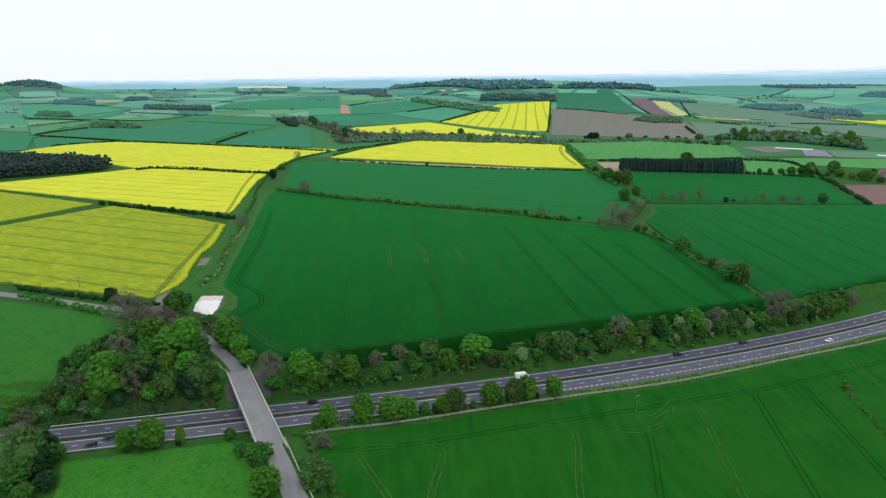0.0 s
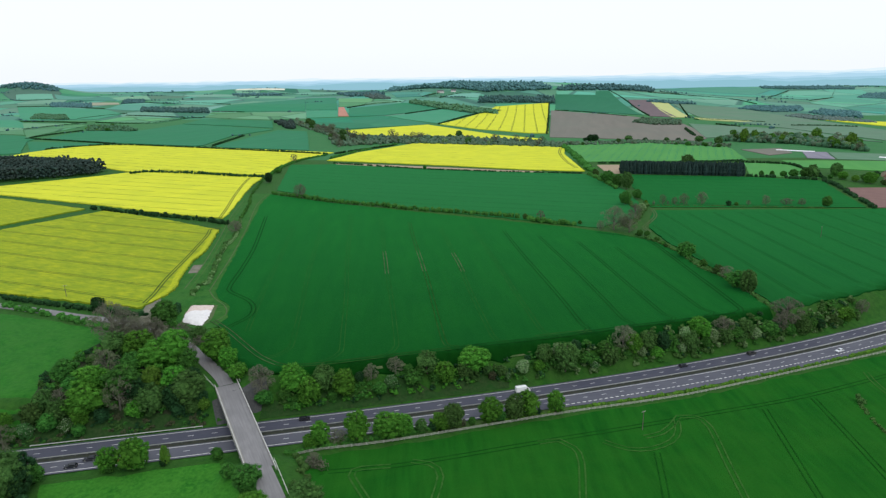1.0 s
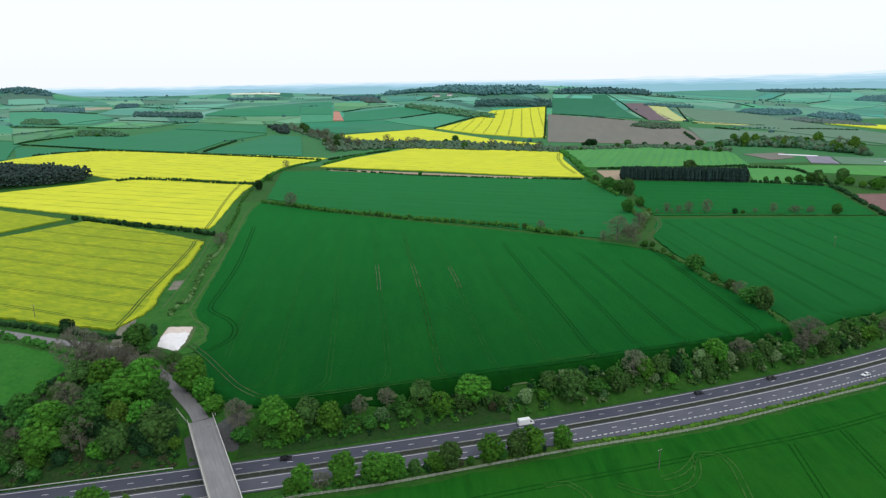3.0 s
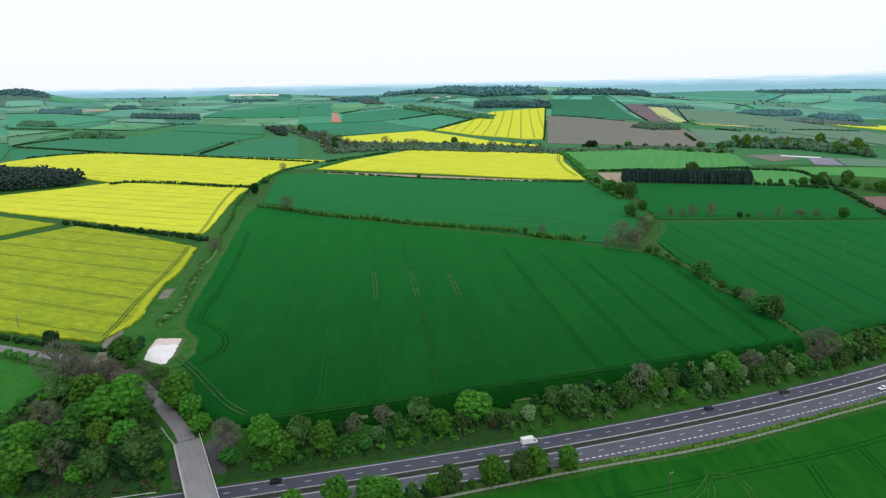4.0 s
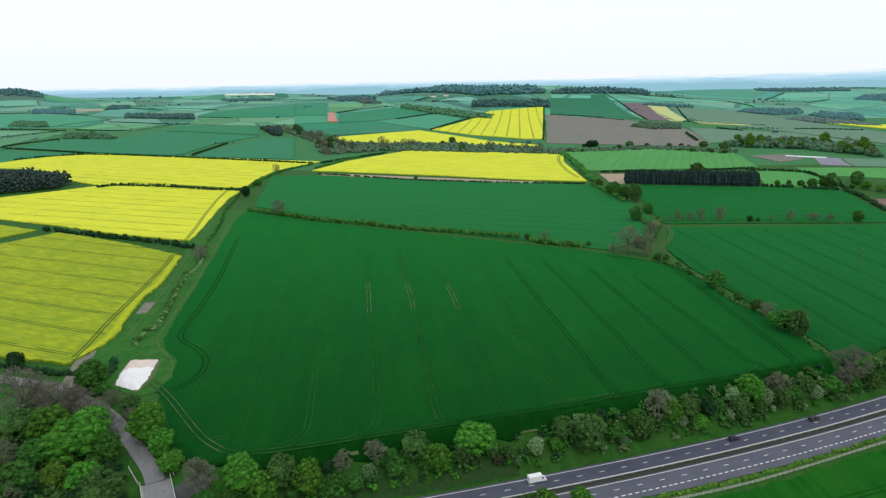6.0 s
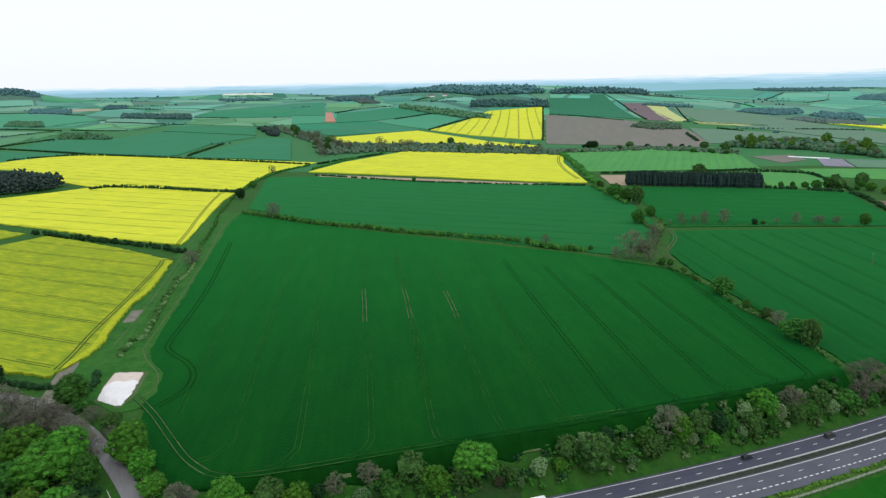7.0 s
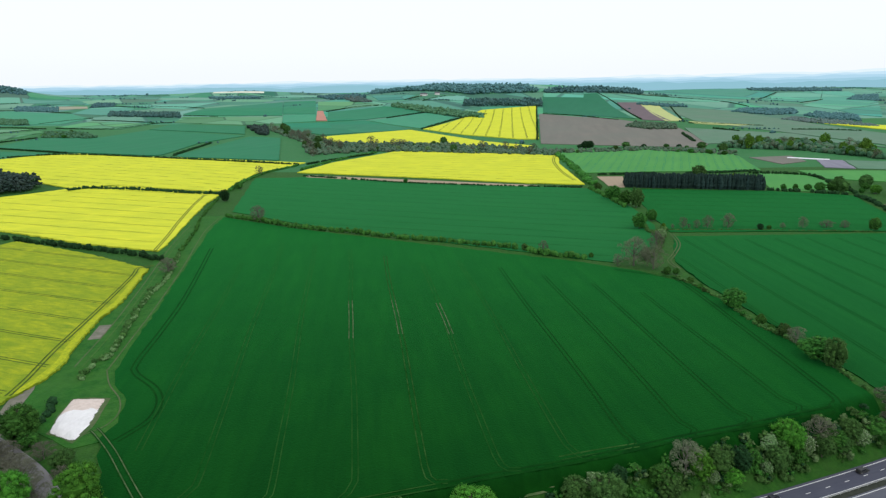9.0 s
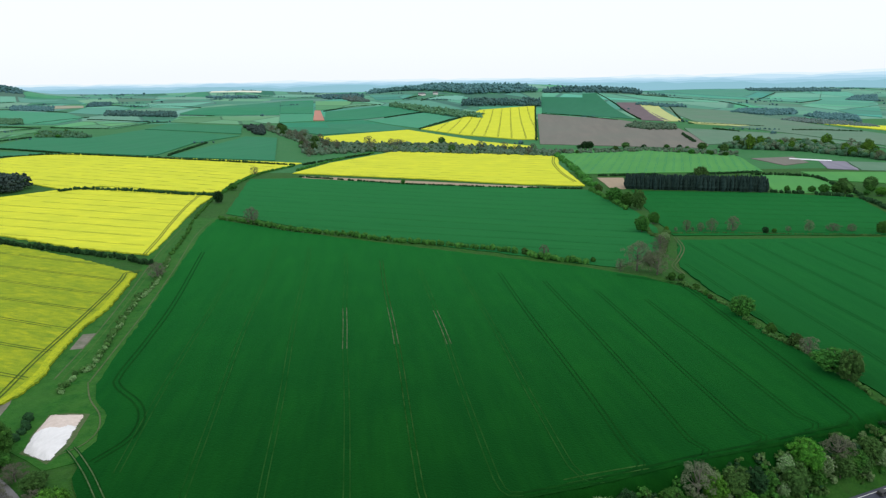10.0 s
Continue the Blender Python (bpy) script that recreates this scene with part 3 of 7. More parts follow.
OUTLINE["R_YEL2"] = [(1073, 1987), (1150, 1769), (1173, 1649), (1083, 1521), (1052, 1616), (1046, 1904)]
OUTLINE["Q31"] = [(-760, 1110), (-893, 1330), (-905, 1372), (-985, 1452), (-1085, 1500), (-830, 1090)]
OUTLINE["Q32"] = [(-1000, 1482), (-1118, 1652), (-1112, 1860), (-1285, 1765), (-1092, 1514)]
OUTLINE["Q33"] = [(-1170, 1735), (-1338, 1980), (-1440, 2095), (-1540, 2110), (-1288, 1785)]
OUTLINE["FAR_Y"] = [(-1480, 4375), (-1490, 4430), (-1160, 4430), (-1150, 4375)]
OUTLINE["W_PLANT"] = [(-614, 758), (-569, 773), (-476, 837), (-484, 881), (-576, 941), (-705, 965), (-781, 972)]
OUTLINE["W_ROW"] = [(216, 853), (361, 817), (371, 842), (222, 874)]
OUTLINE["W_VALLEY"] = [(-529, 1907), (-474, 1859), (-300, 1478), (-224, 1199), (-123, 1260), (194, 1170), (206, 1248), (23, 1368), (-214, 1421), (-301, 1623), (-451, 1897)]
OUTLINE["W_TOP"] = [(198, 1198), (366, 1236), (480, 1149), (505, 1212), (382, 1293), (206, 1248)]
OUTLINE["W_SKY"] = [(-422, 4033), (-146, 3313), (120, 2856), (419, 2894), (390, 3055), (133, 3180), (-435, 4528)]
OUTLINE["W_SKY2"] = [(429, 2875), (903, 3027), (955, 3296), (488, 3013)]
OUTLINE["W_BIG"] = [(501, 1283), (624, 1220), (672, 1075), (734, 1194), (700, 1371), (596, 1404)]
OUTLINE["W_L5"] = [(-1300, 3800), (-1380, 4000), (-1130, 4010), (-1010, 3780)]
OUTLINE["W_L6"] = [(-511, 3083), (-315, 3004), (-595, 4020), (-732, 4002)]
OUTLINE["W_L0"] = [(-2900, 3960), (-2760, 3850), (-2560, 3850), (-2430, 3950), (-2500, 4080), (-2660, 4130), (-2850, 4090)]
OUTLINE["Q1"] = [(-889, 1324), (-712, 1280), (-709, 1240), (-747, 1168), (-754, 1128)]
OUTLINE["Q2"] = [(-889, 1384), (-921, 1592), (-790, 1616), (-786, 1848), (-627, 1748), (-465, 1640), (-511, 1468), (-505, 1408), (-490, 1240), (-502, 1228), (-688, 1296), (-730, 1316)]
OUTLINE["Q3"] = [(-461, 1228), (-446, 1616), (-363, 1572), (-260, 1136), (-442, 1196)]
OUTLINE["Q4"] = [(-791, 1868), (-814, 2076), (-551, 1936), (-477, 1684)]
OUTLINE["Q5"] = [(-1128, 2024), (-1165, 2284), (-894, 2116), (-888, 1908), (-956, 1924)]
OUTLINE["Q6"] = [(-1333, 1968), (-1116, 1936), (-1151, 1704)]
OUTLINE["Q7"] = [(-1109, 1644), (-1104, 1892), (-1044, 1808), (-952, 1432), (-944, 1404)]
OUTLINE["Q8"] = [(-1977, 2904), (-1821, 2888), (-1461, 2692), (-1248, 2416), (-1197, 2140), (-1295, 2148), (-1419, 2092)]
OUTLINE["Q9"] = [(-955, 2524), (-973, 2792), (-725, 3120), (-546, 2352), (-921, 2456)]
OUTLINE["Q10"] = [(-907, 2400), (-532, 2292), (-466, 2012), (-563, 1980), (-840, 2156)]
OUTLINE["Q11"] = [(-1467, 3108), (-1248, 3192), (-1098, 3348), (-1063, 2808)]
OUTLINE["Q12"] = [(-1481, 2728), (-1554, 3012), (-1452, 3056), (-1309, 2904), (-1261, 2568)]
OUTLINE["Q13"] = [(-2537, 3728), (-2409, 3860), (-2255, 3624), (-2421, 3552)]
OUTLINE["Q14"] = [(-2400, 3868), (-2010, 3748), (-1677, 3240), (-2227, 3612)]
OUTLINE["Q15"] = [(-1869, 3216), (-1624, 3112), (-1555, 2988), (-1668, 2964)]
OUTLINE["Q16"] = [(-734, 3168), (-567, 3080), (-437, 2388), (-559, 2416)]
OUTLINE["Q17"] = [(-553, 2392), (-432, 2364), (-378, 2068), (-469, 2032)]
OUTLINE["Q18"] = [(-462, 2004), (-339, 2032), (-230, 2084), (-73, 1784), (-91, 1740), (-179, 1696), (-279, 1636), (-426, 1848)]
OUTLINE["Q19"] = [(-542, 3000), (-354, 2860), (-231, 2664), (-454, 2524)]
OUTLINE["Q20"] = [(-405, 2448), (-214, 2600), (-44, 2388), (-232, 2116), (-340, 2064)]
OUTLINE["Q21"] = [(-221, 2084), (-38, 2336), (41, 2160), (-51, 1796), (-123, 1908)]
OUTLINE["Q22"] = [(-326, 3180), (-108, 2984), (-148, 2824), (-260, 2852)]
OUTLINE["Q23"] = [(-59, 2756), (-6, 2848), (103, 2812), (86, 2676)]
OUTLINE["Q24"] = [(140, 2460), (349, 2472), (334, 2376), (157, 2284)]
OUTLINE["Q25"] = [(433, 2868), (606, 2884), (580, 2764), (417, 2752)]
OUTLINE["Q26"] = [(617, 2928), (851, 2948), (1195, 2892), (1140, 2780), (785, 2720), (576, 2732)]
OUTLINE["Q27"] = [(1369, 4428), (1839, 4604), (2019, 4060), (1536, 3332), (1271, 3096), (1062, 3164)]
OUTLINE["Q28"] = [(2006, 4008), (2291, 4040), (1967, 3492), (1643, 3088), (1555, 3296)]
OUTLINE["Q29"] = [(2295, 4036), (2418, 3992), (2134, 3288), (1959, 3020), (1451, 2488), (1473, 2764), (1926, 3412)]
OUTLINE["Q30"] = [(1438, 2460), (1901, 2928), (1378, 2132), (1367, 2240)]
OUTLINE["W_Q1"] = [(-1847, 2936), (-2025, 3232), (-1724, 3056), (-1583, 2808)]
OUTLINE["W_Q2"] = [(-1562, 3020), (-1690, 3304), (-1586, 3296), (-1468, 3056)]
OUTLINE["W_Q3"] = [(-1226, 2504), (-1318, 2724), (-985, 2564), (-904, 2372)]
OUTLINE["W_Q4"] = [(-1419, 2140), (-1573, 2412), (-1442, 2376), (-1280, 2124)]
OUTLINE["W_Q5"] = [(-932, 1612), (-1007, 1764), (-927, 1764), (-794, 1604), (-798, 1576)]
OUTLINE["W_Q6"] = [(-529, 1880), (-478, 1888), (-409, 1648), (-426, 1640)]
OUTLINE["W_Q7"] = [(-192, 2564), (-182, 2648), (-27, 2448), (139, 2216), (131, 2136), (47, 2188), (-25, 2284)]
OUTLINE["W_Q8"] = [(84, 2508), (96, 2644), (387, 2632), (369, 2480)]
OUTLINE["W_Q9"] = [(-530, 3320), (-445, 3352), (-281, 2808), (-361, 2848)]
OUTLINE["W_QA"] = [(743, 2576), (769, 2636), (921, 2580), (917, 2524), (842, 2512)]
OUTLINE["W_QB"] = [(1003, 2360), (1112, 2488), (1291, 2476), (1203, 2296), (1085, 2244)]
OUTLINE["W_QC"] = [(2011, 4416), (2369, 4368), (2511, 4200), (2408, 4048), (2153, 4112), (1978, 4284)]
OUTLINE["W_QD"] = [(2080, 3452), (2271, 3684), (2417, 3720), (2173, 3344)]
OUTLINE["W_QE"] = [(1183, 2220), (1275, 2324), (1345, 2216), (1232, 2012), (1148, 2028)]
OUTLINE["W_QF"] = [(1019, 2056), (1118, 2148), (1162, 1948), (1105, 1724), (1074, 1776), (1034, 1900)]
OUTLINE["W_QG"] = [(482, 1792), (539, 1916), (627, 1844), (587, 1712), (515, 1704)]

# the soil lies below the standing crop
for v in land.data.vertices:
    if v.co.y < 700 and (inside(v.co.x, v.co.y, OUTLINE["MAIN"]) or inside(v.co.x, v.co.y, OUTLINE["RIGHT_I"])):
        v.co.z -= 0.7

# ---------- fields ----------
FIELDS = (
    ("wheat_field", "MAIN", 0.4, WHEAT, "dark green winter wheat field beside the road belt", 3.2),
    ("wheat_field", "UPPER", 0.5, WHEAT_UPPER, "bluish green winter wheat field beyond a low hedge", 22),
    ("rape_field", "RAPE_A", 1.1, RAPE, "yellow and green streaked rape field in flower", 8),
    ("rape_field", "RAPE_A2", 1.1, RAPE, "small yellow rape field behind a grass strip", 20),
    ("rape_field", "RAPE_B", 1.1, RAPE_BRIGHT, "bright yellow rape field between hedges", 10),
    ("rape_field", "RAPE_C", 1.1, RAPE_BRIGHT, "bright yellow rape field below green hills", 30),
    ("rape_field", "RAPE_D", 1.2, RAPE_BRIGHT, "domed yellow rape field before a wooded valley", 30),
    ("rape_field", "RAPE_E", 1.4, RAPE_BRIGHT, "thin yellow rape field along a valley wood", 40),
    ("rape_field", "RAPE_F", 1.6, RAPE_BRIGHT, "yellow rape field striped by wheel tracks on a hillside", 50),
    ("stubble_strip", "STUBBLE", 0.3, STUBBLE, "pale bare strip below a rape field", 30),
    ("barley_field", "BRIGHT", 0.8, BRIGHT, "light green young barley field with wheel tracks", 35),
    ("wheat_field", "RIGHT_H", 0.5, WHEAT_EAST, "green wheat field before a dark conifer screen", 24),
    ("wheat_field", "RIGHT_I", 0.4, WHEAT_EAST, "large dark green wheat field crossed by wheel tracks", 8),
    ("bare_field", "PINK", 0.4, PINK_SOIL, "pinkish brown bare field by the houses", 30),
    ("bare_field", "PLOUGH", 1.0, PLOUGH, "wide brown ploughed field on a slope", 50),
    ("wheat_field", "R_DARK", 1.4, GREEN_DARK, "dark green wheat field on a hill", 60),
    ("bare_field", "R_PURPLE", 1.5, PURPLE_SOIL, "purple brown tilled field on a hill", 60),
    ("lime_field", "R_LIME", 1.5, LIME_CROP, "pale yellow green crop on a hill", 60),
    ("grey_field", "R_GREY", 1.2, GREY_FIELD, "grey green thin crop on rolling land", 60),
    ("rape_field", "R_YEL1", 1.7, LIME_CROP, "narrow pale yellow strip of rape", 50),
    ("rape_field", "R_YEL2", 1.8, RAPE_BRIGHT, "narrow bright yellow strip of rape", 50),
    ("bare_field", "R_BROWN2", 1.6, GREY_FIELD, "grey brown field before a wood", 50),
    ("covered_field", "R_LAV", 0.9, LAVENDER, "grey lilac rows under crop covers", 40),
    ("bare_field", "R_BROWN3", 0.8, GREY_FIELD, "grey brown field before a wood", 40),
    ("pasture", "R_PASTURE", 0.5, BRIGHT, "small pale green pasture with orchard trees", 40),
    ("pasture", "R_LIME2", 0.8, BRIGHT, "light green pasture by farm buildings", 40),
    ("bare_field", "R_BARE", 0.5, STUBBLE, "small pinkish bare plot beside conifers", 40),
    ("bare_field", "R_BARE2", 0.8, PLOUGH, "small brown tilled plot", 40),
    ("red_field", "RED", 2.2, RED_SOIL, "small red tilled patch on a green slope", 60),
    ("wheat_field", "Q1", 1.2, VALLEY, "mid green crop below a dark hedge", 50),
    ("wheat_field", "Q2", 1.3, VALLEY, "broad green wheat field below hills, light haze in its colour", 50),
    ("wheat_field", "Q3", 1.4, VALLEY, "dark green wheat field beside a valley wood", 50),
    ("wheat_field", "Q4", 1.5, VALLEY, "green wheat strip on a gentle slope", 50),
    ("pasture", "Q5", 1.6, GREEN_C, "pale green pasture with hedges", 70),
    ("pasture", "Q6", 1.2, GREEN_C, "pale green pasture strip", 50),
    ("pasture", "Q7", 1.3, GREEN_C, "pale green pasture strip between hedges", 50),
    ("wheat_field", "Q8", 1.4, GREEN_B, "green field before scattered trees, haze in its colour", 70),
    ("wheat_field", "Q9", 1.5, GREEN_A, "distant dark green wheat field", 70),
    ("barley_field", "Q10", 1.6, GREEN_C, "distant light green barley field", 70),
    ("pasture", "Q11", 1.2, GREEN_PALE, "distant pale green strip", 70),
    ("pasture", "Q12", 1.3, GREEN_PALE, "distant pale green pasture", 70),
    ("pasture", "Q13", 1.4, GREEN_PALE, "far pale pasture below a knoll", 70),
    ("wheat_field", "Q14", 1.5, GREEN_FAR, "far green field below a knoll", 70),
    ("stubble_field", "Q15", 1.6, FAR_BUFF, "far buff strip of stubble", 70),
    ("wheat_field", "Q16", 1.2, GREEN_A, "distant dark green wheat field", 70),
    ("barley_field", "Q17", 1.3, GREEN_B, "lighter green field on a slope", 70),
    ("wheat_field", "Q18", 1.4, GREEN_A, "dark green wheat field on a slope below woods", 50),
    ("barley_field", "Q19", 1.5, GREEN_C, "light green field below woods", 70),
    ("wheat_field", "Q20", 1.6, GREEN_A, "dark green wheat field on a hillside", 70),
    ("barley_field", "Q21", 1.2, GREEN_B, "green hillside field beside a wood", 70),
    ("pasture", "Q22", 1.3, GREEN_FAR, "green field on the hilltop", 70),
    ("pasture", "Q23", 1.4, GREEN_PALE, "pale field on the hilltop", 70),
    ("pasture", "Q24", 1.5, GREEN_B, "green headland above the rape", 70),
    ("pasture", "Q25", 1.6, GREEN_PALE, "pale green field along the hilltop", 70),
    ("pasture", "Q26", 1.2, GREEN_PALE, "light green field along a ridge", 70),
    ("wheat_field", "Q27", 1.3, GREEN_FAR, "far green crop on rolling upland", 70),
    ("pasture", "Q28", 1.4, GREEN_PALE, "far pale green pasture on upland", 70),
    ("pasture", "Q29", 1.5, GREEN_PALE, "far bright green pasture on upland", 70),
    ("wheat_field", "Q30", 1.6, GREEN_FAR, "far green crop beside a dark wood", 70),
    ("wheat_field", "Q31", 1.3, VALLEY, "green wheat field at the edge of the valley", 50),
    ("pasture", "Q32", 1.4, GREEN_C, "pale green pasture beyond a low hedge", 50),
    ("wheat_field", "Q33", 1.5, GREEN_B, "green field along the valley side, haze in its colour", 60),
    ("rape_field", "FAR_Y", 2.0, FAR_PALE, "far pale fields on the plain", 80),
    ("barley_field", "SOUTH", 0.35, BARLEY, "bright green barley field below the road fence", 6),
    ("meadow", "MEADOW", 0.32, MEADOW, "rough green meadow beside the bridge approach", 6),
    ("pasture", "WEST", 0.2, PASTURE, "smooth green field above the triangular wood", 7),
)
for i, (name, key, tall, mat, label, grid) in enumerate(FIELDS):
    crop(name, OUTLINE[key], tall, mat, label, grid=grid, rng_seed=i, ragged=1.6 if key in ("RAPE_A", "RAPE_B") else 0.9 if grid < 25 else 0.7)

# wheel tracks
def tram_pair(foot, slant, y0, y1, mat, wide, hook=0.0, label="faint pair of wheel tracks through the standing wheat"):
    """One pair running up the field, with a turn into the headland at its foot."""
    pts = []
    if hook:
        pts = [(foot + hook * 6.5, y0 - 5.5 + hook * 1.6), (foot + hook * 2.6, y0 - 4.6 + hook * 0.6), (foot + hook * 0.5, y0 - 1.5)]
    y = y0 + 4
    while y < y1:
        pts.append((foot + slant * (y - 290) + 0.5 * math.sin(y / 31 + foot), y))
        y += 26
    wheel_pair("wheel_tracks", pts, 0.47, mat, gauge=2.0, wide=wide, label=label, step=5.0)


for foot, slant, y0, y1, hook, pale in ((-101.5, -0.150, 300, 560, 0, 1), (-77.8, -0.150, 280, 600, -1, 1), (-53.7, -0.147, 275, 600, -1, 1), (-28.2, -0.143, 281, 590, -1, 1),
                                        (-5.1, -0.136, 288, 570, 1, 2), (18.3, -0.130, 294, 555, 1, 1), (43.8, -0.128, 300, 540, 1, 1), (65.6, -0.118, 307, 530, -1, 0),
                                        (89.3, -0.114, 314, 520, -1, 0), (112.5, -0.108, 322, 505, -1, 0), (135.0, -0.104, 330, 490, -1, 0)):
    if not pale:
        tram_pair(foot, slant, y0, y1, WHEEL, 0.5, hook)
    else:
        tram_pair(foot + 0.15, slant, y0, y1, WHEEL_PALE if pale == 2 else WHEEL_FAINT, 0.42, hook)
tram_lines("wheel_tracks", OUTLINE["UPPER"], -16.5, 24, 5.0, 12, 0.55, WHEEL, wide=0.38, gaps=0.15)
tram_lines("wheel_tracks", OUTLINE["RIGHT_I"], 91, 24, -8.0, 12, 0.45, WHEEL, wide=0.46)
tram_lines("wheel_tracks", OUTLINE["RIGHT_H"], -12, 24, 3.0, 12, 0.55, WHEEL, wide=0.5)
wheel_pair("wheel_tracks", [(-14.9, 160.9), (-21.8, 179.1), (-28.6, 191.7), (-34.2, 201.6), (-36.3, 205.8), (-35.9, 208.8), (-33.2, 210.3), (-23.1, 211.6)], 0.47, WHEEL_SOFT, wide=0.7, gauge=2.1, label="pale wheel tracks turning on the headland")
wheel_pair("wheel_tracks", [(-9.3, 168.4), (-8.2, 185.2), (-5.8, 199.6), (-5.1, 205.6), (-6.3, 210.4), (-9.2, 213.3), (-15.9, 214.8)], 0.47, WHEEL_SOFT, wide=0.62, gauge=2.1, label="pale wheel tracks turning on the headland")
wheel_pair("wheel_tracks", [(-47.9, 207.5), (-23.1, 211.6), (-1.9, 217.3), (20.2, 224.2), (43.5, 231.3), (72.9, 239.9), (101.6, 248.9), (150, 264.6), (207.5, 288.9), (235.4, 301.1)], 0.43, WHEEL_BARLEY, wide=0.5, gauge=2.1, label="dark wheel tracks along the headland")
wheel_pair("wheel_tracks", [(40.2, 177.3), (41.8, 192.2), (45.5, 215), (44.5, 224.1), (39.7, 229.1), (31.6, 227.3)], 0.47, WHEEL_SOFT, wide=0.62, gauge=2.1, label="pale wheel tracks turning on the headland")
wheel_pair("wheel_tracks", [(56.5, 228.5), (64.2, 223.6), (73, 223.7), (82.3, 228.9), (87.3, 236.4), (89.5, 245.3)], 0.47, WHEEL_SOFT, wide=0.55, gauge=2.1, label="pale wheel tracks looping round the pole")
wheel_pair("wheel_tracks", [(73, 231.8), (80.7, 235), (87.6, 242.4), (91, 247.3), (97.5, 247.3), (100.7, 239.8), (97.6, 213.9), (93.9, 181)], 0.47, WHEEL_SOFT, wide=0.62, gauge=2.1, label="pale wheel tracks turning on the headland")
wheel_pair("wheel_tracks", [(128.9, 253.8), (127, 241.6), (122.8, 214.2), (117.6, 181.4)], 0.47, WHEEL_BARLEY, wide=0.42, gauge=2.1, label="dark wheel tracks in barley")
wheel_pair("wheel_tracks", [(154, 263.6), (153.1, 251.6), (150.5, 222.5), (146.9, 184.8)], 0.47, WHEEL_BARLEY, wide=0.42, gauge=2.1, label="dark wheel tracks in barley")
wheel_pair("wheel_tracks", [(74.5, 221.3), (71.1, 202.6), (66.4, 180.5)], 0.47, WHEEL_BARLEY, wide=0.4, gauge=2.1, label="dark wheel tracks in barley")
wheel_pair("wheel_tracks", [(191.7, 288.6), (189, 275.3), (188.4, 247.2)], 0.47, WHEEL_SOFT, wide=0.62, gauge=2.1, label="pale wheel tracks turning on the headland")
wheel_pair("wheel_tracks", [(38.5, 295.7), (49.7, 299), (66.1, 303.1)], 0.46, WHEEL_PALE, wide=0.6, gauge=2.1, label="pale wheel tracks along the headland")
for top, foot in (((-52.0, 455), (-44.0, 399)), ((-27.6, 455), (-20.3, 404)), ((-2.3, 449), (4.6, 403))):
    wheel_pair("wheel_tracks", [top, ((top[0] + foot[0]) / 2 + 0.2, (top[1] + foot[1]) / 2), foot], 0.49, WHEEL_BARE, wide=0.5, gauge=2.0, label="short pale worn tracks in the wheat")
wheel_pair("wheel_tracks", [(187.1, 613.8), (180.2, 579.6), (165.4, 548.4), (156.3, 531.6), (155.7, 512)], 0.52, WORN, wide=0.8, gauge=2.1, label="pale wheel tracks winding in the wheat")
tram_lines("wheel_tracks", OUTLINE["RAPE_A"], -20, 24, 2.0, 6, 1.14, WHEEL_RAPE, wide=0.6, gaps=0.04)
tram_lines("wheel_tracks", OUTLINE["RAPE_B"], -17, 24, 2.0, 11, 1.14, WHEEL_RAPE, wide=0.45, gaps=0.2)
tram_lines("wheel_tracks", OUTLINE["RAPE_C"], -24, 24, 2.0, 10, 1.16, WHEEL_RAPE, wide=0.6, gaps=0.4)
tram_lines("wheel_tracks", OUTLINE["RAPE_D"], -15, 24, 2.0, 10, 1.26, WHEEL_RAPE, wide=0.5, gaps=0.5)
tram_lines("wheel_tracks", OUTLINE["RAPE_F"], 84, 30, 2.0, 10, 1.75, WHEEL_RAPE, gauge=2.2, wide=0.9, gaps=0.08)
tram_lines("wheel_tracks", OUTLINE["BRIGHT"], 70, 12, 2.0, 8, 0.9, GREEN_A, gauge=2.0, wide=0.5, gaps=0.2)

HEADLAND = [(-126, 318.5), (-123.1, 315.8), (-112, 303.6), (-100.4, 289.1), (-88.2, 274.4), (-78, 266), (-68.7, 264.4), (-52.1, 267.7), (-29.1, 274.2), (-1.9, 281.8), (18.1, 287.6), (48.6, 296), (82, 307.2), (110.4, 315.6), (132, 322.6), (146, 327), (151, 332), (151.5, 345), (150, 398), (147, 484), (138, 497), (113, 512)]
wheel_pair("wheel_tracks", HEADLAND, 0.47, WHEEL, gauge=2.3, wide=0.9)
wheel_pair("wheel_tracks", HEADLAND[:10], 0.49, WHEEL_PALE, gauge=2.2, wide=0.45, label="pale wheel tracks curving round the field corner")
wheel_pair("wheel_tracks", HEADLAND[:6], 0.51, WHEEL_BARE, gauge=2.2, wide=0.35, label="bare wheel tracks curving round the field corner")
wheel_pair("wheel_tracks", [(-174.2, 579.6), (-151, 470.5), (-141.9, 414.6), (-136.8, 376), (-132.5, 364.9), (-117.8, 350.3), (-110.6, 338.1), (-108.5, 325.5), (-111.2, 316.9), (-114.3, 310.1)], 0.47, WHEEL, wide=0.8, gauge=2.2)
wheel_pair("wheel_tracks", [(-174, 344), (-176, 360), (-182, 391), (-190, 445), (-200, 505), (-205, 526), (-197, 531)], 1.17, WHEEL_RAPE, wide=0.9, label="worn wheel tracks along the rape edge")
wheel_pair("wheel_tracks", [(-214, 572), (-224, 620), (-236, 672), (-252, 750), (-262, 810)], 1.17, WHEEL_RAPE, wide=0.9, label="worn wheel tracks along the rape edge")
wheel_pair("wheel_tracks", [(168, 905), (166, 980), (172, 1080), (186, 1160)], 1.3, WHEEL_RAPE, gauge=3, wide=1.2)

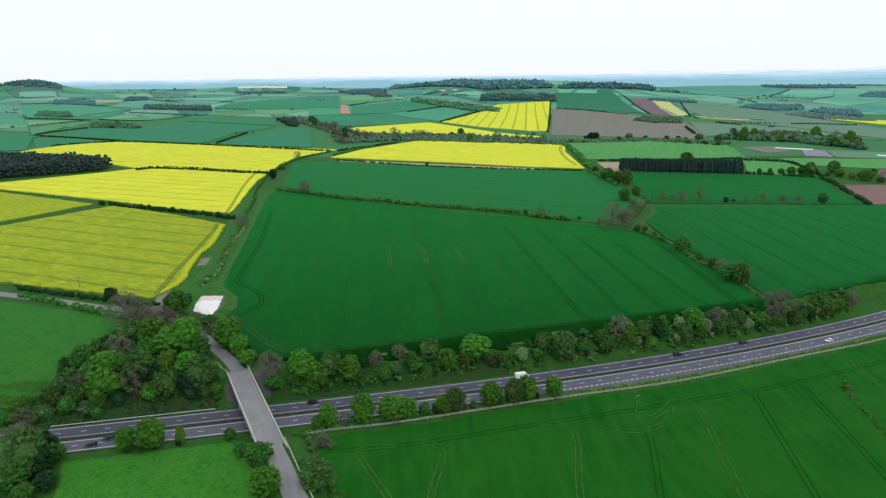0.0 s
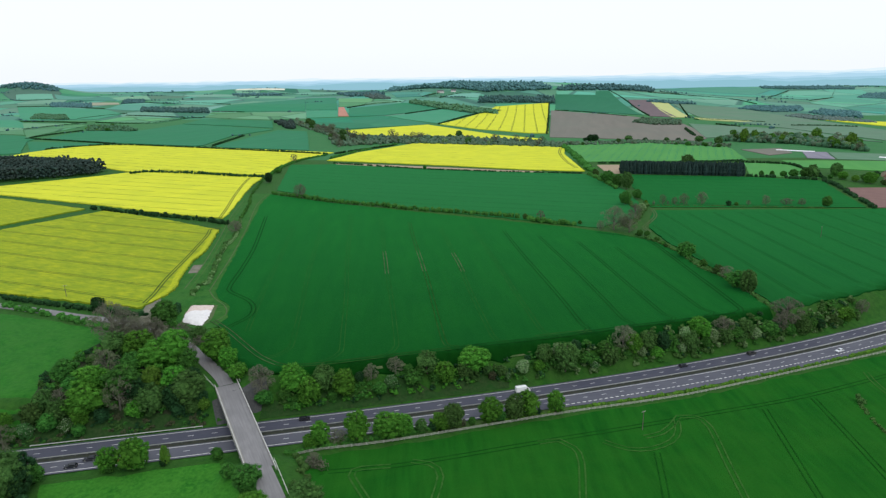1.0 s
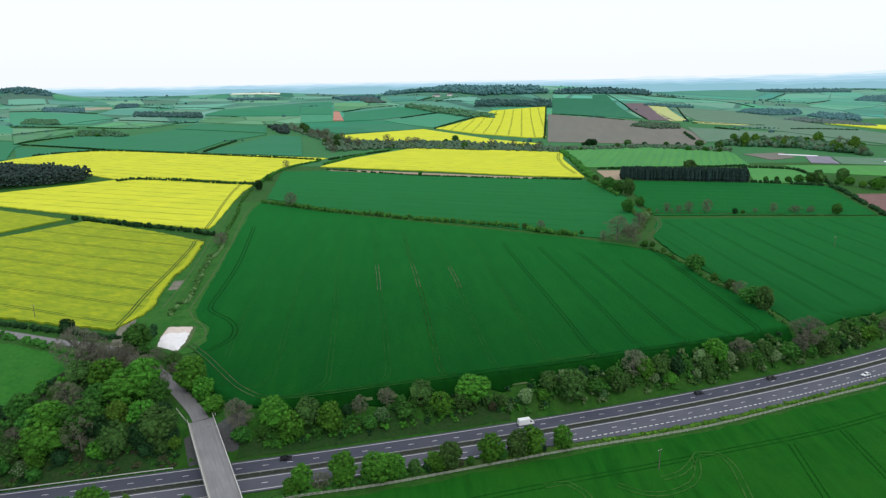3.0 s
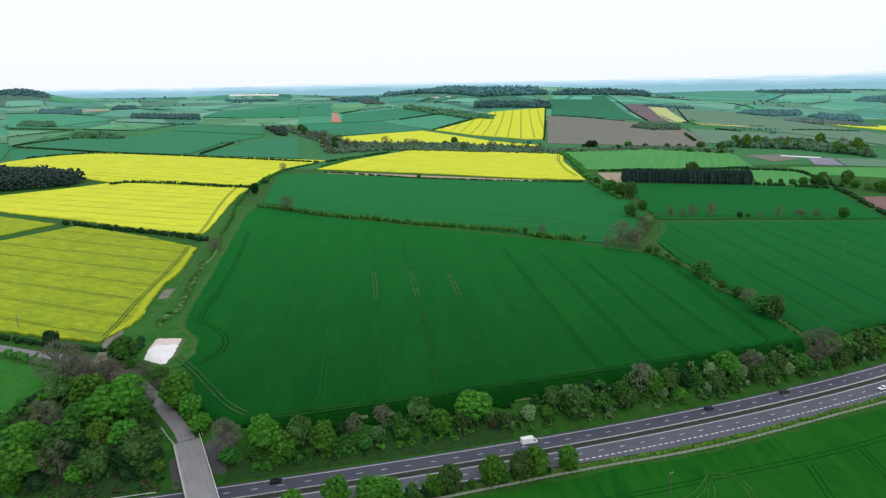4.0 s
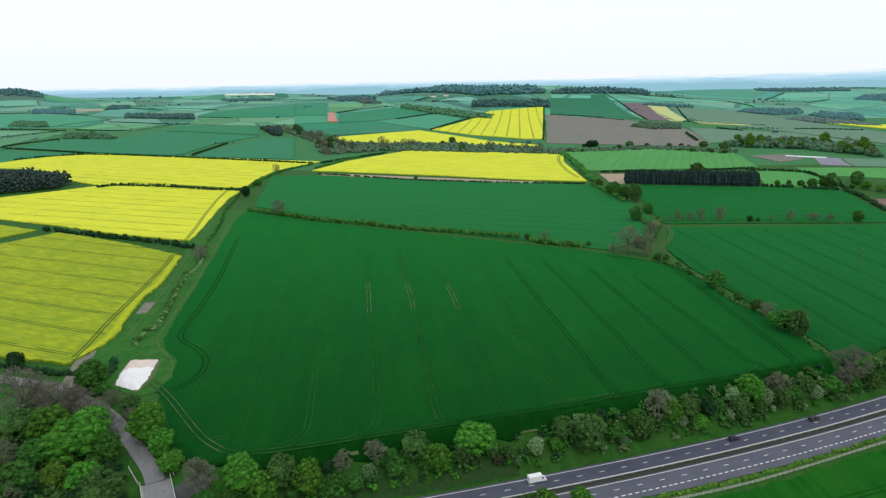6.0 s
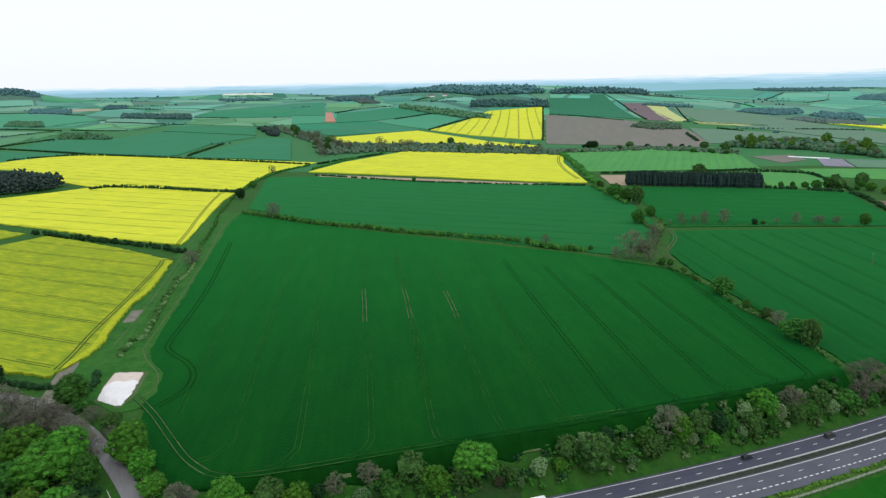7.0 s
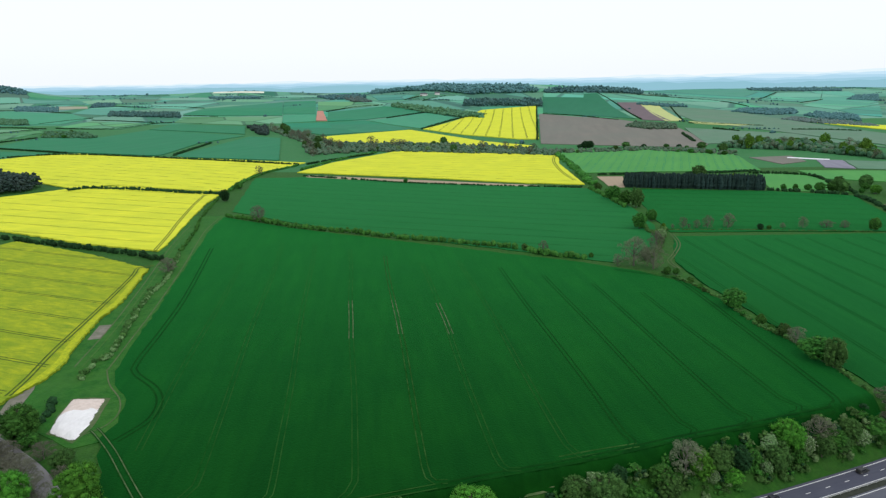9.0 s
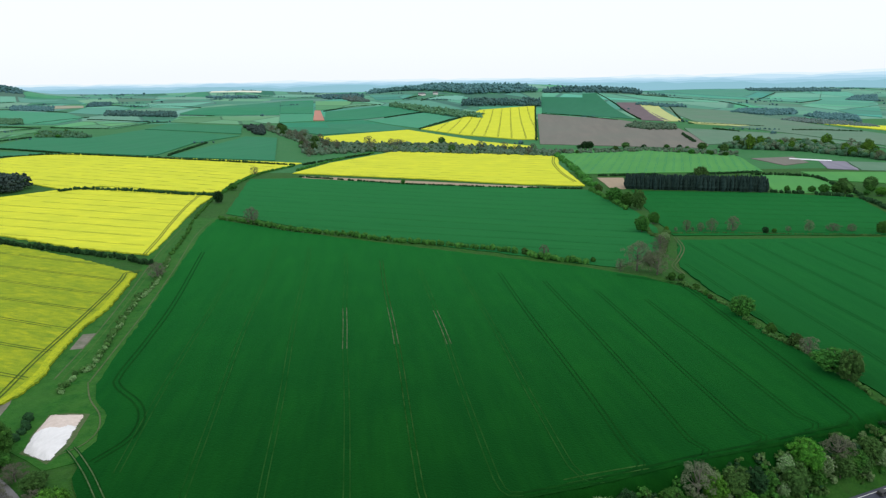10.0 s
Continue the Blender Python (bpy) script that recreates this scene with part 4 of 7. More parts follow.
# open flower along the sheltered edge of the streaked rape
tagged(laid("flowering_edge", [(-172.6, 346), (-171, 360), (-172.2, 377), (-176.8, 393), (-181, 413), (-184.8, 434), (-185.6, 456), (-192, 487), (-199.6, 522)], 3.2, 1.13, RAPE_EDGE, step=3, across=2), "bright yellow flowering edge of the rape", "crop", kind="structure")

# worn earth tracks and bare spots
EDGE = [(-206, 690), (-199.5, 634), (-176.6, 530), (-160.5, 450), (-151.5, 398), (-146.5, 369)]
tagged(laid("edge_path", EDGE, 0.7, 0.30, WORN), "narrow trodden earth path along the wheat", "path", kind="structure")
MARGIN = [(-233, 700), (-219, 620), (-211, 570), (-198, 528), (-184, 462), (-180, 415), (-172, 384), (-171, 345), (-158, 334), (-147, 318), (-128, 306), (-119, 311), (-118, 324), (-123, 341), (-135, 355), (-142, 367), (-149, 401), (-159, 456), (-177, 545), (-196, 640), (-202, 700)]
crop("grass_margin", MARGIN, 0.22, MARGIN_GRASS, "rank grass margin between the rape and wheat", "grass", grid=6, ragged=0.6)
tagged(laid("apron_path", [(-147, 369), (-138.5, 354.5), (-128, 341.5), (-122.8, 330), (-123.3, 321), (-128, 315)], 0.6, 0.34, WORN, step=2), "curving earth path round the lime heap", "path", kind="structure")
for k, off in enumerate((5.5, 9.0)):
    tagged(laid("trodden_line", [(-212 - off, 660), (-200 - off, 590), (-177 - off, 490), (-162 - off, 420), (-154 - off, 372)], 0.7, 0.28, WORN if k else MARGIN_PALE, step=6), "faint trodden line in the grass margin", "path", kind="structure")
# pale dry grass between the road belt and the wheat
tagged(laid("dry_grass_strip", [(-40, 265.6), (-27, 269), (-22, 270.3)], 0.9, 0.30, WORN, step=3), "thin strip of dry trodden grass by the wheat", "grass", kind="structure")
tagged(laid("dry_grass_strip", [(20, 280.8), (30, 283.8), (42, 287.4), (54, 290.8), (64, 293.8)], 0.9, 0.30, WORN, step=3), "thin strip of dry trodden grass by the wheat", "grass", kind="structure")

# ---------- dual carriageway ----------
ROAD_Z = -11.7


def road_line(offset, x0=-330.0, x1=520.0, step=6.0):
    pts = []
    x = x0
    while x <= x1:
        y = road_y(x)
        s = (road_y(x + 0.5) - road_y(x - 0.5))
        k = math.sqrt(1 + s * s)
        pts.append(Vector((x - s / k * offset, y + offset / k)))
        x += step
    return pts


def strip(name, offset, width, lift, mat, label, category, x0=-330.0, x1=520.0):
    vs, fs = ribbon(name, road_line(offset, x0, x1), width, lift, mat, height=ROAD_Z, smooth_line=False)
    return tagged(mesh_object(name, vs, fs, mat), label, category, kind="structure")


def dashes(name, offset, mark, period, width, x0, x1, label):
    vs, fs = [], []
    line = road_line(offset, x0, x1, 0.5)
    run, last = 0.0, line[0]
    for q in line[1:]:
        d = (q - last)
        if run % period + d.length >= period:
            u = d.normalized()
            w = Vector((-u.y, u.x)) * width / 2
            b = len(vs)
            for c in (q - w, q + u * mark - w, q + u * mark + w, q + w):
                vs.append((c.x, c.y, ROAD_Z + 0.012))
            fs.append((b, b + 1, b + 2, b + 3))
        run += d.length
        last = q
    return tagged(mesh_object(name, vs, fs, PAINT), label, "road marking", kind="structure")


strip("road_north", 5.55, 8.9, 0.0, ASPHALT, "dark asphalt carriageway of a dual road", "road")
strip("road_south", -5.55, 8.9, 0.0, ASPHALT_WORN, "dark asphalt carriageway of a dual road", "road")
# widening lane on the south side
lane = [q for q in road_line(-10.9, 10, 520)]
vs, fs = [], []
for i, q in enumerate(lane):
    wide = 2.6 * smooth(q.x, 20, 90)
    a = road_line(-10.0, q.x, q.x + 0.1)[0]
    b = road_line(-10.0 - max(0.05, wide), q.x, q.x + 0.1)[0]
    vs += [(a.x, a.y, ROAD_Z), (b.x, b.y, ROAD_Z)]
fs = [(2 * i + 1, 2 * i + 3, 2 * i + 2, 2 * i) for i in range(len(lane) - 1)]
tagged(mesh_object("road_widening", vs, fs, ASPHALT_WORN), "asphalt widening beside a dashed edge line", "road", kind="structure")
strip("edge_line", 8.9, 0.28, 0.012, PAINT, "solid white edge line", "road marking")
strip("edge_line", 1.9, 0.26, 0.012, PAINT, "solid white edge line by the reserve", "road marking")
strip("edge_line", -1.9, 0.26, 0.012, PAINT, "solid white edge line by the reserve", "road marking")
strip("edge_line", -8.9, 0.26, 0.012, PAINT, "solid white edge line", "road marking", -330, 34)
dashes("edge_dashes", -8.95, 1.5, 2.6, 0.4, 34, 520, "short white dashes along the widening lane")
dashes("lane_dashes", 5.3, 2.1, 9.0, 0.24, -330, 520, "white lane dashes")
dashes("lane_dashes", -5.4, 2.1, 9.0, 0.24, -330, 520, "white lane dashes")
strip("central_reserve", 0.0, 2.3, 0.05, MEDIAN, "dark weedy central reserve", "reserve")

# safety barrier on the reserve
barrier = tagged(new("safety_barrier"), "pale steel safety barrier along the central reserve", "barrier")
for side in (0.85,):
    line = road_line(side, -260, 330, 4.0)
    vs, fs = [], []
    for q in line:
        for dy, z in ((0.0, 0.42), (0.09, 0.50), (0.0, 0.58), (0.09, 0.66), (0.0, 0.74), (-0.06, 0.74), (-0.06, 0.42)):
            vs.append((q.x, q.y + dy, ROAD_Z + z))
    for i in range(len(line) - 1):
        for k in range(7):
            a, b = i * 7 + k, i * 7 + (k + 1) % 7
            fs.append((a, b, b + 7, a + 7))
    mesh_object("rail", vs, fs, GALV, barrier)
post_mesh = None
for q in road_line(0.82, -260, 330, 4.0):
    if post_mesh is None:
        bm = bmesh.new()
        box(bm, 0, 0, 0.33, 0.12, 0.08, 0.70)
        ob = part("post", bm, GALV, barrier)
        post_mesh = ob.data
    else:
        ob = new("post", post_mesh)
        ob.parent = barrier
    ob.location = (q.x, q.y - 0.06, ROAD_Z)

# marker posts and a guard rail on the verges
for x, off in ((98, -13.4), (124, -13.4), (152, -13.4), (182, -13.4), (20, 10.8), (-20, 10.8)):
    q = road_line(off, x, x + 0.1)[0]
    bm = bmesh.new()
    box(bm, 0, 0, 0.5, 0.22, 0.22, 1.0, taper=0.8)
    bmesh.ops.bevel(bm, geom=bm.edges[:], offset=0.03, segments=1, affect='EDGES')
    ob = part("marker_post", bm, RUBBER)
    ob.location = (q.x, q.y, ground(q.x, q.y))
    tagged(ob, "short dark marker post on the verge", "post", "marker posts")
guard = tagged(new("guard_rail"), "galvanised guard rail before the bridge", "barrier")
line = road_line(10.7, -158, -98, 3.0)
vs, fs = [], []
for q in line:
    for dy, z in ((0.0, 0.45), (-0.08, 0.53), (0.0, 0.61), (-0.08, 0.69), (0.0, 0.77), (0.05, 0.77), (0.05, 0.45)):
        vs.append((q.x, q.y + dy, ROAD_Z + z))
for i in range(len(line) - 1):
    for k in range(7):
        a, b = i * 7 + k, i * 7 + (k + 1) % 7
        fs.append((a, b, b + 7, a + 7))
mesh_object("rail", vs, fs, GALV, guard)
for q in line:
    ob = new("post", post_mesh)
    ob.parent = guard
    ob.location = (q.x, q.y + 0.09, ROAD_Z)

# roadside timber fence on the south side
fence = tagged(new("roadside_fence"), "silvery timber post and rail fence along the field", "fence")
pts = curve_points([(-58, 218.0), (-50, 221), (-24, 227.2), (17, 240.0), (47, 249.4), (101, 265.2), (164, 290.2), (227, 316.2), (300, 353)], 2.6)
post_mesh = None
for i, q in enumerate(pts):
    z = ground(q.x, q.y)
    if post_mesh is None:
        bm = bmesh.new()
        box(bm, 0, 0, 0.55, 0.16, 0.16, 1.5, taper=0.9)
        ob = part("post", bm, TIMBER, fence)
        post_mesh = ob.data
    else:
        ob = new("post", post_mesh)
        ob.parent = fence
    ob.location = (q.x, q.y, z)
for high in (0.45, 0.8, 1.15):
    vs, fs = [], []
    for q in pts:
        z = ground(q.x, q.y) + high
        for dx, dz in ((-0.03, -0.07), (0.03, -0.07), (0.03, 0.07), (-0.03, 0.07)):
            vs.append((q.x, q.y + dx - 0.1, z + dz))
    for i in range(len(pts) - 1):
        for k in range(4):
            a, b = i * 4 + k, i * 4 + (k + 1) % 4
            fs.append((a, b, b + 4, a + 4))
    mesh_object("rail", vs, fs, TIMBER, fence)
tagged(laid("fence_verge", [(q.x - 0.5, q.y + 2.6) for q in pts[4::6]], 4.6, 0.05, HEDGE_FOOT), "rank grass beside the roadside fence", "grass", kind="structure")

# ---------- farm bridge and its lane ----------
AX, AY, BX, BY = -66.0, 200.0, -96.5, 254.5     # bridge ends on the lane's centre line
BRIDGE_LEN = math.hypot(BX - AX, BY - AY)
BRIDGE_TURN = math.atan2(BY - AY, BX - AX)
DECK_S, DECK_N = -5.8, -2.6     # deck level at its two ends


def lane_height(x, y):
    """The lane rides the embankment, the deck and then the natural ground."""
    u = (x - AX) * math.cos(BRIDGE_TURN) + (y - AY) * math.sin(BRIDGE_TURN)
    if u <= BRIDGE_LEN:
        return DECK_S + (DECK_N - DECK_S) * max(0.0, u) / BRIDGE_LEN - 0.045 * max(0.0, -u)
    k = smooth(u, BRIDGE_LEN - 3, BRIDGE_LEN + 22)
    return DECK_N + (ground(x, y) + 0.1 - DECK_N) * k


bridge = tagged(new("bridge"), "concrete farm bridge with pale railings over the road", "bridge")
bridge.matrix_world = pose((AX + BX) / 2, (AY + BY) / 2, (DECK_S + DECK_N) / 2, rz=math.degrees(BRIDGE_TURN)) @ pose(0, 0, 0, ry=-math.degrees(math.atan2(DECK_N - DECK_S, BRIDGE_LEN)))
bm = bmesh.new()
box(bm, 0, 0, -0.55, BRIDGE_LEN, 9.6, 1.0)
bmesh.ops.bevel(bm, geom=bm.edges[:], offset=0.06, segments=1, affect='EDGES')
part("deck", bm, CONCRETE, bridge)
bm = bmesh.new()
for s in (-3.2, 0, 3.2):
    box(bm, 0, s, -1.55, BRIDGE_LEN - 4, 0.7, 1.0)
part("beams", bm, CONCRETE, bridge)
for s, name in ((-1, "south"), (1, "north")):
    bm = bmesh.new()
    box(bm, s * (BRIDGE_LEN / 2 - 1.2), 0, -3.6, 2.2, 9.4, 6.0)
    part("abutment", bm, CONCRETE, bridge)
for off in (-11.5, 0.4, 12.2):
    bm = bmesh.new()
    box(bm, off, 0, -4.9 - off * 0.03, 0.9, 7.4, 6.0)
    bmesh.ops.bevel(bm, geom=bm.edges[:], offset=0.1, segments=1, affect='EDGES')
    part("pier", bm, CONCRETE, bridge)
bm = bmesh.new()
box(bm, 0, 0.6, 0.0, BRIDGE_LEN, 6.8, 0.06)
part("road_surface", bm, LANE_TAR, bridge, "worn grey tarmac")
for s in (-1, 1):
    bm = bmesh.new()
    wide = 1.7 if s < 0 else 0.5
    box(bm, 0, s * (4.45 - wide / 2), 0.06, BRIDGE_LEN, wide, 0.16)
    part("footway", bm, LANE_TAR if s < 0 else CONCRETE, bridge)
    rail_bm = bmesh.new()
    length = BRIDGE_LEN + (6 if s < 0 else 2)
    box(rail_bm, 0, s * 4.62, 0.12, length, 0.30, 0.36)
    parapet = part("parapet", rail_bm, CONCRETE, bridge, "pale concrete upstand with steel rails")
    for z in (0.55, 0.85, 1.15):
        bm = bmesh.new()
        box(bm, 0, s * 4.62, z, length, 0.10, 0.10)
        part("rail", bm, RAIL, parapet)
    n = int(length / 2.2)
    first = None
    for i in range(n + 1):
        if first is None:
            bm = bmesh.new()
            box(bm, 0, 0, 0, 0.12, 0.14, 0.95)
            ob = part("post", bm, RAIL, parapet)
            first = ob.data
        else:
            ob = new("post", first)
            ob.parent = parapet
        ob.location = (-length / 2 + 0.1 + i * (length - 0.2) / n, s * 4.62, 0.7)

# paved slopes below the bridge
for s, label in ((1, "dark paved slope under the bridge"),):
    vs, fs = [], []
    for j in range(5):
        for i in range(14):
            u = BRIDGE_LEN / 2 - 15 + j * 2.3
            v = -15.0 + i * 1.7
            x = (AX + BX) / 2 + u * math.cos(BRIDGE_TURN) - v * math.sin(BRIDGE_TURN)
            y = (AY + BY) / 2 + u * math.sin(BRIDGE_TURN) + v * math.cos(BRIDGE_TURN)
            vs.append((x, y, ground(x, y) + 0.15))
    fs = [(j * 14 + i, j * 14 + i + 1, j * 14 + i + 15, j * 14 + i + 14) for j in range(4) for i in range(13)]
    tagged(mesh_object("paved_slope", vs, fs, BRICKWORK), label, "slope", kind="structure")

LANE_SOUTH = [(-30, 136), (-48, 168), (-58, 186), (AX, AY)]
LANE_NORTH = [(BX, BY), (-101.5, 262), (-109, 270.5), (-120, 282), (-133.5, 294.5), (-154, 309), (-172, 318), (-200, 326), (-229, 336), (-269, 348), (-330, 364)]
for pts in (LANE_SOUTH, LANE_NORTH):
    vs, fs = ribbon("lane", pts, 7.2 if pts is LANE_SOUTH else 6.0, 0.2, LANE_TAR, step=3, height=lane_height, across=2, thick=0.6)
    tagged(mesh_object("lane", vs, fs, LANE_TAR), "worn grey farm lane", "road", kind="structure")
    # grassy shoulders carry the lane where it stands above the land
    for side in (-1, 1):
        line = curve_points(pts, 3)
        vs, fs = [], []
        n = len(line)
        for i, q in enumerate(line):
            d = (line[min(i + 1, n - 1)] - line[max(i - 1, 0)]).normalized()
            w = Vector((-d.y, d.x)) * side
            for r, drop in ((3.3 if pts is LANE_SOUTH else 2.7, 0.05), (5.0, 0.1), (9.0, 2.1)):
                p = q + w * r
                z = max(lane_height(q.x, q.y) - drop, ground(p.x, p.y) - 0.3) if drop < 1 else min(lane_height(q.x, q.y) - drop, ground(p.x, p.y) - 0.3)
                vs.append((p.x, p.y, z))
        fs = []
        for i in range(n - 1):
            for k in range(2):
                a = i * 3 + k
                fs.append((a, a + 1, a + 4, a + 3))
        tagged(mesh_object("lane_verge", vs, fs, GRASS), "grassy shoulder of the farm lane", "grass", kind="structure")


def rail_fence(pts, label):
    f = tagged(new("rail_fence"), label, "fence")
    line = curve_points(pts, 2.4)
    shared = None
    for q in line:
        if shared is None:
            bm = bmesh.new()
            box(bm, 0, 0, 0.55, 0.09, 0.09, 1.3)
            ob = part("post", bm, RAIL, f)
            shared = ob.data
        else:
            ob = new("post", shared)
            ob.parent = f
        ob.location = (q.x, q.y, lane_height(q.x, q.y))
    for high in (0.5, 0.8, 1.1):
        vs, fs = [], []
        for q in line:
            z = lane_height(q.x, q.y) + high
            for dx, dz in ((-0.03, -0.04), (0.03, -0.04), (0.03, 0.04), (-0.03, 0.04)):
                vs.append((q.x + dx, q.y, z + dz))
        for i in range(len(line) - 1):
            for k in range(4):
                a, b = i * 4 + k, i * 4 + (k + 1) % 4
                fs.append((a, b, b + 4, a + 4))
        mesh_object("rail", vs, fs, RAIL, f)


rail_fence([(-62.6, 204.6), (-57.2, 194.6), (-51.2, 183.4), (-46.2, 174.6), (-39, 161)], "white rail fence beside the bridge approach")
rail_fence([(-92.0, 258.0), (-100, 267), (-112, 282)], "white rail fence beside the lane")
rail_fence([(-101.5, 253.0), (-109, 262)], "short white rail fence beside the lane")

# ---------- plants ----------
def leaf_cloud(rng, centres, count, size, bm, aspect=1.0, upward=0.25, spread=0.7, loose=(0.74, 1.14)):
    """Leaf clumps over a set of lobes (centre, radius): small quads facing roughly outward."""
    total = sum(r * r for _, r in centres)
    for c, r in centres:
        for _ in range(max(6, int(count * r * r / total))):
            while True:
                d = Vector((rng.uniform(-1, 1), rng.uniform(-1, 1), rng.uniform(-1, 1)))
                if 0.1 < d.length < 1:
                    break
            d.normalize()
            if d.z < -0.55:
                d.z *= -0.5
                d.normalize()
            p = c + d * r * rng.uniform(*loose)
            nrm = (d + Vector((rng.uniform(-1, 1), rng.uniform(-1, 1), rng.uniform(-1, 1) + upward)) * spread).normalized()
            a = nrm.orthogonal().normalized()
            b = nrm.cross(a)
            t = rng.uniform(0, math.tau)
            a, b = a * math.cos(t) + b * math.sin(t), b * math.cos(t) - a * math.sin(t)
            s = size * rng.uniform(0.6, 1.35)
            a, b = a * s, b * s * aspect
            bm.append((p - a * 0.5, p + b * 0.45 - a * 0.1, p + a * 0.55, p - b * 0.45 + a * 0.1))


def quads_mesh(quads):
    vs = [tuple(v) for q in quads for v in q]
    return vs, [(4 * i, 4 * i + 1, 4 * i + 2, 4 * i + 3) for i in range(len(quads))]


ICO = bmesh.new()
bmesh.ops.create_icosphere(ICO, subdivisions=2, radius=1.0)
ICO.verts.index_update()
ICO_V = [v.co.copy() for v in ICO.verts]
ICO_F = [tuple(v.index for v in f.verts) for f in ICO.faces]
ICO.free()
ICO = bmesh.new()
bmesh.ops.create_icosphere(ICO, subdivisions=1, radius=1.0)
ICO.verts.index_update()
ICO_V1 = [v.co.copy() for v in ICO.verts]
ICO_F1 = [tuple(v.index for v in f.verts) for f in ICO.faces]
ICO.free()


def add_core(vs, fs, c, r, rng, rough=0.25, squash=1.0, small=False):
    b = len(vs)
    o = Vector((rng.uniform(0, 99), rng.uniform(0, 99), rng.uniform(0, 99)))
    for v in (ICO_V1 if small else ICO_V):
        k = r * (1 + rough * noise.noise(v * 1.7 + o) * 2)
        vs.append((c.x + v.x * k, c.y + v.y * k, c.z + v.z * k * squash))
    fs.extend(tuple(i + b for i in f) for f in (ICO_F1 if small else ICO_F))


def tree_proto(kind, seed):
    """A tree 8 m tall with a crown 3.6 m in radius."""
    rng = random.Random(seed)
    twiggy = kind in ("bare", "redbare")
    tree = new({"hawthorn": "hawthorn", "conifer": "conifer"}.get(kind, "tree"))
    bm = bmesh.new()
    lean = Vector((rng.uniform(-0.3, 0.3), rng.uniform(-0.3, 0.3), 0))
    tube(bm, (0, 0, -0.8), lean * 0.5 + Vector((0, 0, 2.6)), 0.26, 0.18)
    tube(bm, lean * 0.5 + Vector((0, 0, 2.6)), lean + Vector((0, 0, 6.6)), 0.18, 0.05)
    for i in range(9 if not twiggy else 26):
        a = rng.uniform(0, math.tau)
        z = rng.uniform(1.2, 5.4)
        r = rng.uniform(1.6, 3.0) * (1 - (z - 1.2) / 9)
        end = Vector((math.cos(a) * r, math.sin(a) * r, z + rng.uniform(0.9, 2.2)))
        tube(bm, lean * (z / 6) + Vector((0, 0, z)), end, 0.09, 0.025, 5)
        if twiggy:
            for _ in range(3):
                tip = end + Vector((rng.uniform(-.9, .9), rng.uniform(-.9, .9), rng.uniform(0.2, 1.1)))
                tube(bm, end * 0.75 + (lean * (z / 6) + Vector((0, 0, z))) * 0.25, tip, 0.035, 0.012, 4)
    part("trunk", bm, BARK if not twiggy else TWIG, tree)
    lobes = []
    if kind == "conifer":
        for i in range(12):
            z = 0.9 + i * 0.6
            lobes.append((Vector((rng.uniform(-.25, .25), rng.uniform(-.25, .25), z)), 2.5 * (1 - i / 12.5) + 0.25))
    else:
        # many small tufts over an uneven dome, gathered into a few boughs
        o = Vector((seed * 0.37, seed * 0.11, 3.0))
        low = rng.uniform(0.4, 0.9)
        tufts = 40 if twiggy else 120
        for i in range(tufts):
            h = (i + rng.random()) / tufts
            a = i * 2.39996 + rng.uniform(-0.35, 0.35)
            up = -0.9 + 1.9 * h
            flat = math.sqrt(max(0.0, 1 - up * up)) if up > -0.2 else 0.98 + 0.62 * (up + 0.2)
            d = Vector((math.cos(a) * flat, math.sin(a) * flat, up))
            swell = 1 + 0.42 * noise.noise(d * 1.5 + o) + 0.16 * noise.noise(d * 3.7 + o)
            c = Vector((d.x * 2.85 * swell, d.y * 2.85 * swell, low + 2.75 + d.z * 2.9 * (0.55 + 0.45 * swell)))
            lobes.append((c * rng.uniform(0.93, 1.03), rng.uniform(0.34, 0.74)))
    if kind != "conifer":
        # bring the crown to its nominal size
        wide = sum(sorted((math.hypot(c.x, c.y) + r for c, r in lobes), reverse=True)[:12]) / 12 + 0.1
        high = max(c.z + r for c, r in lobes) + 0.1
        k, kz = 3.5 / wide, 7.7 / high
        lobes = [(Vector((c.x * k, c.y * k, c.z * kz)), r * (2 * k + kz) / 3) for c, r in lobes]
    quads = []
    if twiggy:
        leaf_cloud(rng, lobes, 2600, 0.55, quads, aspect=0.09, upward=0.6, spread=1.8)
        leaf_cloud(rng, lobes, 1200, 0.20, quads, aspect=0.8, spread=1.4)
        vs, fs = quads_mesh(quads)
        mesh_object("crown", vs, fs, LEAVES[kind], tree)
    else:
        leaf_cloud(rng, lobes, 7600, 0.16, quads, spread=0.85, upward=0.35, loose=(0.6, 1.35))
        vs, fs = quads_mesh(quads)
        for c, r in lobes:
            add_core(vs, fs, c, r * 0.74, rng, 0.3, small=True)
        if kind != "conifer":
            for _ in range(7):
                c = Vector((rng.uniform(-1, 1), rng.uniform(-1, 1), rng.uniform(2.6, 4.6)))
                add_core(vs, fs, c, rng.uniform(1.3, 1.9), rng, 0.3, small=True)
        mesh_object("crown", vs, fs, LEAVES[kind], tree)
        if kind in ("hawthorn", "pale"):
            quads = []
            leaf_cloud(rng, [(c, r * 1.04) for c, r in lobes if c.z > 3.2 or rng.random() < 0.35], 700 if kind == "hawthorn" else 260, 0.19, quads)
            vs, fs = quads_mesh(quads)
            mesh_object("blossom", vs, fs, BLOSSOM, tree)["label"] = "white blossom"
    return tree


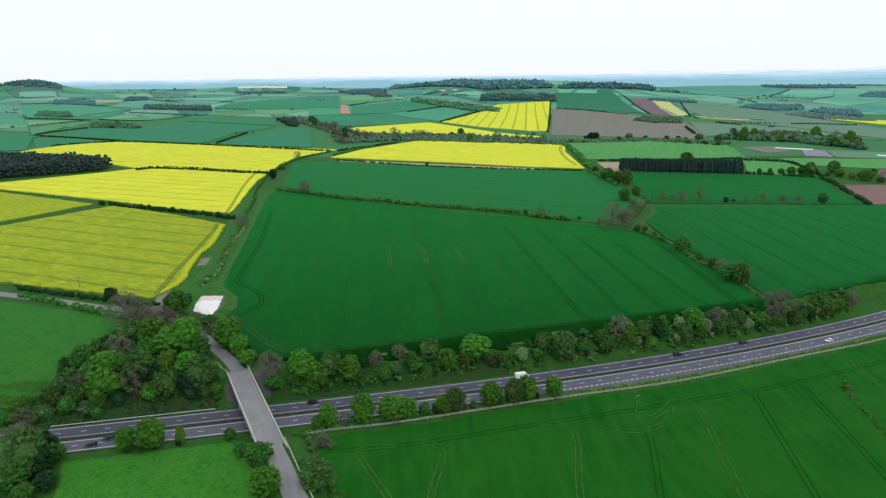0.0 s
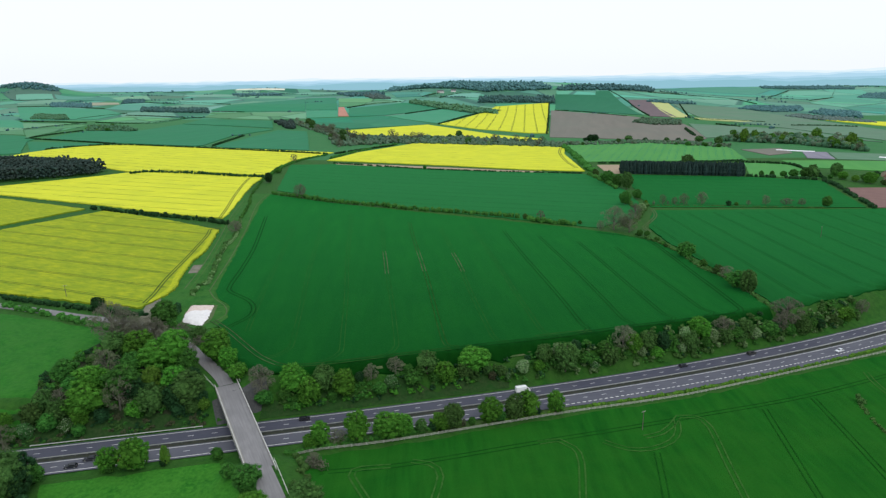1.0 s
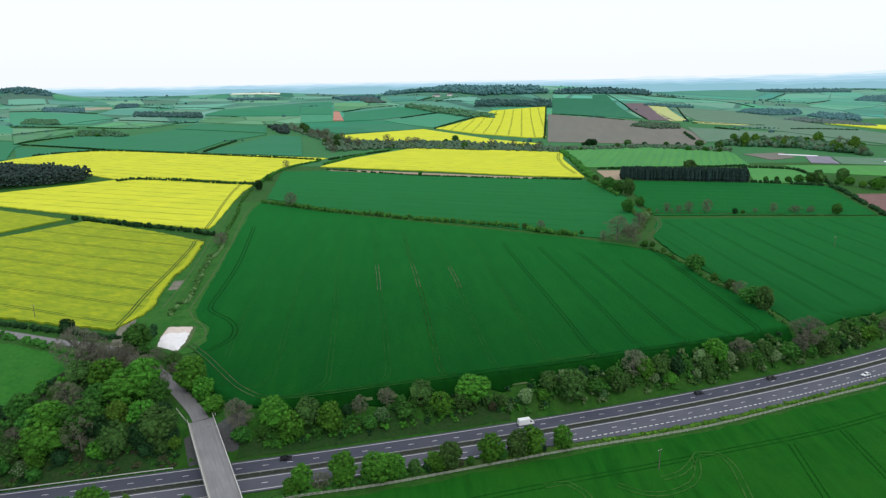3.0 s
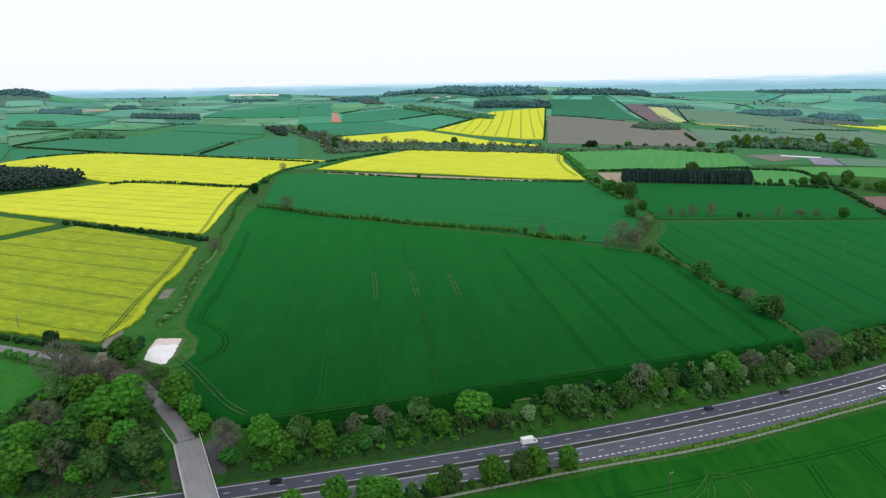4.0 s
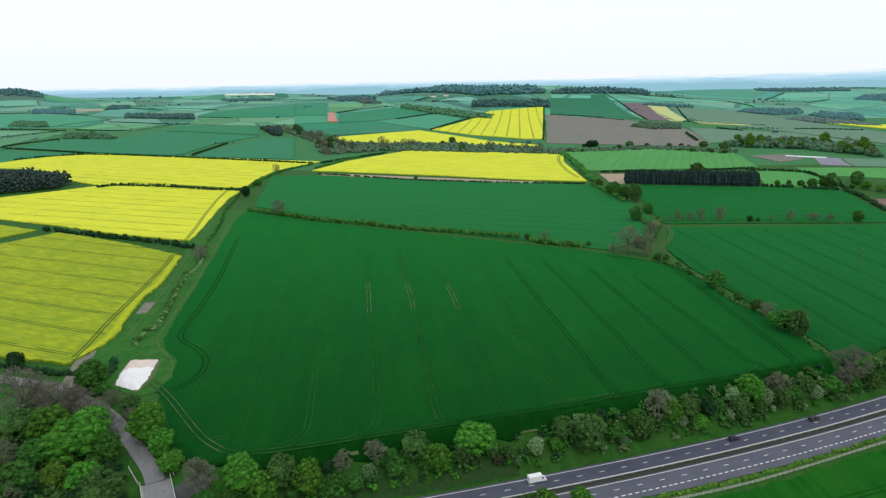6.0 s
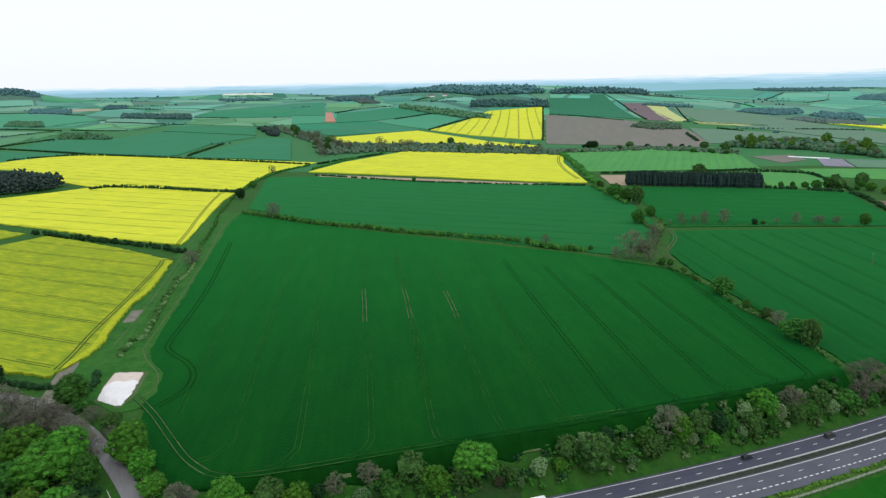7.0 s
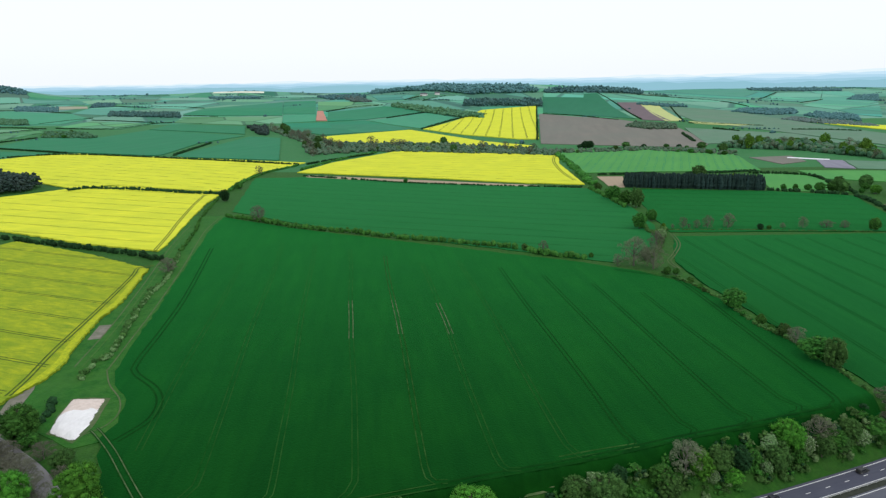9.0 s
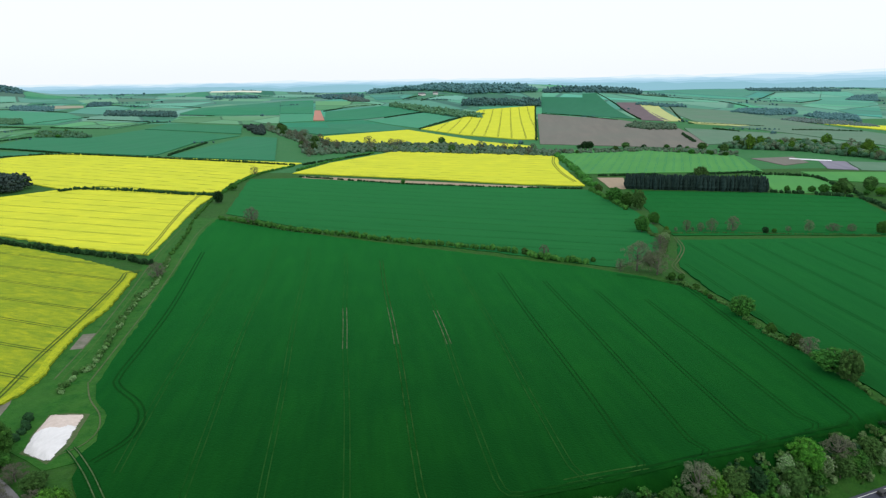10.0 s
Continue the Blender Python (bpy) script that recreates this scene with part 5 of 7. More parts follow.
TREE_WORDS = {
    "bright": "round broadleaf tree in fresh bright green leaf", "lime": "tall broadleaf tree in yellow green new leaf",
    "mid": "leafy green broadleaf tree", "olive": "broadleaf tree in thin olive green leaf", "dark": "dense dark green tree",
    "conifer": "narrow dark conifer", "pale": "shrubby tree with pale opening leaves and blossom", "copper": "copper leaved bushy tree",
    "bare": "grey brown tree in bud with bare twigs", "redbare": "reddish brown tree in bud with bare twigs", "hawthorn": "hawthorn bush covered in white blossom",
}
PROTO = {}
used = set()
rng = random.Random(11)


def plant(kind, x, y, tall, radius, where=""):
    shape = rng.randrange(3)
    key = (kind, shape)
    if key not in PROTO:
        PROTO[key] = tree_proto(kind, 100 * shape + len(kind) * 7 + ord(kind[0]))
    proto = PROTO[key]
    sxy, sz = radius / 3.5, tall / 7.7
    m = pose(x, y, ground(x, y) - 0.1, rz=rng.uniform(0, 360)) @ Matrix.Diagonal((sxy, sxy * rng.uniform(0.9, 1.1), sz, 1))
    if key in used:
        ob = copy_thing(proto, m)
    else:
        used.add(key)
        ob = proto
        ob.matrix_basis = m
    small = tall < 4.5 and kind != "hawthorn"
    if small:
        ob.name = "bush"
    words = TREE_WORDS[kind].replace(" tree", " bush") if small else TREE_WORDS[kind]
    tagged(ob, words + " " + where, "bush" if small else "tree", ("bushes " if small else "trees ") + where)
    return ob


TREES = []
TREES.append(("hawthorn", [(-164.3, 225.6, 6.9, 3.4), (-150.1, 229.4, 7.3, 3.6), (-28.1, 262.3, 6.8, 3.3), (23.5, 274.4, 4.3, 2.1), (64.9, 286.7, 5.3, 2.6)]))
TREES.append(("bright", [(-174.4, 225.9, 8, 5.4), (-127.1, 237.1, 8, 4.3), (-146.9, 242.2, 11.2, 5), (-145.3, 235.2, 12.8, 5.7), (-146.4, 232.1, 10.2, 4.5), (-143, 274.1, 13, 5.9), (-128.3, 262.7, 13, 6.7), (-123.2, 267.4, 13, 6.2), (-115.1, 246.9, 10.3, 4.6), (-108, 276.7, 12.1, 6.1), (-100.5, 269.4, 7.6, 3.8), (-93.7, 260.7, 6.9, 3.4), (-123.2, 207.2, 9.4, 3.2), (-114.6, 208.4, 12.2, 3.9), (-112.2, 208.9, 9.2, 2.9), (-61.8, 176.4, 9.9, 4.8), (-68.1, 254.1, 10.2, 5), (-61.1, 251.9, 9.7, 4.7), (-59.7, 254.9, 7.2, 3.5), (-47.2, 256.8, 9.6, 4.7)]))
TREES.append(("bright", [(-4.4, 268.9, 9.4, 4.6), (8, 274.9, 10.5, 5.1), (11.9, 277.4, 7, 3.4), (38.1, 280.7, 5.2, 2.5), (85, 297.2, 7.7, 3.8), (96.7, 298.5, 5.6, 2.7), (121.7, 311.3, 8.8, 4.4), (214.5, 345.8, 8.3, 4.1), (-50.9, 224.1, 8, 3.5), (-54.5, 223.2, 5.5, 2.4), (-37.7, 227.7, 10, 4.3), (-26.1, 230.9, 10, 4.4), (-19.7, 232.3, 8.5, 3.7), (-5.8, 236.4, 7.1, 3.1), (14, 242, 10.9, 4.7), (29.3, 246.5, 9.2, 4), (41.4, 250.1, 7.5, 3.3)]))
TREES.append(("mid", [(-177.9, 222.3, 8, 4.7), (-169, 223.6, 7.4, 3.7), (-145.8, 228.7, 5.7, 2.8), (-161, 249.2, 12.3, 5.5), (-157.3, 228.6, 8.8, 3.9), (-116.4, 264.2, 12, 5.3), (-134.2, 242.8, 12.8, 5.7), (-137.9, 258.1, 10.9, 4.9), (-152, 240.5, 8.9, 4), (-139.6, 238, 10.5, 4.7), (-148.1, 312.9, 15, 7.6), (-143.2, 308.6, 9, 4.6), (-86.8, 214.9, 6.9, 3), (-76.3, 198, 6.5, 3.2), (-68, 191.4, 8, 3.9), (-150.2, 183.9, 10, 4.9), (-145.3, 200.4, 8.1, 3.5), (-156.9, 191.6, 9.8, 4.8), (-142.1, 177, 10.1, 4.9), (-38.4, 176.5, 6.7, 3.2), (-122.2, 206.6, 4.2, 1.7)]))
TREES.append(("mid", [(-79, 248.8, 6.4, 3.1), (-71.4, 251.3, 6.1, 3), (-56.8, 257.2, 6.4, 3.1), (-51.9, 254.7, 6.7, 3.3), (-32.3, 259.8, 5.8, 2.8), (-20.8, 268.1, 6.1, 3), (-18.5, 265.1, 7.3, 3.6), (-15.7, 268.6, 5.4, 2.6), (-8.6, 268, 4.9, 2.4), (46.1, 283.5, 6.8, 3.3), (61.3, 287.9, 6.4, 3.1), (71, 292.4, 9.2, 4.5), (82, 294.8, 6, 3), (106.4, 304.5, 6.4, 3.2), (124.5, 308.8, 6.6, 3.3), (141.7, 316.9, 6.9, 3.4), (162.5, 323.7, 8.3, 4.2), (175.4, 328.2, 8.5, 4.3), (190.6, 335.4, 8.2, 4.1), (-41.5, 226.5, 5, 2.2)]))
TREES.append(("mid", [(-22.7, 231.8, 5.5, 2.6), (6.6, 239.8, 5.1, 2.2), (18.4, 243.1, 6.2, 2.7)]))
TREES.append(("lime", [(-102.3, 243.4, 6, 3), (-124, 246.2, 13, 5.9), (-104.2, 211.0, 11.0, 2.5)]))
TREES.append(("dark", [(-111.3, 240.3, 7.1, 3.5), (-139.3, 234, 6.7, 3.4), (-107.8, 249.5, 8.6, 3.8), (-128.2, 241.5, 10.9, 4.9), (-114.1, 241.5, 11.4, 5), (-103.9, 244.7, 7.4, 3.3), (-104.8, 210.3, 3.0, 1.3), (-149.1, 199.8, 11.3, 4.9), (-145.6, 191.4, 10.6, 5.2), (-138.8, 184.1, 7.9, 3.9), (-41.4, 261.7, 4.6, 2.3), (56.3, 290.1, 4.8, 2.3), (100.7, 302, 6.8, 3.3), (195.8, 336.6, 5.7, 2.9), (-8.5, 235.7, 5, 2.2)]))
TREES.append(("olive", [(-106.1, 241.8, 6, 3), (-161.1, 233.6, 11.9, 5.3), (-163.4, 229.1, 10.7, 4.8), (-157.2, 263.2, 9.5, 4.2), (-153.6, 275.1, 13, 5.8), (-121.9, 238.8, 9.7, 4.3), (-108.2, 243.9, 9.1, 4), (-119, 243.1, 8.6, 3.8), (-155.2, 231.6, 7.7, 3.4), (-124.3, 295.8, 9, 4.5), (-150.1, 190.9, 11.1, 5.4), (-46.2, 180.2, 7.1, 3.5), (-52.2, 191.2, 5.4, 2.6), (-55.8, 257.1, 6.8, 3.3), (-12.5, 269.9, 6.4, 3.1), (14.1, 274.6, 7, 3.4), (4.3, 271.5, 6, 2.9), (20.9, 275.6, 7.1, 3.4), (40.7, 284.2, 6.5, 3.2), (50.7, 283.3, 8.9, 4.3)]))
TREES.append(("olive", [(73.1, 290.2, 7.6, 3.7), (93.1, 300.3, 7.3, 3.6), (115.4, 305.5, 7.6, 3.8), (135.5, 312.9, 6.8, 3.4), (148.4, 319.6, 7, 3.5), (144.9, 316.1, 5.2, 2.6), (183.7, 333.8, 8.7, 4.3), (204.9, 341.4, 8.1, 4), (209.9, 342.7, 5.2, 2.6), (185.6, 331.4, 6.2, 3.1), (-13.3, 234.4, 7.7, 3.3), (-0.8, 237.6, 6.7, 2.9), (24, 244.8, 6.6, 2.9)]))
TREES.append(("redbare", [(-154.7, 234.7, 9.5, 4.2), (-151.4, 290, 13, 6), (-162.8, 290.7, 13, 6.1), (-145.7, 295.8, 10.1, 4.5), (-160.5, 296.3, 12.4, 5.5), (-133.6, 301, 7.2, 4.2), (-130, 285, 9, 4.8), (-137, 290.5, 9.5, 5.4), (-146, 297, 10, 6), (-157, 303.5, 9, 5.5), (-166, 308, 7, 4.5), (-123.5, 278.5, 8, 4.5), (-121.7, 290.6, 5.6, 2.8), (-136.6, 288.3, 6.6, 3.3), (-50.5, 210.4, 5.4, 2.6), (-81, 251.8, 7.7, 3.8), (174.7, 331.3, 9.8, 4.9), (169.7, 327.9, 7.9, 3.9), (228.7, 354.1, 6.8, 3.4)]))
TREES.append(("bare", [(-147.6, 255.5, 12.8, 5.7), (-133.6, 238.2, 8.7, 3.9), (-170, 220.5, 10, 4.9), (-157.7, 197.4, 12.5, 5.4), (-36.5, 263.2, 4.4, 2.1), (-26.2, 267.1, 5.9, 2.9), (80.4, 297.3, 7.2, 3.5), (135.5, 316.2, 7.9, 4), (-45.7, 225.7, 5, 2.2), (-42.9, 226.4, 5.6, 2.4)]))
TREES.append(("copper", [(16.3, 273.4, 4.5, 2.2), (3.2, 238.9, 5.2, 2.2)]))
TREES.append(("pale", [(30.7, 278.4, 7.1, 3.5), (48, 286.5, 8.4, 4.1), (89.8, 297.1, 5, 2.4), (101.5, 304.3, 4.8, 2.4), (113.8, 308.8, 7.6, 3.8), (111.1, 303.7, 5.4, 2.7), (128.6, 312.1, 6.7, 3.3), (153.1, 319.8, 6.4, 3.2), (159.8, 322.7, 5.3, 2.7)]))
TREES.append(("conifer", [(34.3, 247.9, 3.7, 1.6)]))
TREES.append(("bare", [(166, 389.3, 4.9, 2.8), (118.1, 522.2, 12.0, 5.4), (129, 522.2, 12.5, 6.2), (194.7, 634.5, 6.2, 2.3), (203.4, 634.2, 6.3, 2.3), (208.4, 634, 6.3, 2.3), (214.8, 633.7, 6.3, 2.4), (224, 633.8, 9.1, 3.6), (240.9, 633.4, 10.5, 4.4), (285.8, 631.3, 7, 3.7), (302.1, 630.1, 6.2, 2.5), (-245.4, 970.6, 8, 3.6)]))
TREES.append(("mid", [(157.4, 424.4, 4.9, 2.2), (160.7, 412.6, 6.4, 2.7), (162.6, 405.7, 3.3, 1.9), (151.9, 482.7, 3.9, 2), (153.2, 471.2, 3.8, 1.9), (144.3, 501.6, 7.5, 3.8), (149.9, 500.9, 5, 2.3), (166.9, 634.7, 14.3, 5.3), (187.2, 666.4, 10.9, 4.1), (186.4, 746.4, 15.3, 5.7), (181.7, 775.3, 15.6, 7.1), (272.5, 627.4, 5.6, 2.8), (354.6, 619.1, 12.1, 5.2), (382.4, 815.8, 8.3, 3.3), (395.4, 814.6, 8.3, 3.3), (408.4, 813.4, 7.6, 3.4), (417.3, 805.8, 10.7, 4.5), (430.7, 804.8, 12, 5.1)]))
TREES.append(("mid", [(-238.6, 857, 8.7, 4.3), (-44.3, 899.8, 9.3, 3.8), (105.3, 543.5, 4.2, 2)]))
TREES.append(("olive", [(167.4, 362.1, 8.7, 3.3), (164.5, 396.8, 5.1, 2.6), (153.3, 465.1, 3.9, 2.1), (142.3, 539.3, 11, 4.7), (193, 731.3, 15, 5.6), (60.9, 565, 7.7, 2.9)]))
TREES.append(("dark", [(-195, 335, 9.4, 4.4), (264.3, 625.7, 5.5, 2.8), (-228.5, 777.5, 9, 4)]))
TREES.append(("lime", [(186.6, 632.9, 7.2, 2.7)]))
TREES.append(("mid", [(157.6, 437.3, 11.8, 5.2), (165.2, 370.7, 10.8, 5.9)]))
TREES.append(("bare", [(139.2, 513.4, 10, 4.8)]))
TREES.append(("olive", [(178.1, 828, 14, 6)]))
TREES.append(("pale", [(171.7, 595.5, 8.5, 4.3)]))
TREES.append(("redbare", [(157.1, 562.2, 9.1, 3.7), (322, 630.1, 7.9, 4.7), (336.4, 629, 5.8, 3.4), (-181.5, 517, 11.8, 5), (73.8, 557, 8.2, 3.5), (-165.6, 677.4, 9.2, 4.6)]))
for kind, rows in TREES:
    for x, y, tall, radius in rows:
        d = y - road_y(x)
        where = "on the bank" if -30 < d < 45 and x > -95 else ("in a wood" if x < -85 and y < 330 else "in a hedge")
        plant(kind, x, y, tall, radius, where)

# dense undergrowth of the wood and scrub on the banks, one mass of each tone
def thicket(spots, kind, label, seed):
    r = random.Random(seed)
    quads, vs, fs, lobes = [], [], [], []
    for x, y, tall, rad in spots:
        z = ground(x, y)
        for _ in range(7):
            a, h = r.uniform(0, math.tau), r.uniform(0.15, 0.9)
            k = rad * math.sqrt(r.random()) * (1.1 - 0.6 * h)
            lobes.append((Vector((x + math.cos(a) * k, y + math.sin(a) * k, z + tall * h)), rad * r.uniform(0.28, 0.45)))
    leaf_cloud(r, lobes, 18 * len(lobes), 0.45, quads, spread=0.9)
    vs, fs = quads_mesh(quads)
    for c, rad in lobes:
        add_core(vs, fs, c, rad * 0.85, r, 0.22, small=True)
    tagged(mesh_object("undergrowth", vs, fs, LEAVES[kind]), label, "scrub", kind="stuff")


WOOD = [(-112, 240), (-105, 255), (-124, 275), (-142, 291), (-166, 303), (-171, 286), (-174, 256), (-168, 238), (-140, 236)]
spots = {"mid": [], "dark": [], "olive": [], "bright": [], "pale": []}
for _ in range(330):
    x, y = rng.uniform(-176, -100), rng.uniform(232, 306)
    if inside(x, y, WOOD):
        spots[rng.choice(["mid", "dark", "dark", "olive", "bright"])].append((x, y, rng.uniform(1.2, 3.4), rng.uniform(1.4, 2.6)))
for i in range(460):
    x = rng.uniform(-78, 110) if i < 250 else rng.uniform(105, 225)
    d = rng.uniform(15, 22) if x < 60 else rng.uniform(14.5, 25)
    if noise.noise(Vector((x / 14, d / 9, 2.0))) < -0.22 and d < 23:
        continue
    spots[rng.choice(["mid", "olive", "dark", "mid", "bright"] if x < 45 else ["pale", "olive", "mid", "olive", "dark"])].append((x, road_y(x) + d, rng.uniform(1.2, 3.2) * (1 if x < 60 else 1.3), rng.uniform(1.2, 2.3) * (1 if x < 60 else 1.15)))
crop("woodland_floor", WOOD, 0.35, LITTER, "leaf litter darkened for the shade under the wood", "ground", grid=6, ragged=1.5)
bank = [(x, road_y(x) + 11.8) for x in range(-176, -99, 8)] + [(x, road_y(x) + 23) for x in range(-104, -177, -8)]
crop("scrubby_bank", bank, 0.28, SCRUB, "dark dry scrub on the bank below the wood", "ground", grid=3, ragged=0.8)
# Scrub whose dark colour also paints in shade on the bank below the belt.
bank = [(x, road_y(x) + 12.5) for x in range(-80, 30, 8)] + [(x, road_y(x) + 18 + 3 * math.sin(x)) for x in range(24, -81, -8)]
crop("scrubby_bank", bank, 0.28, SCRUB, "dry scrub, stony patches and painted shade on the road bank", "ground", grid=3, ragged=1.2)
# low dry scrub on the bank between the wood and the road
spots["copper"] = []
for i in range(210):
    x = rng.uniform(-172, -101)
    d = rng.uniform(12.5, 20)
    if noise.noise(Vector((x / 8, d / 5, 7.0))) > -0.15:
        spots[rng.choice(["copper", "olive", "dark", "mid"])].append((x, road_y(x) + d, rng.uniform(0.5, 1.4), rng.uniform(0.8, 1.7)))
for kind in spots:
    thicket(spots[kind], kind, "leafy undergrowth below the trees", len(kind))


def hedge(pts, tall, wide, label, leaf=0.55, per=26, gap=0.06, seed=5, kind="mid", core=True):
    """A farm hedge: a ragged run of leafy clumps along a plan line."""
    r = random.Random(seed)
    line = curve_points(pts, wide * 0.8)
    quads, vs, fs = [], [], []
    cores = []
    skip = 0
    for i, q in enumerate(line):
        if skip > 0:
            skip -= 1
            continue
        if r.random() < gap:
            skip = r.randint(0, 2)
        x, y = q.x + r.uniform(-.25, .25) * wide, q.y + r.uniform(-.25, .25) * wide
        rad = wide * 0.5 * r.uniform(0.75, 1.3)
        h = tall * r.uniform(0.7, 1.3)
        z = ground(x, y)
        lobes = [(Vector((x, y, z + h * 0.45)), rad), (Vector((x + r.uniform(-.4, .4) * wide, y, z + h - rad * 0.5)), rad * 0.8)]
        leaf_cloud(r, lobes, per, leaf, quads)
        cores += lobes
    vs, fs = quads_mesh(quads)
    if core:
        for c, rad in cores:
            add_core(vs, fs, c, rad * 0.9, r, 0.25, small=True)
    ob = mesh_object("hedge", vs, fs, LEAVES[kind])
    return tagged(ob, label, "hedge")


hedge([(-201, 695), (-167, 678), (-133, 653), (-102, 639), (-82, 631), (-34, 608), (10, 590), (56, 569), (72, 554), (99, 540)], 3.8, 4.6, "green hedge between two wheat fields", seed=1, per=60, kind='mid', gap=0.02)
hedge([(-356, 614), (-344, 611), (-286, 587), (-234, 567), (-199, 547)], 3.6, 4.2, "dark green hedge between rape fields", seed=2, per=50, gap=0.0, kind='dark')
hedge([(-430, 844), (-411, 858), (-338, 841), (-286, 822), (-246, 815)], 3.8, 4.8, "dark green hedge between rape fields", seed=3, per=34, leaf=0.8, gap=0.0, kind='dark')
hedge([(-193, 564), (-178, 508), (-174, 471), (-162, 420), (-154, 387), (-156, 376), (-153, 356)], 2.2, 2.8, "sparse shrubs along the grass margin", seed=4, per=44, gap=0.45, kind='olive')
hedge([(-191, 558), (-176, 502), (-172, 466), (-161, 417), (-153, 384), (-155, 375), (-152, 355)], 1.6, 2.4, "pale budding shrubs along the grass margin", seed=24, per=44, gap=0.5, kind='pale')
hedge([(-242, 801), (-224, 698), (-207, 632), (-195, 573)], 1.8, 2.4, "sparse shrubs along the grass margin", seed=5, per=22, gap=0.4, leaf=0.7)
hedge([(-750, 1165), (-738, 1203), (-660, 1249), (-498, 1196), (-407, 1156), (-216, 1075)], 3, 5, "long dark hedge above the rape", seed=6, per=16, leaf=1.3, gap=0.0, kind='dark')
hedge([(-215, 1068), (-239, 1002), (-247, 948), (-248, 884), (-240, 808)], 2.4, 4, "hedge at the end of a rape field", seed=7, per=18, leaf=1.2, gap=0.1)
hedge([(143, 505), (152, 479), (158, 446), (158, 415), (163, 398), (166, 381), (168, 357), (169, 342)], 1.8, 2.6, "low rough hedge between wheat fields", seed=8, per=30, gap=0.3, kind='olive')
hedge([(181, 628), (240, 626), (305, 619), (352, 615)], 0.9, 1.7, "low straggling hedge between wheat fields", seed=9, per=18, gap=0.25, leaf=0.5, kind='olive')
hedge([(173, 845), (180, 783), (182, 730)], 3.5, 6, "overgrown hedge beside the wheat", seed=10, per=30, leaf=0.9)
hedge([(173, 647), (172, 616), (187, 632), (160, 564), (143, 535)], 2.2, 4, "overgrown hedge at a field corner", seed=30, per=30, leaf=0.8, kind='olive')
hedge([(-183, 959), (-113, 930), (-54, 903), (16, 885), (82, 870), (166, 857)], 1.8, 3, "thin dark hedge below the rape", seed=11, per=14, leaf=0.9, gap=0.15, kind='dark')
hedge([(-200, 1019), (-184, 1081), (-146, 1181), (-115, 1236)], 2.5, 5, "hedge beside the domed rape field", seed=12, per=18, leaf=1.2)
hedge([(194, 1176), (193, 1098), (189, 996), (183, 876)], 4, 9, "thick overgrown hedge beside the rape", seed=13, per=50, leaf=1.2)
hedge([(-252, 342), (-236, 336), (-201, 320), (-174, 307), (-166, 301)], 2.8, 3.4, "green hedge along the farm track", seed=14, per=34, gap=0.03)
hedge([(-262, 356), (-246, 351), (-207, 338), (-178, 329), (-165, 327)], 2.4, 3.2, "dark green hedge below the rape", seed=15, per=34, gap=0.0, kind='dark')
hedge([(367, 817), (412, 795), (436, 763), (416, 683), (394, 610)], 3, 5, "hedge beside the wheat field", seed=16, per=26, leaf=1.0, kind='dark', gap=0.15)
hedge([(408, 950), (467, 920), (461, 862), (447, 788)], 3, 5, "hedge round the orchard", seed=17, per=24, leaf=1.1, kind='dark', gap=0.1)
hedge([(339, 2253), (446, 2159), (521, 2017)], 2.1, 3.4, "long dark field hedge in the distance", seed=49, leaf=2.4, per=12, gap=0.05, kind='dark')
hedge([(885, 2652), (798, 2325), (692, 1951)], 2.1, 3.4, "long dark field hedge in the distance", seed=50, leaf=2.4, per=12, gap=0.05, kind='dark')
hedge([(350, 2490), (283, 2018), (200, 1444)], 2.1, 3.4, "long dark field hedge in the distance", seed=53, leaf=2.4, per=12, gap=0.05, kind='dark')
hedge([(681, 2956), (671, 2613), (597, 2039)], 2.1, 3.4, "long dark field hedge in the distance", seed=54, leaf=2.4, per=12, gap=0.05, kind='dark')
hedge([(211, 959), (244, 957), (287, 961)], 2.1, 3.4, "long dark field hedge in the distance", seed=63, leaf=2.4, per=12, gap=0.05, kind='dark')
hedge([(424, 969), (378, 960), (327, 957)], 2.1, 3.4, "long dark field hedge in the distance", seed=64, leaf=2.4, per=12, gap=0.05, kind='dark')
hedge([(-203, 1084), (-172, 1139), (-119, 1217)], 2.1, 3.4, "long dark field hedge in the distance", seed=65, leaf=2.4, per=12, gap=0.05, kind='dark')
hedge([(20, 243), (60, 256), (101, 268), (140, 283.5), (190, 304), (240, 326)], 0.45, 2.0, "yellow green scrub along the fence", seed=80, per=30, kind="lime", gap=0.25)
hedge([(-57, 214), (-50, 200), (-44, 188), (-38, 176), (-30, 160)], 2.0, 3.0, "scrubby bushes on the approach bank", seed=81, per=40, kind="olive", gap=0.1)
hedge([(-62, 218), (-48, 222.5), (-24, 230.5), (0, 239)], 1.3, 2.4, "rough growth under the roadside trees", seed=82, per=34, kind="mid", gap=0.1)
hedge([(171, 259), (168, 245), (166, 230), (163, 205)], 0.9, 1.6, "straggling scrub line in the barley", seed=83, per=24, kind="olive", gap=0.3)
hedge([(170.5, 261), (172.5, 258.5)], 3.0, 3.6, "rounded bush in the barley field", seed=84, per=120, kind="olive", gap=0.0)
hedge([(-52, 214), (-48, 209)], 2.2, 4.0, "pinkish brown budding bush by the field", seed=85, per=120, kind="redbare", gap=0.0, core=False)
hedge([(-150, 318), (-149, 328), (-152, 338)], 2.6, 3.4, "dark scrub beside the lime heap", seed=86, per=60, kind="dark", gap=0.0)

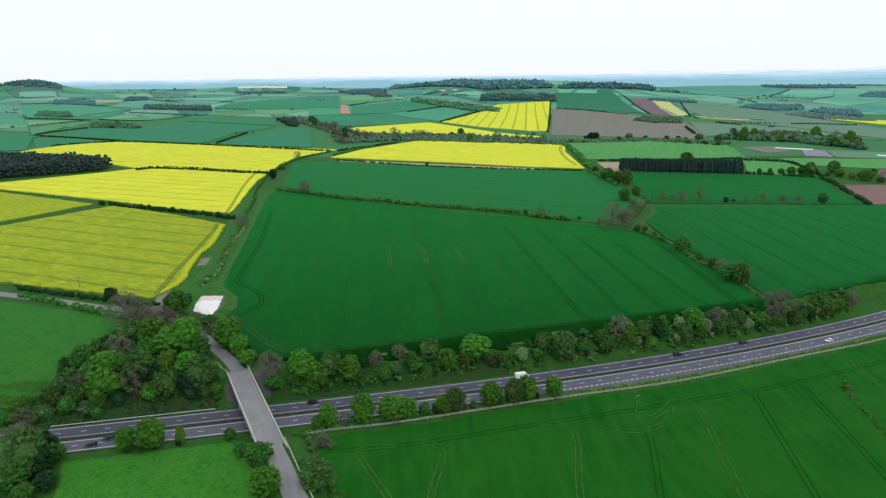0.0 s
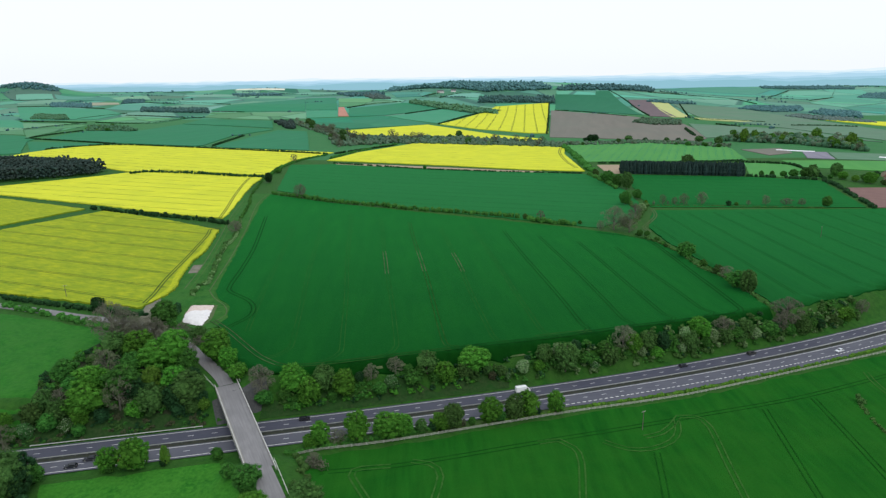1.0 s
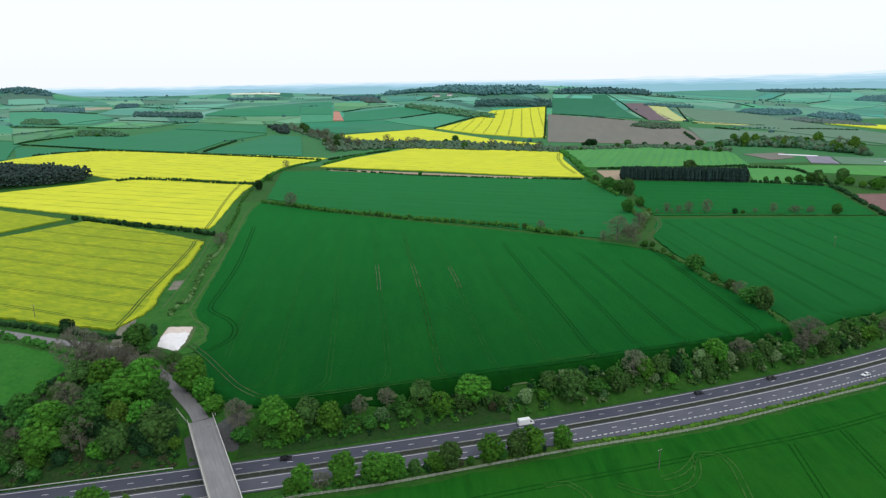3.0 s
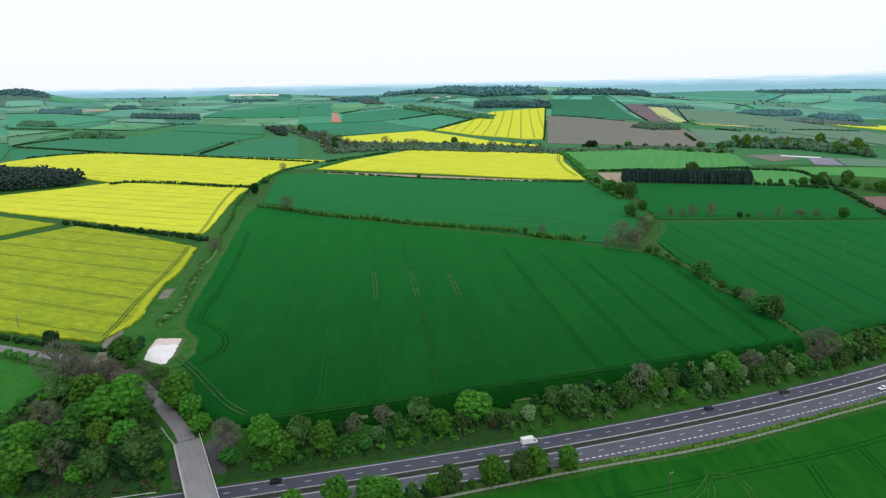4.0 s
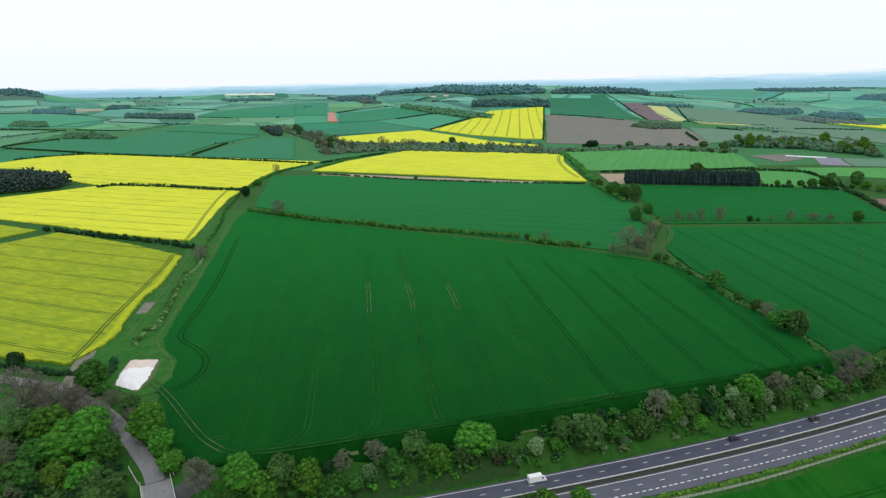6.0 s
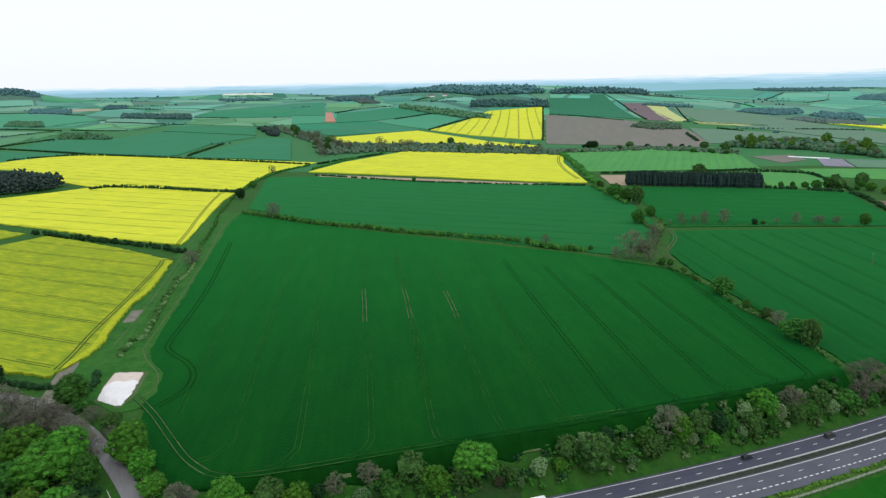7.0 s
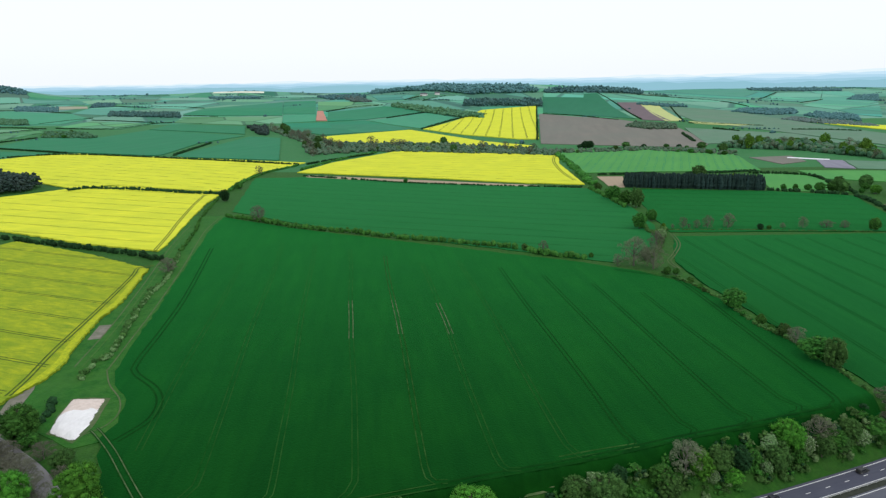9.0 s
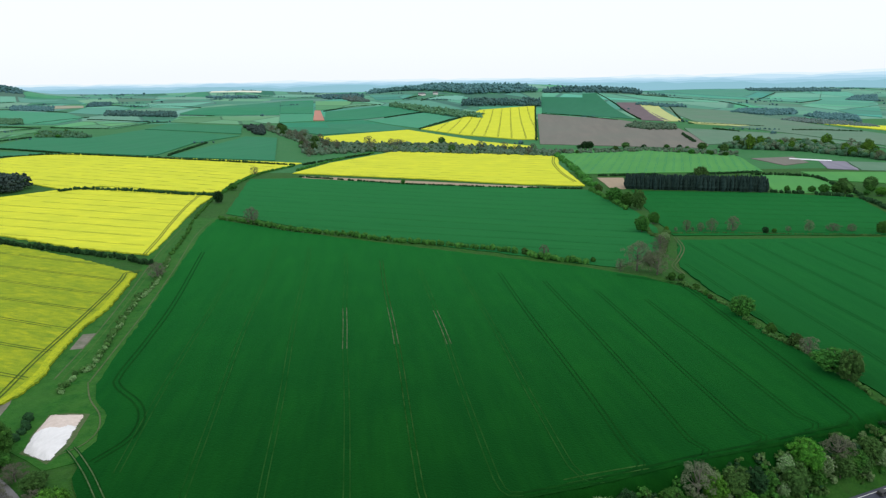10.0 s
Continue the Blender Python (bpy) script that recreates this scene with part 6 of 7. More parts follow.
hedge([(-933, 1388), (-822, 1344), (-719, 1296), (-680, 1280)], 2.2, 3.6, "long dark field hedge in the distance", seed=140, leaf=2.2, per=12, gap=0.05, kind='dark')
hedge([(-1372, 2024), (-1261, 2012), (-1132, 1968)], 2.2, 3.6, "long dark field hedge in the distance", seed=141, leaf=2.2, per=12, gap=0.05, kind='dark')
hedge([(-1132, 1676), (-1138, 1820), (-1132, 1968)], 2.2, 3.6, "long dark field hedge in the distance", seed=142, leaf=2.2, per=12, gap=0.05, kind='dark')
hedge([(-941, 1412), (-943, 1508), (-935, 1608)], 2.2, 3.6, "long dark field hedge in the distance", seed=143, leaf=2.2, per=12, gap=0.05, kind='dark')
hedge([(-1109, 1980), (-983, 1932), (-906, 1940), (-895, 2132), (-847, 2156)], 2.2, 3.6, "long dark field hedge in the distance", seed=144, leaf=2.2, per=12, gap=0.05, kind='dark')
hedge([(-1196, 2336), (-1063, 2272), (-919, 2188)], 1.9, 3.0, "long dark field hedge in the distance", seed=145, leaf=2.2, per=12, gap=0.05, kind='dark')
hedge([(-465, 1224), (-475, 1332), (-485, 1468)], 2.6, 4.2, "long dark field hedge in the distance", seed=146, leaf=2.2, per=12, gap=0.05, kind='dark')
hedge([(-1277, 2172), (-1273, 2316), (-1244, 2436)], 1.9, 3.0, "long dark field hedge in the distance", seed=147, leaf=2.2, per=12, gap=0.05, kind='dark')
hedge([(-2407, 3532), (-2334, 3584), (-2262, 3616)], 2.2, 3.6, "long dark field hedge in the distance", seed=148, leaf=2.2, per=12, gap=0.05, kind='dark')
hedge([(-2015, 2960), (-1858, 2952), (-1500, 2756)], 2.2, 3.6, "long dark field hedge in the distance", seed=149, leaf=2.2, per=12, gap=0.05, kind='dark')
hedge([(-1490, 3096), (-1317, 3000), (-1161, 2972), (-986, 2828)], 2.2, 3.6, "long dark field hedge in the distance", seed=150, leaf=2.2, per=12, gap=0.05, kind='dark')
hedge([(-927, 2452), (-860, 2428), (-781, 2388)], 1.9, 3.0, "long dark field hedge in the distance", seed=151, leaf=2.2, per=12, gap=0.05, kind='dark')
hedge([(-414, 2476), (-333, 2624), (-226, 2652)], 3.0, 4.8, "long dark field hedge in the distance", seed=152, leaf=2.2, per=12, gap=0.05, kind='dark')
hedge([(-169, 2168), (-113, 2268), (-40, 2364)], 2.6, 4.2, "long dark field hedge in the distance", seed=153, leaf=2.2, per=12, gap=0.05, kind='dark')
hedge([(-48, 1768), (-4, 1952), (52, 2120), (148, 2252)], 3.0, 4.8, "long dark field hedge in the distance", seed=155, leaf=2.2, per=12, gap=0.05, kind='dark')
hedge([(-147, 2808), (-108, 2872), (-67, 2944)], 3.0, 4.8, "long dark field hedge in the distance", seed=156, leaf=2.2, per=12, gap=0.05, kind='dark')
hedge([(-70, 2724), (-30, 2796), (20, 2852)], 3.0, 4.8, "long dark field hedge in the distance", seed=157, leaf=2.2, per=12, gap=0.05, kind='dark')
hedge([(858, 2972), (1033, 2944), (1175, 2844), (1175, 2592)], 2.2, 3.6, "long dark field hedge in the distance", seed=158, leaf=2.2, per=12, gap=0.05, kind='dark')
hedge([(689, 1904), (769, 1856), (840, 1800)], 2.2, 3.6, "long dark field hedge in the distance", seed=159, leaf=2.2, per=12, gap=0.05, kind='dark')
hedge([(683, 1728), (698, 1688), (706, 1636)], 3.0, 4.8, "long dark field hedge in the distance", seed=160, leaf=2.2, per=12, gap=0.05, kind='dark')
hedge([(849, 1668), (919, 1648), (973, 1604)], 3.0, 4.8, "long dark field hedge in the distance", seed=161, leaf=2.2, per=12, gap=0.05, kind='dark')
hedge([(1539, 3272), (1847, 3796), (2020, 4048)], 2.2, 3.6, "long dark field hedge in the distance", seed=162, leaf=2.2, per=12, gap=0.05, kind='dark')
hedge([(1624, 3052), (1792, 3260), (1964, 3464)], 2.2, 3.6, "long dark field hedge in the distance", seed=163, leaf=2.2, per=12, gap=0.05, kind='dark')
hedge([(944, 3072), (985, 3048), (1015, 3024)], 2.2, 3.6, "long dark field hedge in the distance", seed=164, leaf=2.2, per=12, gap=0.05, kind='dark')
hedge([(1114, 2128), (1090, 2012), (1061, 1896)], 3.8, 6.0, "long dark field hedge in the distance", seed=165, leaf=2.2, per=12, gap=0.05, kind='dark')
hedge([(555, 1592), (532, 1496), (509, 1404)], 3.8, 6.0, "long dark field hedge in the distance", seed=166, leaf=2.2, per=12, gap=0.05, kind='dark')

def woodland(name, outline, spacing, tall, radius, mat, label, seed=1, spiky=False, lobes=2, fine=False, thin=0.0):
    """Far woods: one mass of crowns, each of a few rough lobes, filling an outline."""
    r = random.Random(seed)
    x0, x1 = min(p[0] for p in outline), max(p[0] for p in outline)
    y0, y1 = min(p[1] for p in outline), max(p[1] for p in outline)
    vs, fs = [], []
    y = y0
    row = 0
    while y < y1 + spacing:
        x = x0 + (spacing / 2 if row % 2 else 0)
        while x < x1 + spacing:
            px, py = x + r.uniform(-.4, .4) * spacing, y + r.uniform(-.4, .4) * spacing
            if inside(px, py, outline) and r.random() >= thin:
                h, rad = tall * (r.uniform(0.6, 1.1) + 0.35 * noise.noise(Vector((px / 45, py / 45, seed))) if not spiky else r.uniform(0.9, 1.06)), radius * r.uniform(0.7, 1.25)
                z = ground(px, py)
                if spiky:
                    b = len(vs)
                    n = 7
                    rings = ((0.0, 0.7), (0.25, 1.0), (0.5, 0.78), (0.75, 0.5), (0.92, 0.22))
                    for hz, k in rings:
                        for i in range(n):
                            a = i * math.tau / n + hz * 2
                            k2 = k * rad * r.uniform(0.75, 1.25)
                            vs.append((px + math.cos(a) * k2, py + math.sin(a) * k2, z + h * hz + r.uniform(-.3, .3)))
                    vs.append((px, py, z + h))
                    for j in range(len(rings) - 1):
                        for i in range(n):
                            i2 = (i + 1) % n
                            fs.append((b + j * n + i, b + j * n + i2, b + (j + 1) * n + i2, b + (j + 1) * n + i))
                    t = b + (len(rings) - 1) * n
                    for i in range(n):
                        fs.append((t + i, t + (i + 1) % n, b + len(rings) * n))
                else:
                    for k in range(lobes):
                        c = Vector((px + r.uniform(-.5, .5) * rad, py + r.uniform(-.5, .5) * rad, z + h - rad * r.uniform(0.7, 1.5)))
                        add_core(vs, fs, c, rad * r.uniform(0.5, 0.85), r, 0.45, small=not fine)
                    add_core(vs, fs, Vector((px, py, z + h * 0.35)), rad * 0.85, r, 0.4, small=True)
            x += spacing
        y += spacing * 0.87
        row += 1
    ob = mesh_object(name, vs, fs, mat, shade=not spiky)
    return tagged(ob, label, "wood", kind="stuff")


woodland("conifer_plantation", OUTLINE["W_PLANT"], 3.7, 15.0, 1.9, WOOD_PINE, "dark conifer plantation beside the rape fields", 2, lobes=3)
woodland("conifer_screen", OUTLINE["W_ROW"], 3.0, 16.0, 2.4, WOOD_DARK, "dense dark conifer shelter belt", 3, spiky=True)
woodland("valley_wood", OUTLINE["W_VALLEY"], 8.0, 6.5, 3.6, WOOD_GREY, "grey green budding wood along a valley", 4, lobes=4, thin=0.35)
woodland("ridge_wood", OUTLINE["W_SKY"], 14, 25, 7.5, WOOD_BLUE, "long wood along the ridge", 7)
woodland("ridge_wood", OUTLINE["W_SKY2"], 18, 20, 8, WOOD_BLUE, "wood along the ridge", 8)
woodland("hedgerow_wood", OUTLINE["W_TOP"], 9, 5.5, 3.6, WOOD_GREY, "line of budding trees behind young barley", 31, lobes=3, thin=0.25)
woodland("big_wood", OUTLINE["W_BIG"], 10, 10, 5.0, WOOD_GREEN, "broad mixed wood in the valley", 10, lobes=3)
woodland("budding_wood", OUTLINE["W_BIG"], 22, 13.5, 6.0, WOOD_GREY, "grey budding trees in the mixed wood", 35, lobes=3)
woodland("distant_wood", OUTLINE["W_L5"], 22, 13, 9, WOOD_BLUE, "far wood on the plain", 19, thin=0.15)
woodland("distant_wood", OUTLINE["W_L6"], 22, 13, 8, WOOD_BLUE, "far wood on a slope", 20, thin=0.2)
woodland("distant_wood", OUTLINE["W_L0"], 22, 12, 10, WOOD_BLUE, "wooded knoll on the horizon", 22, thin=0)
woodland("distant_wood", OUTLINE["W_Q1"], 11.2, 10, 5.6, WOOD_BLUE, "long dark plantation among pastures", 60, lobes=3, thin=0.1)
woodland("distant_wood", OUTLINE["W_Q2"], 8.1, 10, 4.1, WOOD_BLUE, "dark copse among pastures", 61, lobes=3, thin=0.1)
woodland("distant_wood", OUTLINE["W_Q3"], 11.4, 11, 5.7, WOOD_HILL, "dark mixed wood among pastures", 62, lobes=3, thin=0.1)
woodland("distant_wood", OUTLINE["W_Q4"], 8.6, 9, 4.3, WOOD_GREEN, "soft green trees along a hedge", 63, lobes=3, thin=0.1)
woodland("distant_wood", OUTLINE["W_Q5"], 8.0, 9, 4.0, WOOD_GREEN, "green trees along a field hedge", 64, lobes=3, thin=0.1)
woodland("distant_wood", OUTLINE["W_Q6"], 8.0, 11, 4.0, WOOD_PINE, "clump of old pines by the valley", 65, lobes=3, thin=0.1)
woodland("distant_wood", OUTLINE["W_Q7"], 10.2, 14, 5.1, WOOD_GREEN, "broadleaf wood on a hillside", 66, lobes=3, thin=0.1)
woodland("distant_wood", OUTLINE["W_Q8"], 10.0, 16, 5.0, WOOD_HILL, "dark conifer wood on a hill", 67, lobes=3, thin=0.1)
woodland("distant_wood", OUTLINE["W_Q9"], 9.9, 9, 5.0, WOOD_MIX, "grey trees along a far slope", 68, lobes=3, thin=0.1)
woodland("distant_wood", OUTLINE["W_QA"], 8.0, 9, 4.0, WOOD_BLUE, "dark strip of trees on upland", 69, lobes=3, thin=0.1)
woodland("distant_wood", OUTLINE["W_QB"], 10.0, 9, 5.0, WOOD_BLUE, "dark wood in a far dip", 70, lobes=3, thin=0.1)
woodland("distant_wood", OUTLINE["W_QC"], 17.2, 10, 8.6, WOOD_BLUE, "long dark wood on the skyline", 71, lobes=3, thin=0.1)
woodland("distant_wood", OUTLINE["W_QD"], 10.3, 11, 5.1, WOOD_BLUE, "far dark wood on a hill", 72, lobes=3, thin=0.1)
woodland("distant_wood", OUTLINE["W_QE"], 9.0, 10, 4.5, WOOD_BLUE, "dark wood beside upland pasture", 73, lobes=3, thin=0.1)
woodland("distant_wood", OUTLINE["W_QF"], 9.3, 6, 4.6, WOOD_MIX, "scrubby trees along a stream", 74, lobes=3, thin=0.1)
woodland("distant_wood", OUTLINE["W_QG"], 8.0, 9, 4.0, WOOD_GREY, "brownish copse in ploughland", 75, lobes=3, thin=0.1)
GARDEN = (("olive", 437, 800, 9, 5), ("dark", 448, 808, 8, 4.5), ("mid", 455, 792, 8, 4.5), ("bright", 466, 786, 10, 5.5), ("lime", 470, 768, 11, 6), ("bright", 478, 752, 11, 6.5), ("mid", 484, 768, 10, 5.5),
          ("olive", 488, 742, 9, 5), ("mid", 496, 784, 10, 5), ("dark", 508, 790, 9, 4.5), ("lime", 512, 748, 9, 5), ("olive", 520, 768, 10, 5), ("mid", 530, 760, 9, 5), ("dark", 540, 780, 10, 5), ("bright", 548, 800, 10, 5.5),
          ("mid", 470, 810, 9, 5), ("olive", 482, 828, 9, 5), ("mid", 560, 820, 10, 5.5), ("olive", 462, 846, 8, 4.5))
for kind, x, y, tall, radius in GARDEN:
    plant(kind, x, y, tall, radius, "near far houses")
for kind, x, y, tall, radius in (("dark", 254, 1282, 9, 6), ("dark", 263, 1279, 10, 6.5), ("dark", 272, 1281, 10, 6.5), ("dark", 368, 1275, 8, 5), ("mid", 414, 1288, 8, 6), ("dark", 432, 1274, 9, 5.5), ("mid", 446, 1274, 8, 5.5), ("olive", 468, 1262, 8, 6), ("olive", 340, 1290, 7, 5)):
    plant(kind, x, y, tall, radius, "along the far valley")
for kind, x, y, tall, radius in (("olive", 312, 880, 13.5, 6), ("lime", 325, 877, 15, 6.5), ("olive", 336, 873, 14.5, 5.5), ("lime", 350, 868, 14, 5.5), ("olive", 362, 864, 13.5, 5)):
    plant(kind, x, y, tall, radius, "behind a conifer screen")

def stand(key, count, kinds, tall, radius, where, seed):
    """Single trees standing up out of a far wood."""
    r = random.Random(seed)
    outline = OUTLINE[key]
    x0, x1 = min(p[0] for p in outline), max(p[0] for p in outline)
    y0, y1 = min(p[1] for p in outline), max(p[1] for p in outline)
    while count:
        x, y = r.uniform(x0, x1), r.uniform(y0, y1)
        if inside(x, y, outline):
            k = r.uniform(0.75, 1.2)
            plant(r.choice(kinds), x, y, tall * k, radius * k, where)
            count -= 1


stand("W_VALLEY", 75, ("bare", "redbare", "bare", "olive", "pale", "mid"), 10, 5.0, "in a far wood", 5)
stand("W_BIG", 42, ("olive", "mid", "bright", "lime", "pale", "bare"), 12.5, 6.0, "in a far wood", 6)
stand("W_TOP", 16, ("olive", "bare", "mid"), 8, 4.2, "along the far valley", 7)
stand("W_Q5", 14, ("olive", "mid", "lime"), 9, 6.0, "in a far hedge", 8)

# scattered thickets and hedgerow trees over the far country
r = random.Random(77)
vs, fs = [], []
KEEP = ("RAPE_E", "RAPE_F", "PLOUGH", "R_LIME", "R_PURPLE", "R_DARK", "RED", "RAPE_C", "RAPE_D", "R_YEL2", "BRIGHT", "R_GREY") + tuple("Q%d" % k for k in range(1, 31))
for _ in range(1300):
    x, y = r.uniform(-2900, 2900), r.uniform(1250, 4800)
    if abs(x) > y * 0.74 or noise.noise(Vector((x / 260, y / 300, 4.0))) < 0.08:
        continue
    if any(inside(x, y, OUTLINE[k]) for k in KEEP):
        continue
    turn, count = r.uniform(-0.6, 0.6), r.choice((1, 2, 3, 5, 9, 14))
    for k in range(count):
        rad = r.uniform(1.3, 3.6) * (1 + y / 5000) * (0.7 if count > 4 else 1.0)
        px, py = x + k * 8.5 + r.uniform(-4, 4), y + k * 8.5 * turn + r.uniform(-5, 5)
        for _ in range(2):
            add_core(vs, fs, Vector((px + r.uniform(-.6, .6) * rad, py, ground(px, py) + rad * r.uniform(0.5, 1.0))), rad * r.uniform(0.6, 1.0), r, 0.4, small=True)
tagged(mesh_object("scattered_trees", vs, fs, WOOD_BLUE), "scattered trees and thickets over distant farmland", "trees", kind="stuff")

# ---------- distant hills, self-lit with painted haze ---
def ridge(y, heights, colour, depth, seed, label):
    # Black base and a flat glow: the haze is put into the emission colour.
    m = bpy.data.materials.new("painted_haze_glow")
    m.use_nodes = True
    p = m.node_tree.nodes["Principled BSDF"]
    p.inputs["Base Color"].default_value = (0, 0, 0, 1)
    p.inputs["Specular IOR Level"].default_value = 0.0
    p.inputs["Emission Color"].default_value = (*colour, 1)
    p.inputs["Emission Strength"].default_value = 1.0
    vs, fs = [], []
    n = 420
    xs = [p[0] for p in heights]
    zs = [p[1] for p in heights]
    for i in range(n + 1):
        x = -4500 + 9000 * i / n
        top = float(np.interp(x, xs, zs)) + 14 * noise.noise(Vector((x / 420, seed, 0))) + 8 * noise.noise(Vector((x / 110, seed, 5)))
        for k, h in ((0.0, 0.0), (0.45, 0.75), (0.8, 1.0), (1.0, 0.9)):
            base = 40
            vs.append((x, y + depth * k, base + (top - base) * h))
    for i in range(n):
        for k in range(3):
            a = i * 4 + k
            fs.append((a, a + 4, a + 5, a + 1))
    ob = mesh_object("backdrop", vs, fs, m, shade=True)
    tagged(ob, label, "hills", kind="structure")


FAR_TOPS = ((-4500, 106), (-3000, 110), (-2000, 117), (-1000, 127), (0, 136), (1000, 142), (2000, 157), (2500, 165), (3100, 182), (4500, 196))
# Each ridge behind glows paler, standing in for thicker haze.
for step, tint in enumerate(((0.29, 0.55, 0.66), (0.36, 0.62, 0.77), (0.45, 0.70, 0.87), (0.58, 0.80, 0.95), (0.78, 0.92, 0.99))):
    ridge(4480 + 60 * step, [(x, z - (9 + 8 * smooth(x, 300, 3000)) * (4 - step)) for x, z in FAR_TOPS], tint, 50, 3 + 2 * step, "far hills, haze painted as a pale blue glow")

# ---------- lime heap by the lane ----------
HEAP = [(-141.6, 316.5), (-145, 328.3), (-147, 342.4), (-133.4, 342), (-129.2, 322), (-128.6, 310)]


def edge_distance(x, y, poly):
    best = 1e9
    for i in range(len(poly)):
        a, b = Vector(poly[i]), Vector(poly[(i + 1) % len(poly)])
        p = Vector((x, y))
        t = max(0, min(1, (p - a).dot(b - a) / (b - a).length_squared))
        best = min(best, (p - a.lerp(b, t)).length)
    return best


crop("trampled_ground", [(-142, 316), (-147.5, 342), (-141, 343.5), (-132, 342.5), (-127.6, 321), (-129, 309.5)], 0.27, WORN, "trampled earth round the lime heap", "ground", grid=3, ragged=0.9)
heap = tagged(new("lime_heap"), "flat heap of white agricultural lime with a pinkish end", "heap")
cells = {"white_part": [], "pink_part": []}
step = 0.4
for name in cells:
    vs, fs, index = [], [], {}
    for i in range(56):
        for j in range(94):
            cx, cy = -149.5 + i * step, 306.5 + j * step
            mx, my = cx + step / 2, cy + step / 2
            if not inside(mx, my, HEAP) or edge_distance(mx, my, HEAP) < 0.4 + 0.7 * noise.noise(Vector((mx / 2.5, my / 2.5, 9))):
                continue
            pink = cy - 330.5 - (cx + 140) * 0.35 + 1.6 * noise.noise(Vector((cx / 3, cy / 3, 1))) > 0
            if pink != (name == "pink_part"):
                continue
            q = []
            for dx, dy in ((0, 0), (1, 0), (1, 1), (0, 1)):
                k = (i + dx, j + dy)
                if k not in index:
                    x, y = -149.5 + k[0] * step, 306.5 + k[1] * step
                    d = edge_distance(x, y, HEAP) if inside(x, y, HEAP) else 0.0
                    z = ground(x, y) + 0.1 + min(1.1, d * 0.35) + (0.3 * noise.noise(Vector((x / 2.6, y / 2.6, 3))) + 0.16 * noise.noise(Vector((x / 0.9 + y / 3, y / 4, 5))) + 0.2) * min(1, d)
                    index[k] = len(vs)
                    vs.append((x, y, z))
                q.append(index[k])
            fs.append(tuple(q))
    mesh_object(name, vs, fs, CHALK if name == "white_part" else CHALK_PINK, heap, shade=True)

tagged(laid("bare_spot", [(-171, 404), (-173, 413), (-175, 423)], 6, 0.27, DIRT, step=3, across=2), "bare earth patch in the grass margin", "bare earth", kind="structure")
tagged(laid("gateway", [(-160, 312), (-164, 326), (-168, 338), (-171, 350), (-174, 356)], 6.5, 0.26, DIRT, step=3, across=2), "worn earth gateway from the lane to the field", "path", kind="structure")


# ---------- poles ----------
def utility_pole(x, y, tall, turn):
    pole = tagged(new("utility_pole"), "wooden utility pole with a short crossarm in the crop", "pole")
    pole.matrix_world = pose(x, y, ground(x, y), rz=turn)
    bm = bmesh.new()
    tube(bm, (0, 0, -0.5), (0, 0, tall), 0.17, 0.12, 9)
    part("shaft", bm, POLE_WOOD, pole)
    bm = bmesh.new()
    box(bm, 0, 0.15, tall - 0.4, 2.0, 0.12, 0.14)
    arm = part("crossarm", bm, TIMBER, pole)
    for s in (-0.85, 0, 0.85):
        bm = bmesh.new()
        tube(bm, (s, 0.15, tall - 0.33), (s, 0.15, tall - 0.08), 0.06, 0.05, 7)
        part("insulator", bm, CONCRETE, arm)


utility_pole(73.5, 237, 8.6, 30)
utility_pole(-42, 182, 8.0, 10)
utility_pole(282, 496, 9.0, 40)
utility_pole(-226, 357, 8.0, 20)


